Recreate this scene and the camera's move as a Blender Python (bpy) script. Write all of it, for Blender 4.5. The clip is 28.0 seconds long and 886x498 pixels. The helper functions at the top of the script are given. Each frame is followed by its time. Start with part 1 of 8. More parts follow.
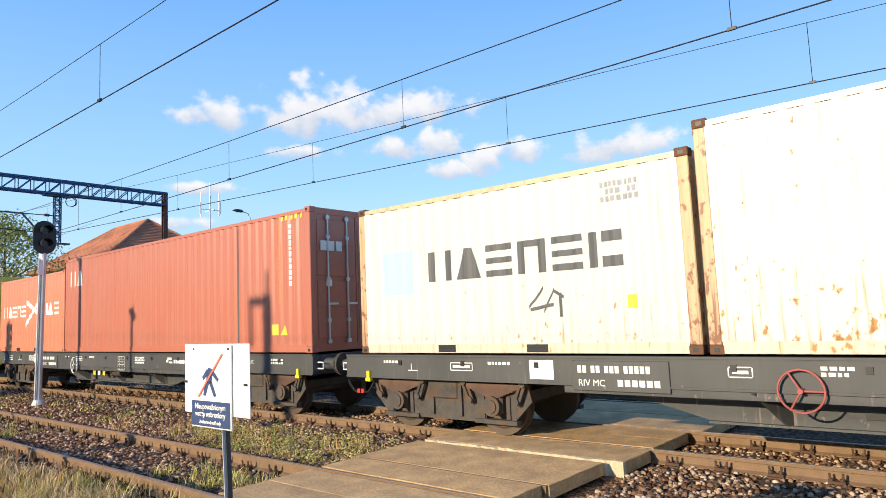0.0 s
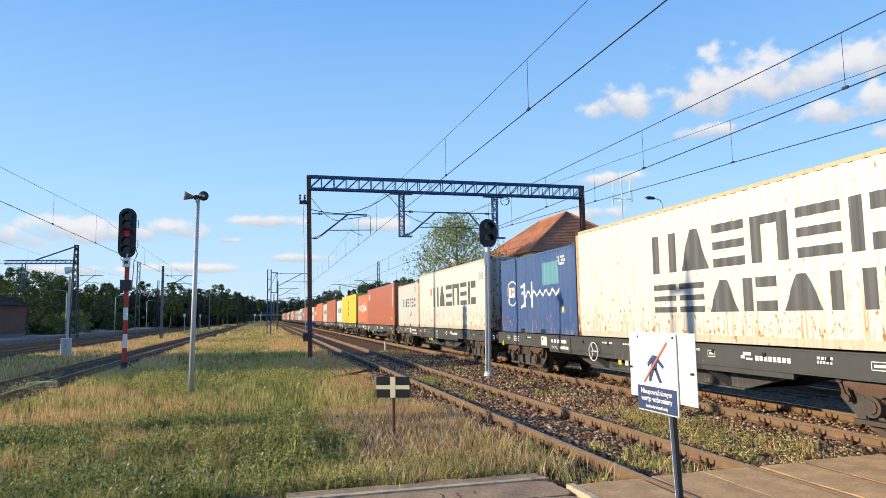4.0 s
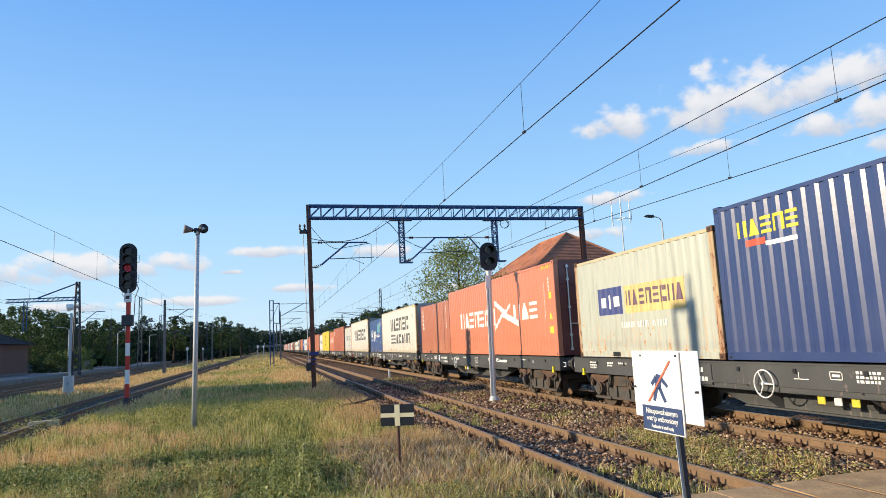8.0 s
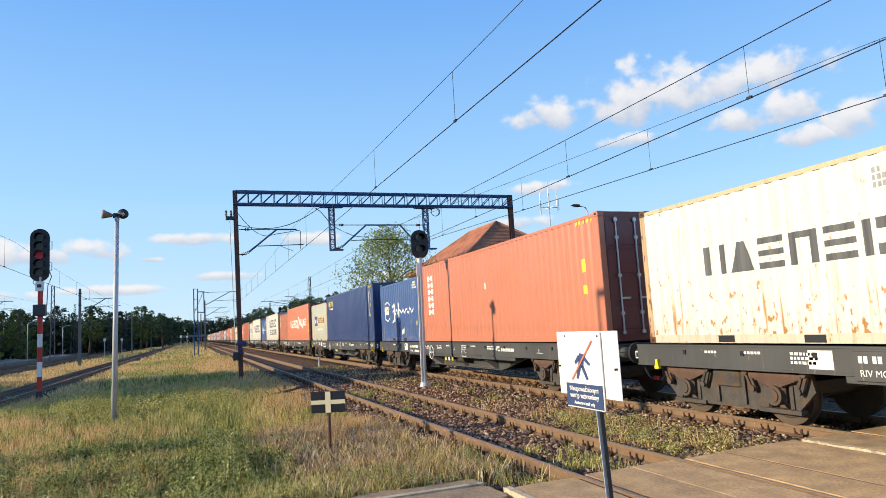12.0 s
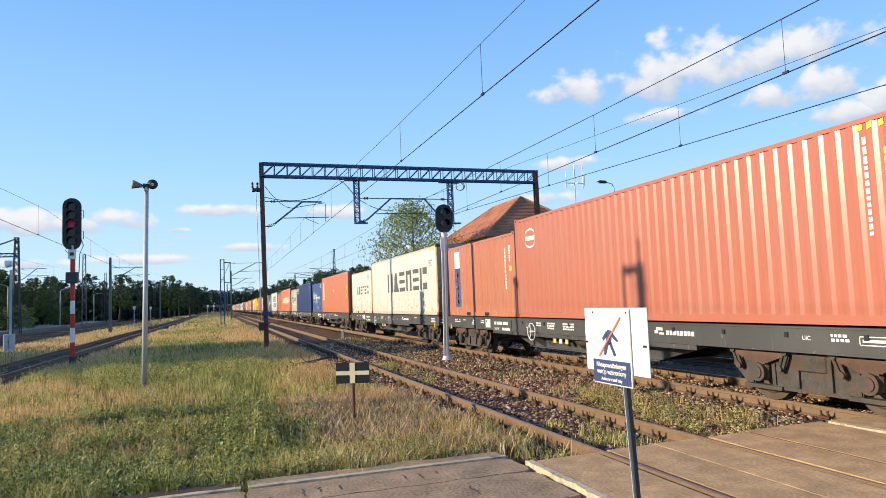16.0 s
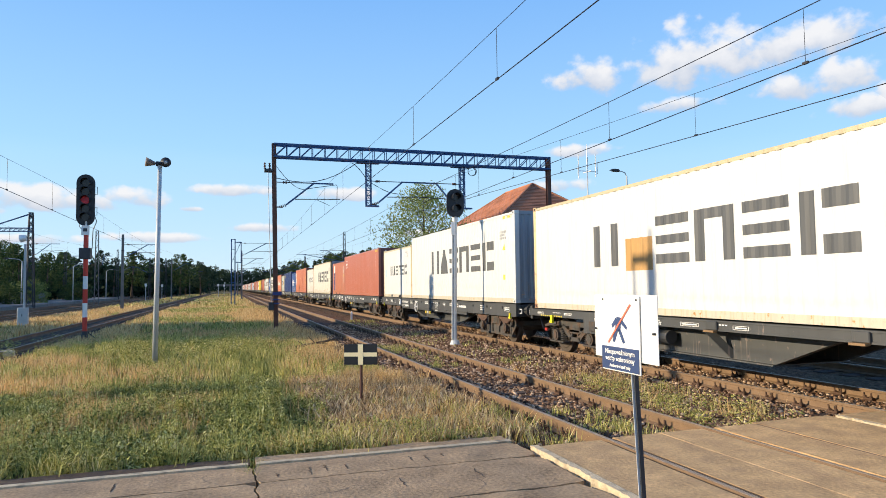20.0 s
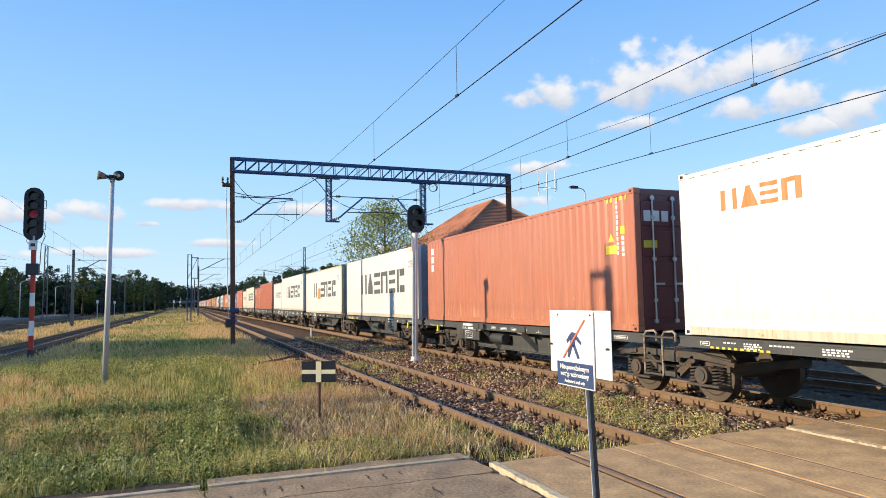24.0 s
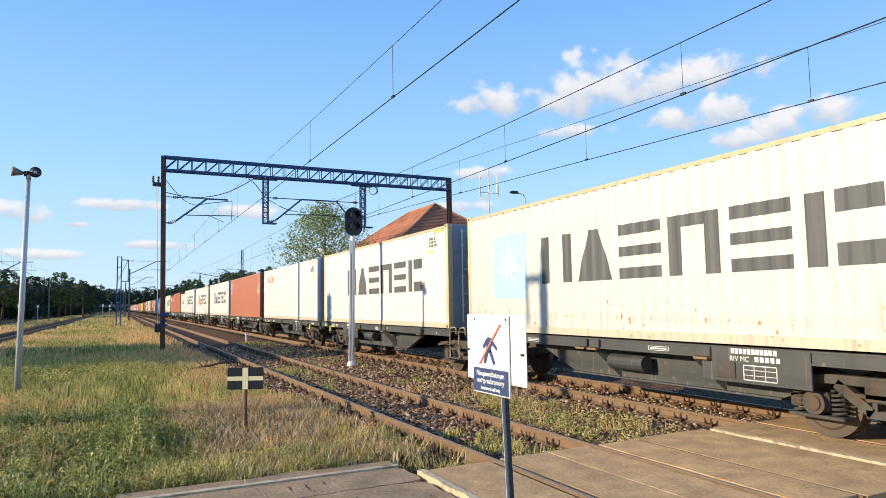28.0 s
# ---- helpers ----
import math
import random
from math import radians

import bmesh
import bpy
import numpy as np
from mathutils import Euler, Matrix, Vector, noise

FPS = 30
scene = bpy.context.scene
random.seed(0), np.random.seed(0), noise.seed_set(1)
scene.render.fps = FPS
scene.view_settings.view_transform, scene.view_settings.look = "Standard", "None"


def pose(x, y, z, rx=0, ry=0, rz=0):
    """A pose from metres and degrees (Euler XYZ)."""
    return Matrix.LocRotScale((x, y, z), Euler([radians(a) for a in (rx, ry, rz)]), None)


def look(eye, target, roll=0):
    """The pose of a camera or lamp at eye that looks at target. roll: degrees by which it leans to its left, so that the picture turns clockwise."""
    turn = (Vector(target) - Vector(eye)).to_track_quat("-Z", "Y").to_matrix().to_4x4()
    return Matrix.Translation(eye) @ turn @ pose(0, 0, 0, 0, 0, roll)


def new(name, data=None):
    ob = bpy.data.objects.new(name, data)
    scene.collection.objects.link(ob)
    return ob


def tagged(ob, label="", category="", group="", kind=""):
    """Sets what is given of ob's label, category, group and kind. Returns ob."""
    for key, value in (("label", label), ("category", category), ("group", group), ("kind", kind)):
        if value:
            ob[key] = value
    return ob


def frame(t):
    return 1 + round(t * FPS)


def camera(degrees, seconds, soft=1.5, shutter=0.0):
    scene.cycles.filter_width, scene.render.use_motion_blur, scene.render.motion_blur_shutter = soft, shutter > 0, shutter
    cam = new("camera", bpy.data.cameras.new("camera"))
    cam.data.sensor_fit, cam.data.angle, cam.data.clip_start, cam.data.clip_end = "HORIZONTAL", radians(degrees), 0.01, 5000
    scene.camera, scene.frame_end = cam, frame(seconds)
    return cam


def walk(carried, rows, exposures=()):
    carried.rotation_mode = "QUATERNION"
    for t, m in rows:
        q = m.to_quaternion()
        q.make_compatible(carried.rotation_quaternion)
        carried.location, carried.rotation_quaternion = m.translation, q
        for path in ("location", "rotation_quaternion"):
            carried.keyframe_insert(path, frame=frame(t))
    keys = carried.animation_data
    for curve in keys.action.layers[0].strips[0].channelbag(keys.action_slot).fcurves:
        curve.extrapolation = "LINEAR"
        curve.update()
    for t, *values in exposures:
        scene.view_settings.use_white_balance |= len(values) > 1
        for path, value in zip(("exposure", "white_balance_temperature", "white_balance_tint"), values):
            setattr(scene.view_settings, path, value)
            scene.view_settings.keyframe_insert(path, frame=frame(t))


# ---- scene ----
cam = camera(67.77, 28.0, 0.9)
PATH = [
    (0.0, pose(0.368, 0.084, 1.874, 95.88, 2.41, -49.64)),
    (0.5, pose(0.376, 0.106, 1.875, 97.16, 0.30, -37.50)),
    (1.0, pose(0.280, 0.092, 1.883, 96.29, 1.80, -30.14)),
    (1.5, pose(0.246, 0.095, 1.888, 96.83, 1.67, -24.65)),
    (2.0, pose(0.234, 0.080, 1.891, 98.25, 0.30, -22.85)),
    (2.5, pose(0.240, 0.081, 1.897, 98.67, 1.77, -23.33)),
    (3.0, pose(0.203, 0.070, 1.892, 97.78, 0.86, -21.78)),
    (3.5, pose(0.197, 0.063, 1.892, 96.75, 0.43, -18.24)),
    (4.0, pose(0.200, 0.068, 1.891, 95.78, 0.89, -14.92)),
    (4.5, pose(0.210, 0.078, 1.887, 95.18, 1.70, -13.58)),
    (6.5, pose(0.182, 0.053, 1.890, 95.85, 2.13, -14.36)),
    (7.0, pose(0.195, 0.071, 1.886, 96.04, 2.98, -13.66)),
    (7.5, pose(0.202, 0.075, 1.890, 97.11, 2.78, -13.27)),
    (8.0, pose(0.226, 0.081, 1.889, 97.96, 2.72, -14.59)),
    (8.5, pose(0.205, 0.057, 1.882, 96.77, 1.80, -15.45)),
    (9.0, pose(0.182, 0.038, 1.885, 95.40, 2.68, -16.46)),
    (9.5, pose(0.191, 0.031, 1.877, 95.75, 1.30, -16.22)),
    (10.0, pose(0.195, 0.027, 1.870, 95.84, 1.42, -17.95)),
    (10.5, pose(0.183, 0.001, 1.867, 95.39, 2.56, -18.70)),
    (11.0, pose(0.187, 0.012, 1.864, 96.02, 2.07, -18.95)),
    (11.5, pose(0.196, 0.009, 1.863, 96.14, 2.84, -19.49)),
    (12.0, pose(0.189, 0.010, 1.864, 96.60, 3.28, -20.59)),
    (12.5, pose(0.188, 0.020, 1.861, 96.70, 2.91, -21.54)),
    (14.5, pose(0.185, 0.036, 1.863, 95.67, 2.12, -21.08)),
    (15.0, pose(0.169, 0.026, 1.863, 95.14, 2.00, -19.69)),
    (15.5, pose(0.164, 0.017, 1.859, 94.39, 1.87, -18.56)),
    (16.0, pose(0.161, 0.021, 1.861, 94.49, 2.20, -18.65)),
    (16.5, pose(0.160, 0.018, 1.858, 94.65, 1.69, -18.29)),
    (17.0, pose(0.157, 0.004, 1.861, 93.33, 1.69, -17.42)),
    (17.5, pose(0.156, -0.001, 1.862, 94.73, 1.10, -17.87)),
    (18.0, pose(0.165, 0.001, 1.858, 94.29, 0.76, -18.33)),
    (18.5, pose(0.165, 0.010, 1.858, 93.53, 0.93, -18.06)),
    (19.0, pose(0.171, 0.032, 1.850, 93.24, 0.13, -18.86)),
    (19.5, pose(0.152, 0.021, 1.849, 93.22, 0.50, -18.59)),
    (20.0, pose(0.155, 0.023, 1.849, 93.21, 0.75, -17.87)),
    (20.5, pose(0.153, 0.021, 1.850, 93.96, 0.56, -17.69)),
    (21.0, pose(0.155, 0.022, 1.847, 93.93, 0.48, -17.93)),
    (21.5, pose(0.163, 0.022, 1.849, 94.57, 0.46, -18.00)),
    (23.5, pose(0.175, 0.019, 1.853, 94.03, 1.18, -19.97)),
    (24.0, pose(0.193, 0.031, 1.850, 94.52, 0.93, -21.20)),
    (24.5, pose(0.197, 0.026, 1.852, 94.80, 1.53, -22.05)),
    (25.0, pose(0.206, 0.023, 1.853, 94.45, 1.91, -22.35)),
    (25.5, pose(0.222, 0.022, 1.856, 95.28, 1.87, -23.15)),
    (26.0, pose(0.238, 0.038, 1.855, 95.32, 1.57, -25.56)),
    (26.5, pose(0.278, 0.074, 1.856, 94.73, 1.71, -27.13)),
    (27.0, pose(0.317, 0.094, 1.860, 94.10, 0.72, -27.27)),
    (27.5, pose(0.365, 0.122, 1.847, 94.10, 0.97, -26.38)),
    (28.0, pose(0.403, 0.127, 1.846, 94.79, 0.91, -26.18)),
]

# ---- sky, clouds, sun ----
SUN_EL, SUN_TO = radians(16.3), Vector((-0.986, 0.168, 0.0))      # the sun stands low on the left
sun_dir = Vector((SUN_TO.x * math.cos(SUN_EL), SUN_TO.y * math.cos(SUN_EL), math.sin(SUN_EL)))
EXPOSURES = [(0.0, 0.42), (0.6, 0.38), (6.5, 0.30), (10.0, 0.30), (14.5, 0.36), (28.0, 0.36)]
# small fair-weather clouds: bearing and height in degrees, half width, half height
CLOUDS = [(30.8, 17.1, 3.2, 1.8), (39.0, 17.4, 4.9, 3.0), (42.2, 17.3, 3.6, 2.8), (45.8, 17.6, 3.1, 1.8), (50.0, 17.8, 4.0, 1.8), (37.7, 14.3, 3.7, 0.8), (46.2, 14.6, 2.8, 1.3), (50.0, 14.8, 2.9, 1.8), (50.9, 12.6, 2.9, 1.3), (53.8, 13.2, 3.0, 1.8), (56.4, 13.8, 3.4, 1.3), (-7.4, 7.1, 3.0, 1.0), (-14.4, 6.8, 4.9, 1.2), (-11.0, 6.7, 4.2, 0.9), (0.3, 8.1, 3.3, 0.6), (-3.1, 6.5, 1.1, 0.3), (2.3, 5.0, 3.1, 0.5), (-5.5, 4.1, 4.0, 0.5), (-14.3, 3.8, 4.0, 0.5), (9.2, 7.9, 3.7, 0.7), (16.4, 4.5, 3.4, 0.5), (30.0, 11.2, 3.4, 0.7), (28.2, 8.3, 2.7, 0.7), (-20.3, 6.2, 4.8, 1.1), (-24.4, 4.4, 4.4, 0.8), (65.6, 13.5, 5.0, 1.7), (61.7, 8.7, 3.1, 0.9)]


def sky_world():
    w = bpy.data.worlds.new("world")
    scene.world = w
    w.use_nodes = True
    n, l = w.node_tree.nodes, w.node_tree.links

    def math_(op, a, b=None):
        m = n.new("ShaderNodeMath")
        m.operation = op
        for i, v in enumerate((a, b)):
            if v is None:
                continue
            if isinstance(v, (int, float)):
                m.inputs[i].default_value = v
            else:
                l.new(v, m.inputs[i])
        return m.outputs[0]
    sky = n.new("ShaderNodeTexSky")
    sky.sky_type, sky.sun_disc = "NISHITA", False
    sky.sun_elevation, sky.sun_rotation = radians(20), math.atan2(sun_dir.x, sun_dir.y)
    sky.air_density, sky.dust_density, sky.ozone_density = 1.0, 0.0, 2.0
    tc, sp = n.new("ShaderNodeTexCoord"), n.new("ShaderNodeSeparateXYZ")
    l.new(tc.outputs["Generated"], sp.inputs[0])
    az = math_("MULTIPLY", math_("ARCTAN2", sp.outputs[0], sp.outputs[1]), 57.2958)
    el = math_("MULTIPLY", math_("ARCSINE", sp.outputs[2]), 57.2958)

    def nz(scale, detail):
        t, mp = n.new("ShaderNodeTexNoise"), n.new("ShaderNodeMapping")
        mp.inputs["Scale"].default_value = (1, 1, 1.25)
        l.new(tc.outputs["Generated"], mp.inputs[0]), l.new(mp.outputs[0], t.inputs["Vector"])
        t.inputs["Scale"].default_value, t.inputs["Detail"].default_value = scale, detail
        return t.outputs[0]
    # heaped tops and flatter, greyer undersides
    mask, height = None, None
    for a, e, wd, ht in CLOUDS:
        u = math_("DIVIDE", math_("SUBTRACT", az, a), wd)
        v = math_("DIVIDE", math_("SUBTRACT", el, e), ht)
        k = math_("MAXIMUM", v, math_("MULTIPLY", v, -1.35))
        q = math_("SUBTRACT", 1.0, math_("ADD", math_("MULTIPLY", u, u), math_("MULTIPLY", k, k)))
        if mask is None:
            mask, height = q, v
        else:
            over = math_("GREATER_THAN", q, mask)
            height = math_("ADD", height, math_("MULTIPLY", over, math_("SUBTRACT", v, height)))
            mask = math_("MAXIMUM", mask, q)
    mask = math_("MAXIMUM", mask, -1.2)
    swell = math_("SUBTRACT", nz(28.0, 10.0), 0.5)
    puff = math_("ADD", mask, math_("MULTIPLY", swell, 4.0))
    r = n.new("ShaderNodeMapRange")
    r.interpolation_type = "SMOOTHSTEP"
    for i, v in enumerate((-0.10, 0.95, 0.0, 0.94)):
        r.inputs[i + 1].default_value = v
    l.new(puff, r.inputs[0])
    lit = n.new("ShaderNodeMapRange")
    for i, v in enumerate((-0.55, 0.55, 0.0, 1.0)):
        lit.inputs[i + 1].default_value = v
    l.new(math_("ADD", height, math_("MULTIPLY", swell, 2.2)), lit.inputs[0])
    # even summer haze: pale at the horizon, deeper blue above
    haze, tone = n.new("ShaderNodeMix"), None
    for lo_, hi_, c_ in ((0.0, 0.0, (3.3, 4.4, 5.3, 1)), (0.0, 0.2, (2.2, 3.9, 5.7, 1)), (0.18, 0.5, (0.80, 2.25, 5.2, 1)), (0.5, 1.0, (0.2, 0.8, 2.6, 1))):
        step, blend = n.new("ShaderNodeMapRange"), n.new("ShaderNodeMix")
        step.inputs[1].default_value, step.inputs[2].default_value = lo_, max(hi_, 0.001)
        blend.data_type = "RGBA"
        blend.inputs[7].default_value = c_
        l.new(sp.outputs[2], step.inputs[0]), l.new(step.outputs[0], blend.inputs[0])
        if tone is None:
            blend.inputs[6].default_value = c_
        else:
            l.new(tone, blend.inputs[6])
        tone = blend.outputs[2]
    haze.data_type = "RGBA"
    haze.inputs[0].default_value = 0.88
    l.new(sky.outputs[0], haze.inputs[6]), l.new(tone, haze.inputs[7])
    shade = n.new("ShaderNodeMix")
    shade.data_type = "RGBA"
    shade.inputs[6].default_value, shade.inputs[7].default_value = (3.05, 3.35, 3.95, 1), (4.9, 4.85, 4.9, 1)
    l.new(lit.outputs[0], shade.inputs[0])
    mx = n.new("ShaderNodeMix")
    mx.data_type = "RGBA"
    l.new(r.outputs[0], mx.inputs[0]), l.new(haze.outputs[2], mx.inputs[6]), l.new(shade.outputs[2], mx.inputs[7])
    l.new(mx.outputs[2], n["Background"].inputs[0])
    n["Background"].inputs[1].default_value = 0.15


sky_world()
sun = new("sun", bpy.data.lights.new("sun", "SUN"))
sun.data.energy, sun.data.angle, sun.data.color = 5.0, radians(0.55), (1.0, 0.83, 0.59)
sun.matrix_world = look((0, 0, 50), Vector((0, 0, 50)) - sun_dir)

# ---- tools ----
def bm_new():
    return bmesh.new()


def box(bm, x0, x1, y0, y1, z0, z1, bevel=0.0):
    g = bmesh.ops.create_cube(bm, size=1.0, matrix=Matrix.Translation(((x0 + x1) / 2, (y0 + y1) / 2, (z0 + z1) / 2)) @ Matrix.Diagonal((x1 - x0, y1 - y0, z1 - z0, 1)))
    if bevel:
        edges = {e for v in g["verts"] for e in v.link_edges}
        bmesh.ops.bevel(bm, geom=list(edges), offset=bevel, segments=1, affect="EDGES", profile=0.5)
    return bm


def rod(bm, a, b, r, n=8, r2=None):
    """A round bar from a to b."""
    a, b = Vector(a), Vector(b)
    d = b - a
    m = Matrix.Translation((a + b) / 2) @ d.to_track_quat("Z", "Y").to_matrix().to_4x4()
    bmesh.ops.create_cone(bm, cap_ends=True, segments=n, radius1=r, radius2=r if r2 is None else r2, depth=d.length, matrix=m)
    return bm


def bar(bm, a, b, w, h):
    """A square bar from a to b, w wide and h deep."""
    a, b = Vector(a), Vector(b)
    d = b - a
    m = Matrix.Translation((a + b) / 2) @ d.to_track_quat("Z", "Y").to_matrix().to_4x4() @ Matrix.Diagonal((w, h, d.length, 1))
    bmesh.ops.create_cube(bm, size=1.0, matrix=m)
    return bm


def prism(bm, outline, axis, a, b):
    """An outline of (u, v) pairs pushed along an axis from a to b; u, v are the two other axes in order."""
    def at(u, v, w):
        return {"x": (w, u, v), "y": (u, w, v), "z": (u, v, w)}[axis]
    lo = [bm.verts.new(at(u, v, a)) for u, v in outline]
    hi = [bm.verts.new(at(u, v, b)) for u, v in outline]
    k = len(outline)
    bm.faces.new(lo)
    bm.faces.new(hi[::-1])
    for i in range(k):
        bm.faces.new((lo[i], hi[i], hi[(i + 1) % k], lo[(i + 1) % k]))
    return bm


def sweep(bm, pts, r, n=5):
    """A thin round wire through points."""
    pts = [Vector(p) for p in pts]
    rings = []
    for i, p in enumerate(pts):
        d = (pts[min(i + 1, len(pts) - 1)] - pts[max(i - 1, 0)]).normalized()
        u = d.orthogonal().normalized() if abs(d.x) > 0.9 else d.cross(Vector((1, 0, 0))).normalized()
        w = d.cross(u)
        rings.append([bm.verts.new(p + (u * math.cos(2 * math.pi * k / n) + w * math.sin(2 * math.pi * k / n)) * r) for k in range(n)])
    for a, b in zip(rings, rings[1:]):
        for k in range(n):
            bm.faces.new((a[k], a[(k + 1) % n], b[(k + 1) % n], b[k]))
    bm.faces.new(rings[0]), bm.faces.new(rings[-1][::-1])
    return bm


def mesh_of(name, bm, smooth=False):
    bmesh.ops.recalc_face_normals(bm, faces=bm.faces[:])
    me = bpy.data.meshes.new(name)
    bm.to_mesh(me)
    bm.free()
    if smooth:
        for p in me.polygons:
            p.use_smooth = True
    return me


def part(name, bm, material, parent=None, label="", smooth=False):
    """Links a bmesh or a ready mesh as one object under a thing or a part."""
    me = bm if isinstance(bm, bpy.types.Mesh) else mesh_of(name, bm, smooth)
    ob = new(name, me)
    if material is not None:
        if len(me.materials) == 0:
            me.materials.append(None)
        ob.material_slots[0].link = "OBJECT"
        ob.material_slots[0].material = material
    if parent is not None:
        ob.parent = parent
    if label:
        ob["label"] = label
    return ob


def thing(name, label, category, group="", at=None, kind=""):
    ob = new(name)
    ob.empty_display_size = 0.2
    if at is not None:
        ob.matrix_basis = at
    return tagged(ob, label, category, group, kind)


# ---- materials ----
def material(name, color, rough=0.7, metal=0.0, vary=0.12, scale=6.0, fine=60.0, bump=0.15, spec=0.4, stain=None, stain_at=(0.55, 0.7), stain_scale=3.0, stretch=(1, 1, 1), rnd=0.0, stain_rough=0.9, coords="Object"):
    """A painted, mineral or metal surface: colour that varies at two scales, relief, and an optional stain with its own shape."""
    m = bpy.data.materials.new(name)
    m.use_nodes = True
    n, l = m.node_tree.nodes, m.node_tree.links
    b = n["Principled BSDF"]
    b.inputs["Roughness"].default_value, b.inputs["Metallic"].default_value = rough, metal
    b.inputs["Specular IOR Level"].default_value = spec
    tc, mp = n.new("ShaderNodeTexCoord"), n.new("ShaderNodeMapping")
    mp.inputs["Scale"].default_value = stretch
    l.new(tc.outputs[coords], mp.inputs[0])

    def nz(s, detail=4.0, src=mp):
        t = n.new("ShaderNodeTexNoise")
        t.inputs["Scale"].default_value, t.inputs["Detail"].default_value = s, detail
        l.new(src.outputs[0], t.inputs["Vector"])
        return t
    n1, n2 = nz(scale), nz(fine, 3.0)
    add = n.new("ShaderNodeMath")
    add.operation = "ADD"
    l.new(n1.outputs[0], add.inputs[0]), l.new(n2.outputs[0], add.inputs[1])
    hsv = n.new("ShaderNodeHueSaturation")
    hsv.inputs["Color"].default_value = (*color, 1)
    mr = n.new("ShaderNodeMapRange")
    mr.inputs[1].default_value, mr.inputs[2].default_value = 0.6, 1.4
    mr.inputs[3].default_value, mr.inputs[4].default_value = 1 - vary, 1 + vary
    l.new(add.outputs[0], mr.inputs[0])
    value = mr.outputs[0]
    if rnd:
        oi, r2, mu = n.new("ShaderNodeObjectInfo"), n.new("ShaderNodeMapRange"), n.new("ShaderNodeMath")
        r2.inputs[3].default_value, r2.inputs[4].default_value = 1 - rnd, 1 + rnd
        mu.operation = "MULTIPLY"
        l.new(oi.outputs["Random"], r2.inputs[0]), l.new(r2.outputs[0], mu.inputs[0]), l.new(value, mu.inputs[1])
        value = mu.outputs[0]
    l.new(value, hsv.inputs["Value"])
    col = hsv.outputs[0]
    if stain:
        s = nz(stain_scale, 6.0)
        cr = n.new("ShaderNodeMapRange")
        cr.inputs[1].default_value, cr.inputs[2].default_value = stain_at
        l.new(s.outputs[0], cr.inputs[0])
        mx = n.new("ShaderNodeMix")
        mx.data_type = "RGBA"
        mx.inputs[7].default_value = (*stain, 1)
        l.new(cr.outputs[0], mx.inputs[0]), l.new(col, mx.inputs[6])
        col = mx.outputs[2]
        rr = n.new("ShaderNodeMapRange")
        rr.inputs[3].default_value, rr.inputs[4].default_value = rough, stain_rough
        l.new(cr.outputs[0], rr.inputs[0]), l.new(rr.outputs[0], b.inputs["Roughness"])
    l.new(col, b.inputs["Base Color"])
    if bump:
        bp = n.new("ShaderNodeBump")
        bp.inputs["Strength"].default_value, bp.inputs["Distance"].default_value = bump, 0.02
        l.new(add.outputs[0], bp.inputs["Height"]), l.new(bp.outputs[0], b.inputs["Normal"])
    return m


def cracked(m, scale, width, dark):
    """Adds a net of wandering cracks to a surface."""
    n, l = m.node_tree.nodes, m.node_tree.links
    b = n["Principled BSDF"]
    tc, wob, add, vo, mr, mx = n.new("ShaderNodeTexCoord"), n.new("ShaderNodeTexNoise"), n.new("ShaderNodeVectorMath"), n.new("ShaderNodeTexVoronoi"), n.new("ShaderNodeMapRange"), n.new("ShaderNodeMix")
    wob.inputs["Scale"].default_value, wob.inputs["Detail"].default_value = 2.2, 6.0
    add.operation = "MULTIPLY_ADD"
    add.inputs[1].default_value = (0.45, 0.45, 0.0)
    l.new(tc.outputs["Object"], wob.inputs["Vector"]), l.new(wob.outputs["Color"], add.inputs[0]), l.new(tc.outputs["Object"], add.inputs[2])
    vo.feature = "DISTANCE_TO_EDGE"
    vo.inputs["Scale"].default_value = scale
    l.new(add.outputs[0], vo.inputs["Vector"])
    mr.inputs[1].default_value, mr.inputs[2].default_value, mr.inputs[3].default_value, mr.inputs[4].default_value = 0.0, width, 0.9, 0.0
    l.new(vo.outputs["Distance"], mr.inputs[0])
    mx.data_type = "RGBA"
    mx.inputs[7].default_value = (*dark, 1)
    part_, only, times = n.new("ShaderNodeTexNoise"), n.new("ShaderNodeMapRange"), n.new("ShaderNodeMath")
    part_.inputs["Scale"].default_value = 0.9
    only.inputs[1].default_value, only.inputs[2].default_value = 0.5, 0.62
    times.operation = "MULTIPLY"
    l.new(tc.outputs["Object"], part_.inputs["Vector"]), l.new(part_.outputs[0], only.inputs[0])
    l.new(only.outputs[0], times.inputs[0]), l.new(mr.outputs[0], times.inputs[1])
    l.new(times.outputs[0], mx.inputs[0]), l.new(b.inputs["Base Color"].links[0].from_socket, mx.inputs[6]), l.new(mx.outputs[2], b.inputs["Base Color"])
    return m


def glow(name, color, strength):
    m = bpy.data.materials.new(name)
    m.use_nodes = True
    b = m.node_tree.nodes["Principled BSDF"]
    b.inputs["Base Color"].default_value = (*color, 1)
    b.inputs["Emission Color"].default_value = (*color, 1)
    b.inputs["Emission Strength"].default_value = strength
    return m


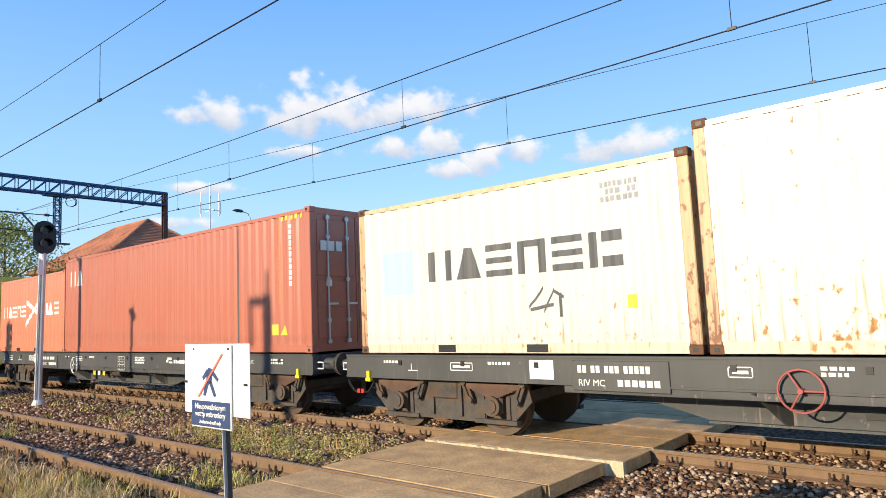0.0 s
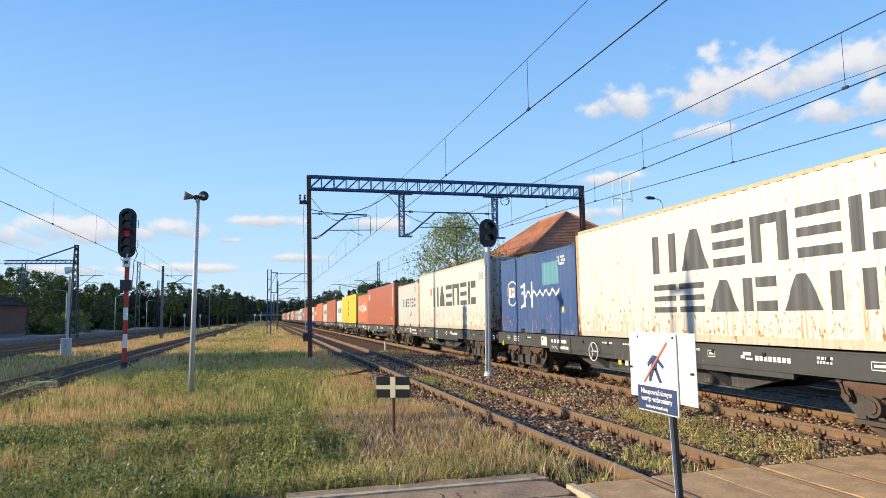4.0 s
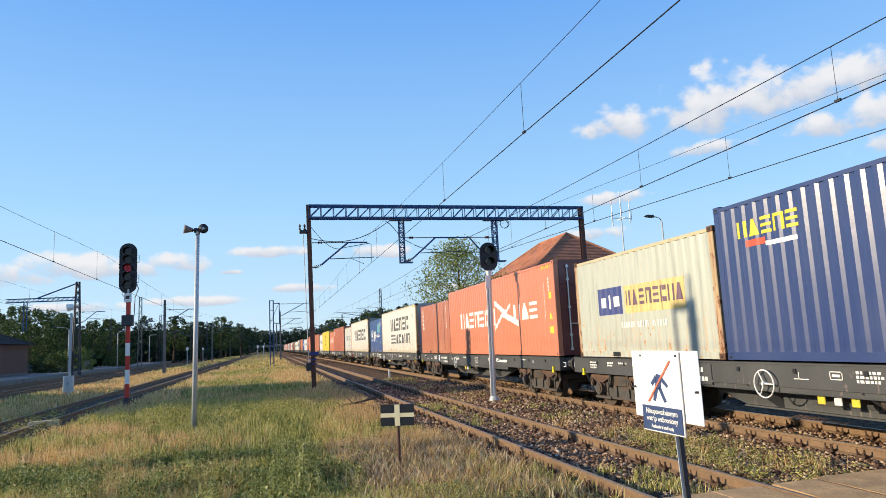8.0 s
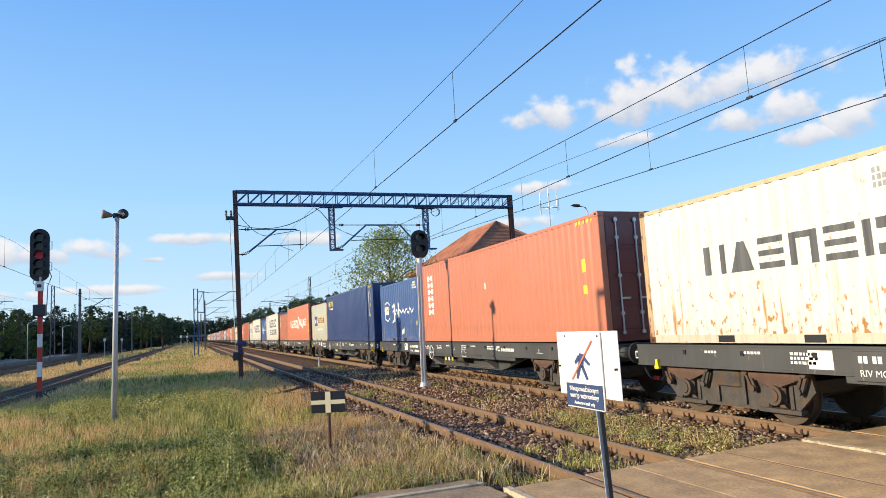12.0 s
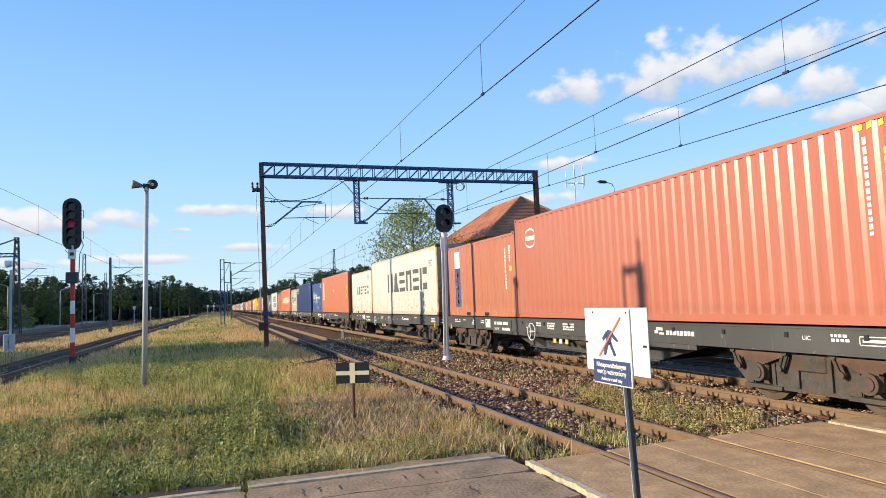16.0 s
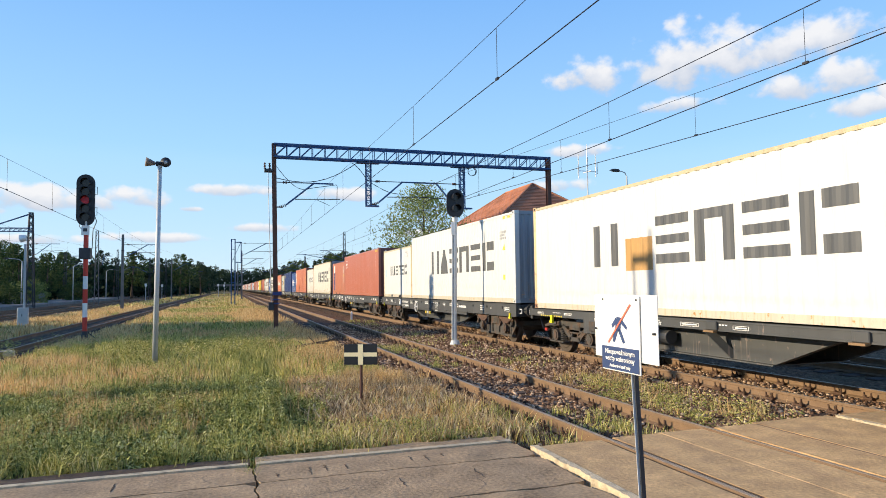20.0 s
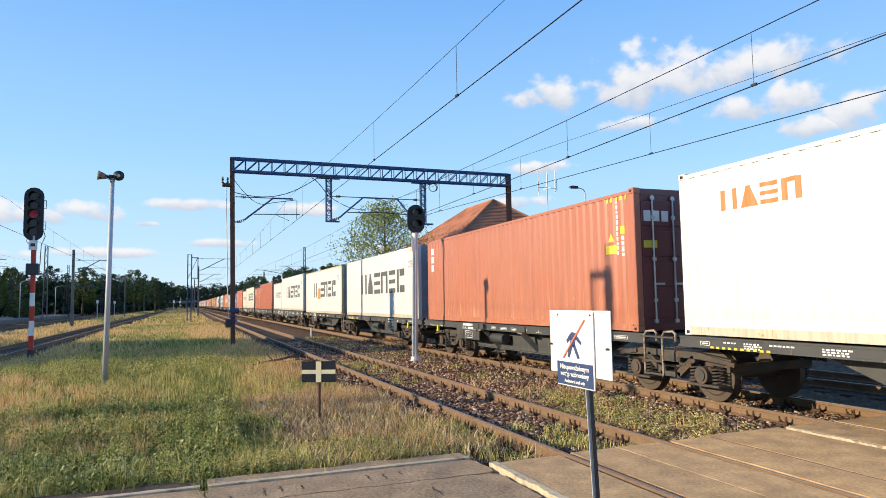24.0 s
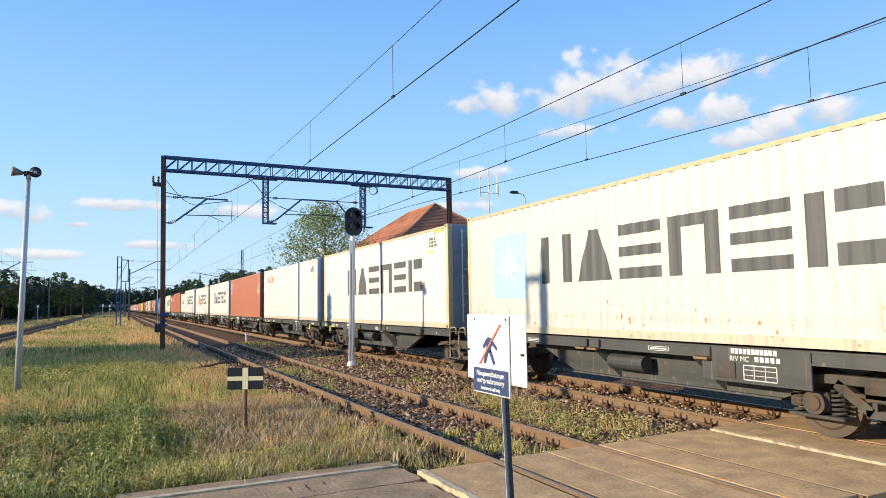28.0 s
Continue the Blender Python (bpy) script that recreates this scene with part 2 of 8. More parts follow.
M = {}
M["rail_side"] = material("rail_rust", (0.20, 0.125, 0.070), 0.85, 0.0, 0.25, 5, 80, 0.3)
M["rail_top"] = material("rail_head", (0.33, 0.25, 0.18), 0.5, 0.45, 0.15, 2, 40, 0.05)
M["concrete"] = material("slab_concrete", (0.52, 0.335, 0.16), 0.9, 0, 0.38, 3.0, 26, 0.35, stain=(0.32, 0.205, 0.11), stain_at=(0.46, 0.92), stain_scale=2.6, rnd=0.08)
M["pale_edge"] = material("pale_concrete", (0.60, 0.48, 0.31), 0.9, 0, 0.16, 3, 45, 0.5, stain=(0.22, 0.18, 0.13), stain_at=(0.5, 0.75), stain_scale=6)
M["asphalt"] = material("worn_asphalt", (0.40, 0.27, 0.15), 0.95, 0, 0.55, 3.0, 26, 0.5, stain=(0.24, 0.165, 0.10), stain_at=(0.48, 0.9), stain_scale=6.0)
cracked(M["asphalt"], 0.8, 0.006, (0.12, 0.09, 0.065))
M["bolt_rust"] = material("dark_rusty_bolts", (0.095, 0.052, 0.031), 0.85, 0.1, 0.3, 9, 60, 0.2)
M["sleeper"] = material("timber_sleeper", (0.075, 0.052, 0.040), 0.95, 0, 0.3, 5, 60, 0.5, stretch=(1, 8, 8), rnd=0.2)
M["steel_dark"] = material("dark_painted_steel", (0.045, 0.048, 0.055), 0.55, 0.2, 0.25, 3, 50, 0.1, stain=(0.10, 0.055, 0.03), stain_at=(0.6, 0.8), stain_scale=5)
M["steel_brown"] = material("rusty_brown_steel", (0.125, 0.060, 0.042), 0.75, 0.1, 0.3, 3, 50, 0.2)
M["steel_blue"] = material("blue_grey_truss_paint", (0.028, 0.080, 0.20), 0.55, 0.0, 0.2, 3, 50, 0.1)
M["galv"] = material("galvanised_steel", (0.50, 0.52, 0.53), 0.5, 0.1, 0.12, 4, 60, 0.08)
M["white_paint"] = material("white_paint", (0.80, 0.79, 0.76), 0.5, 0, 0.06, 4, 60, 0.05)
M["cream_paint"] = material("cream_enamel", (0.86, 0.74, 0.46), 0.5, 0, 0.06, 4, 60, 0.05)
M["dull_red"] = material("dull_red_enamel", (0.36, 0.085, 0.07), 0.6, 0, 0.2, 6, 60, 0.05)
M["notice_navy"] = material("notice_navy", (0.042, 0.070, 0.165), 0.45, 0, 0.06, 4, 60, 0.02)
M["notice_red"] = material("notice_red", (0.72, 0.17, 0.10), 0.45, 0, 0.06, 4, 60, 0.02)
M["red_paint"] = material("signal_red_paint", (0.52, 0.045, 0.03), 0.5, 0, 0.1, 4, 60, 0.05)
M["black_paint"] = material("black_enamel", (0.016, 0.018, 0.023), 0.45, 0, 0.15, 4, 60, 0.05)
M["wire"] = material("copper_wire", (0.035, 0.035, 0.04), 0.5, 0.6, 0.1, 4, 60, 0)

# ---- ground ----
GRASS_Z = -0.20


def ground_material():
    m = bpy.data.materials.new("dry_and_green_turf")
    m.use_nodes = True
    n, l = m.node_tree.nodes, m.node_tree.links
    b = n["Principled BSDF"]
    b.inputs["Roughness"].default_value = 0.95
    b.inputs["Specular IOR Level"].default_value = 0.1
    tc = n.new("ShaderNodeTexCoord")
    big, fine = n.new("ShaderNodeTexNoise"), n.new("ShaderNodeTexNoise")
    big.inputs["Scale"].default_value, big.inputs["Detail"].default_value = 0.16, 6
    fine.inputs["Scale"].default_value, fine.inputs["Detail"].default_value = 9.0, 6
    l.new(tc.outputs["Object"], big.inputs[0]), l.new(tc.outputs["Object"], fine.inputs[0])
    r = n.new("ShaderNodeValToRGB")
    r.color_ramp.elements[0].position, r.color_ramp.elements[0].color = 0.38, (0.08, 0.085, 0.03, 1)
    r.color_ramp.elements[1].position, r.color_ramp.elements[1].color = 0.60, (0.58, 0.40, 0.18, 1)
    e = r.color_ramp.elements.new(0.5)
    e.color = (0.34, 0.265, 0.105, 1)
    l.new(big.outputs[0], r.inputs[0])
    mx = n.new("ShaderNodeMix")
    mx.data_type, mx.blend_type = "RGBA", "MULTIPLY"
    mx.inputs[0].default_value = 0.7
    r2 = n.new("ShaderNodeValToRGB")
    r2.color_ramp.elements[0].position, r2.color_ramp.elements[0].color = 0.36, (0.16, 0.16, 0.15, 1)
    r2.color_ramp.elements[1].position, r2.color_ramp.elements[1].color = 0.7, (1.25, 1.2, 1.1, 1)
    l.new(fine.outputs[0], r2.inputs[0]), l.new(r.outputs[0], mx.inputs[6]), l.new(r2.outputs[0], mx.inputs[7])
    l.new(mx.outputs[2], b.inputs["Base Color"])
    bp = n.new("ShaderNodeBump")
    bp.inputs["Strength"].default_value, bp.inputs["Distance"].default_value = 0.8, 0.05
    l.new(fine.outputs[0], bp.inputs["Height"]), l.new(bp.outputs[0], b.inputs["Normal"])
    return m


def ballast_material():
    m = bpy.data.materials.new("rusty_ballast")
    m.use_nodes = True
    n, l = m.node_tree.nodes, m.node_tree.links
    b = n["Principled BSDF"]
    b.inputs["Roughness"].default_value = 0.95
    b.inputs["Specular IOR Level"].default_value = 0.15
    tc, vo, nz = n.new("ShaderNodeTexCoord"), n.new("ShaderNodeTexVoronoi"), n.new("ShaderNodeTexNoise")
    vo.inputs["Scale"].default_value = 17.0
    nz.inputs["Scale"].default_value, nz.inputs["Detail"].default_value = 0.8, 5
    l.new(tc.outputs["Object"], vo.inputs["Vector"]), l.new(tc.outputs["Object"], nz.inputs["Vector"])
    r = n.new("ShaderNodeValToRGB")
    r.color_ramp.elements[0].color, r.color_ramp.elements[1].color = (0.060, 0.030, 0.019, 1), (0.24, 0.140, 0.080, 1)
    sp = n.new("ShaderNodeSeparateColor")
    l.new(vo.outputs["Color"], sp.inputs[0]), l.new(sp.outputs[0], r.inputs[0])
    mx = n.new("ShaderNodeMix")
    mx.data_type = "RGBA"
    mx.inputs[7].default_value = (0.13, 0.105, 0.06, 1)
    mr = n.new("ShaderNodeMapRange")
    mr.inputs[1].default_value, mr.inputs[2].default_value, mr.inputs[4].default_value = 0.5, 0.68, 0.7
    l.new(nz.outputs[0], mr.inputs[0]), l.new(mr.outputs[0], mx.inputs[0]), l.new(r.outputs[0], mx.inputs[6])
    l.new(mx.outputs[2], b.inputs["Base Color"])
    bp = n.new("ShaderNodeBump")
    bp.inputs["Strength"].default_value, bp.inputs["Distance"].default_value = 1.0, 0.06
    bp.invert = True
    l.new(vo.outputs["Distance"], bp.inputs["Height"]), l.new(bp.outputs[0], b.inputs["Normal"])
    return m


M["turf"], M["ballast"] = ground_material(), ballast_material()
tagged(part("ground", box(bm_new(), -3000, 3000, -400, 4000, -1.2, GRASS_Z - 0.03), M["turf"]), "flat rough grassland, dry and green in patches", "ground", kind="structure")

TRACKS = {"near": 5.215, "train": 9.77, "far": 14.0}


def ballast_bed(name, x0, x1, y0, y1, top, cell, label):
    """A bed of ballast with uneven top and sloping shoulders."""
    bm = bm_new()
    nx, ny = max(2, int((x1 - x0) / cell)), max(2, int((y1 - y0) / cell / 3))
    grid = []
    for i in range(nx + 1):
        x = x0 + (x1 - x0) * i / nx
        edge = min(1.0, min(x - x0, x1 - x) / 0.55)
        row = []
        for j in range(ny + 1):
            y = y0 + (y1 - y0) * j / ny
            z = GRASS_Z - 0.06 + (top - GRASS_Z + 0.06) * edge + 0.035 * noise.noise((x * 1.7, y * 1.3, 3.1)) + 0.03 * noise.noise((x * 5, y * 5, 1.1))
            row.append(bm.verts.new((x, y, z)))
        grid.append(row)
    for i in range(nx):
        for j in range(ny):
            bm.faces.new((grid[i][j], grid[i + 1][j], grid[i + 1][j + 1], grid[i][j + 1]))
    return tagged(part(name, bm, M["ballast"]), label, "ballast", kind="structure")


ballast_bed("ballast_main", 3.0, 25.0, -40, 90, -0.195, 0.22, "rusty brown track ballast with weeds between the rails")
ballast_bed("ballast_main_far", 3.0, 22.0, 90, 900, -0.17, 1.2, "rusty brown track ballast running into the distance")

RAIL = [(-0.075, -0.172), (0.075, -0.172), (0.075, -0.160), (0.012, -0.135), (0.012, -0.045), (0.036, -0.036), (0.036, -0.008), (0.028, 0.0), (-0.028, 0.0), (-0.036, -0.008), (-0.036, -0.036), (-0.012, -0.045), (-0.012, -0.135), (-0.075, -0.160)]


def rail(name, x, y0, y1, parent, z=0.0):
    body = part(name, prism(bm_new(), [(x + u, z + v) for u, v in RAIL], "y", y0, y1), M["rail_side"], parent, "rust-brown steel rail")
    part("running_surface", box(bm_new(), x - 0.026, x + 0.026, y0, y1, z + 0.0005, z + 0.004), M["rail_top"], body, "worn bright rail head")
    return body


def track(name, x, y0, y1, label, z=0.0):
    t = thing(name, label, "railway track", kind="structure")
    for s in (-0.7525, 0.7525):
        rail("rail", x + s, y0, y1, t, z)
    return t


TRACK = {k: track("track", x, -60, 900, "straight railway track with rusty rails on timber sleepers") for k, x in TRACKS.items()}

# ---- the container train: paints ----
def container_paint(name, color, rust=0.0, dirt=0.25, rough=0.31, rust_color=(0.36, 0.18, 0.05)):
    """Sun-bleached paint on steel, with vertical dirt streaks and rust that creeps up from the lower edge."""
    m = bpy.data.materials.new(name)
    m.use_nodes = True
    n, l = m.node_tree.nodes, m.node_tree.links
    b = n["Principled BSDF"]
    b.inputs["Roughness"].default_value = rough
    b.inputs["Specular IOR Level"].default_value = 0.5
    tc, oi, shifted = n.new("ShaderNodeTexCoord"), n.new("ShaderNodeObjectInfo"), n.new("ShaderNodeVectorMath")
    shifted.operation = "MULTIPLY_ADD"
    shifted.inputs[1].default_value = (37.0, 61.0, 0.0)
    l.new(oi.outputs["Random"], shifted.inputs[0]), l.new(tc.outputs["Object"], shifted.inputs[2])

    def nz(scale, stretch, detail=5.0):
        mp, t = n.new("ShaderNodeMapping"), n.new("ShaderNodeTexNoise")
        mp.inputs["Scale"].default_value = stretch
        l.new(shifted.outputs[0], mp.inputs[0]), l.new(mp.outputs[0], t.inputs["Vector"])
        t.inputs["Scale"].default_value, t.inputs["Detail"].default_value = scale, detail
        return t.outputs[0]

    def rng(src, a, c, lo=0.0, hi=1.0):
        r = n.new("ShaderNodeMapRange")
        for i, v in enumerate((a, c, lo, hi)):
            r.inputs[i + 1].default_value = v
        l.new(src, r.inputs[0])
        return r.outputs[0]

    def mix(fac, a, c):
        x = n.new("ShaderNodeMix")
        x.data_type = "RGBA"
        l.new(fac, x.inputs[0])
        if isinstance(a, tuple):
            x.inputs[6].default_value = (*a, 1)
        else:
            l.new(a, x.inputs[6])
        x.inputs[7].default_value = (*c, 1)
        return x.outputs[2]
    fade = tuple(min(0.9, 0.85 * v + 0.05) for v in color)
    worn = tuple(0.55 * v + 0.02 for v in color)
    col = mix(rng(nz(0.9, (1, 1, 0.6)), 0.35, 0.75, 0, 0.55), color, fade)
    col = mix(rng(nz(2.2, (1, 5.0, 0.35)), 0.52, 0.8, 0, dirt * 2), col, worn)
    col = mix(rng(nz(26.0, (1, 1, 1)), 0.62, 0.75, 0, dirt), col, worn)
    if rust:
        sp = n.new("ShaderNodeSeparateXYZ")
        l.new(tc.outputs["Object"], sp.inputs[0])
        low = rng(sp.outputs[2], 0.15, 1.3, 0.075, -0.035)

        def plus(a, c):
            ad = n.new("ShaderNodeMath")
            ad.operation = "ADD"
            l.new(a, ad.inputs[0]), l.new(c, ad.inputs[1])
            return ad.outputs[0]
        edge = 0.758 - 0.09 * rust
        spots, runs = plus(nz(7.5, (1, 1.4, 0.9), 3.0), low), plus(nz(2.6, (1, 7.0, 0.32), 5.0), low)
        ochre = tuple(min(0.8, 1.5 * v + 0.10) for v in rust_color)
        col = mix(rng(runs, edge - 0.10, edge + 0.05, 0, 0.75), col, ochre)
        col = mix(rng(spots, edge - 0.05, edge + 0.02, 0, 0.75), col, ochre)
        col = mix(rng(spots, edge, edge + 0.05, 0, 0.95), col, rust_color)
        col = mix(rng(runs, edge + 0.03, edge + 0.09, 0, 0.9), col, rust_color)
    l.new(col, b.inputs["Base Color"])
    bp = n.new("ShaderNodeBump")
    bp.inputs["Strength"].default_value, bp.inputs["Distance"].default_value = 0.12, 0.02
    l.new(nz(3.0, (1, 1, 1)), bp.inputs["Height"]), l.new(bp.outputs[0], b.inputs["Normal"])
    return m


P = {
    "cream": container_paint("paint_cream", (0.58, 0.58, 0.555), 0.25, 0.22),
    "cream_rust": container_paint("paint_cream_rusted", (0.66, 0.645, 0.57), 0.7, 0.25),
    "white": container_paint("paint_white", (0.67, 0.67, 0.65), 0.0, 0.16),
    "white_rust": container_paint("paint_white_rusted", (0.67, 0.66, 0.61), 0.95, 0.22),
    "red": container_paint("paint_red", (0.44, 0.145, 0.092), 0.0, 0.2),
    "brick": container_paint("paint_brick_red", (0.46, 0.165, 0.098), 0.15, 0.3),
    "orange": container_paint("paint_orange", (0.54, 0.19, 0.11), 0.0, 0.22),
    "salmon": container_paint("paint_faded_orange", (0.60, 0.21, 0.12), 0.0, 0.2),
    "blue": container_paint("paint_worn_blue", (0.050, 0.105, 0.27), 0.1, 0.3),
    "navy": container_paint("paint_navy", (0.030, 0.054, 0.16), 0.0, 0.15, 0.30),
    "sky": container_paint("paint_bright_blue", (0.03, 0.17, 0.55), 0.0, 0.15),
    "yellow": container_paint("paint_yellow", (0.68, 0.55, 0.07), 0.0, 0.15),
    "grey": container_paint("paint_pale_grey", (0.47, 0.49, 0.42), 0.45, 0.45),
    "post_rust": container_paint("post_rusted", (0.50, 0.36, 0.19), 1.9, 0.4, 0.5, (0.21, 0.085, 0.03)),
    "post_yellow": container_paint("post_yellowed", (0.64, 0.52, 0.28), 1.2, 0.4, 0.5, (0.30, 0.14, 0.045)),
    "end_pale": container_paint("paint_pale_end", (0.42, 0.44, 0.46), 0.5, 0.35),
    "end_grey": container_paint("paint_slate_end", (0.26, 0.30, 0.35), 0.2, 0.3),
    "end_rust": container_paint("paint_rusted_end", (0.44, 0.43, 0.41), 2.1, 0.4, 0.6, (0.15, 0.062, 0.028)),
    "rail_dirty": container_paint("rail_dirty_cream", (0.55, 0.46, 0.28), 0.15, 0.4),
    "rail_pale": container_paint("rail_pale_grey", (0.56, 0.52, 0.41), 0.15, 0.4),
    # container ends: maroon with the shade on them put into the colour
    "shaded_end": container_paint("paint_shaded_end", (0.16, 0.040, 0.040), 0.0, 0.2),
    "casting": material("cast_steel", (0.13, 0.062, 0.032), 0.8, 0.1, 0.3, 8, 60, 0.2),
    "wagon": container_paint("paint_wagon_grey", (0.048, 0.050, 0.050), 0.25, 0.3, 0.6, (0.10, 0.06, 0.04)),
    "bogie": material("bogie_grime", (0.070, 0.063, 0.055), 0.75, 0.1, 0.45, 6, 50, 0.3, stain=(0.12, 0.072, 0.045), stain_at=(0.5, 0.7), stain_scale=4),
    "wheel": material("wheel_steel", (0.11, 0.085, 0.065), 0.6, 0.5, 0.25, 4, 50, 0.1),
    "m_dark": container_paint("mark_slate", (0.075, 0.080, 0.085), 0.0, 0.45, 0.6),
    "m_white": container_paint("mark_white", (0.78, 0.77, 0.72), 0.0, 0.2, 0.6),
    "m_black": container_paint("mark_black", (0.05, 0.05, 0.05), 0.0, 0.3, 0.6),
    "m_pale": container_paint("mark_pale_blue", (0.38, 0.59, 0.70), 0.0, 0.15, 0.6),
    "m_yellow": container_paint("mark_yellow", (0.72, 0.58, 0.04), 0.0, 0.1, 0.6),
    "m_red": container_paint("mark_red", (0.60, 0.08, 0.04), 0.0, 0.2, 0.6),
    "m_navy": container_paint("mark_navy", (0.03, 0.05, 0.20), 0.0, 0.2, 0.6),
    "m_teal": container_paint("mark_teal", (0.10, 0.30, 0.38), 0.0, 0.3, 0.6),
    "m_sand": container_paint("mark_faded_yellow", (0.68, 0.52, 0.20), 0.0, 0.6, 0.6),
    "m_plum": container_paint("mark_faded_navy", (0.14, 0.07, 0.12), 0.0, 0.7, 0.6),
    "m_orange": container_paint("mark_orange", (0.62, 0.20, 0.05), 0.0, 0.3, 0.6),
    "m_grey": container_paint("mark_grey", (0.30, 0.31, 0.32), 0.0, 0.5, 0.6),
    "m_rust": container_paint("mark_rust", (0.50, 0.28, 0.09), 0.0, 0.6, 0.8),
}
P["spigot_lip"] = material("worn_spigot_lip", (0.24, 0.15, 0.075), 0.6, 0.2, 0.3, 6, 50, 0.2)
P["hand_rail"] = material("worn_pale_hand_rail", (0.32, 0.27, 0.21), 0.5, 0.1, 0.3, 6, 50, 0.1, stain=(0.15, 0.075, 0.04), stain_at=(0.45, 0.65), stain_scale=9)
P["spring"] = material("rusty_leaf_spring", (0.12, 0.070, 0.050), 0.8, 0.1, 0.3, 5, 50, 0.2)
P["yellow_hook"] = material("yellow_enamel", (0.75, 0.62, 0.02), 0.5)
P["bar_steel"] = material("lock_bar_steel", (0.55, 0.56, 0.57), 0.35, 0.7)

TX = 9.77                       # centre line of the train's track
DECK, DECK_LOW = 1.285, 1.18    # undersides of the containers on the two kinds of wagon
PITCH = 19.74
MOVERS, WHEELS = [], []


def travelled(t):
    return 8.47 * t - 0.0078 * t * t


# ---- containers ----
def waves(ln):
    """Breaks of the corrugated wall: (distance from the far end, depth of the fold)."""
    a, n = 0.19, int((ln - 0.38) / 0.278)
    p = (ln - 0.38) / n
    out = [(0.0, 0.0), (a, 0.0)]
    for i in range(n):
        o = a + i * p
        out += [(o + 0.035, 0.0), (o + 0.035 + 0.068, 0.020), (o + p - 0.035 - 0.068, 0.020), (o + p - 0.035, 0.0)]
    return out + [(ln - a, 0.0), (ln, 0.0)]


def fold(breaks, d):
    for (a, u), (b, v) in zip(breaks, breaks[1:]):
        if a <= d <= b:
            return u + (v - u) * (d - a) / (b - a) if b > a else u
    return 0.0


MESH = {}


def cached(key, make):
    if key not in MESH:
        MESH[key] = mesh_of(key[0], make())
    return MESH[key]


def side_wall_mesh(ln, h, s):
    bm = bm_new()
    rows = [(0.15, 0.0)] + [(d, f) for d, f in waves(ln) if 0.16 <= d <= ln - 0.16] + [(ln - 0.15, 0.0)]
    lo = [bm.verts.new((s * (1.214 - f), -d, 0.15)) for d, f in rows]
    hi = [bm.verts.new((s * (1.214 - f), -d, h - 0.10)) for d, f in rows]
    for i in range(len(rows) - 1):
        bm.faces.new((lo[i], lo[i + 1], hi[i + 1], hi[i]))
    return bm


def end_wall_mesh(h, y):
    bm = bm_new()
    n = 9
    xs = [(-1.06, 0.0)]
    p = 2.12 / n
    for i in range(n):
        o = -1.06 + i * p
        xs += [(o + 0.04, 0.0), (o + 0.085, 0.045), (o + p - 0.085, 0.045), (o + p - 0.04, 0.0)]
    xs.append((1.06, 0.0))
    inward = -1 if y > -1 else 1
    lo = [bm.verts.new((x, y + inward * (0.03 + f), 0.15)) for x, f in xs]
    hi = [bm.verts.new((x, y + inward * (0.03 + f), h - 0.12)) for x, f in xs]
    for i in range(len(xs) - 1):
        bm.faces.new((lo[i], lo[i + 1], hi[i + 1], hi[i]))
    return bm


def door_mesh(h, y, s, inward):
    bm = bm_new()
    x0, x1 = (0.01, 1.08) if s > 0 else (-1.08, -0.01)
    ya, yb = sorted((y + inward * 0.03, y + inward * 0.08))
    box(bm, x0, x1, ya, yb, 0.14, h - 0.13)
    for k in range(4):
        z = 0.22 + k * (h - 0.42) / 4
        yc, yd = sorted((y + inward * 0.012, y + inward * 0.03))
        box(bm, x0 + 0.05, x1 - 0.05, yc, yd, z + 0.05, z + (h - 0.42) / 4 - 0.05, 0.008)
    return bm


def lock_bar_mesh(h, y, x, inward):
    bm = bm_new()
    yy = y - inward * 0.015
    rod(bm, (x, yy, 0.16), (x, yy, h - 0.14), 0.02, 6)
    for z in (0.20, 0.62, h * 0.5, h - 0.6, h - 0.2):
        box(bm, x - 0.045, x + 0.045, yy - 0.018, yy + 0.018, z - 0.035, z + 0.035)
    box(bm, x - 0.02, x + 0.24, yy - 0.012, yy + 0.012, 0.93, 0.97)
    return bm


def painted(strokes, breaks, s=-1, lift=0.004):
    """Paint laid on the folded wall: strokes are (d0, d1, low0, high0, low1, high1) along the far-to-near direction."""
    bm = bm_new()
    cuts = [d for d, _ in breaks]
    for i, (d0, d1, l0, h0, l1, h1) in enumerate(strokes):
        ds = [d0] + [d for d in cuts if d0 < d < d1] + [d1]
        prev = None
        for d in ds:
            k = (d - d0) / (d1 - d0)
            x = s * (1.214 - fold(breaks, d) + lift + 0.0006 * (i % 12))
            cur = (bm.verts.new((x, -d, l0 + (l1 - l0) * k)), bm.verts.new((x, -d, h0 + (h1 - h0) * k)))
            if prev:
                bm.faces.new((prev[0], cur[0], cur[1], prev[1]))
            prev = cur
    return bm


def rect(d0, d1, z0, z1):
    return [(d0, d1, z0, z1, z0, z1)]


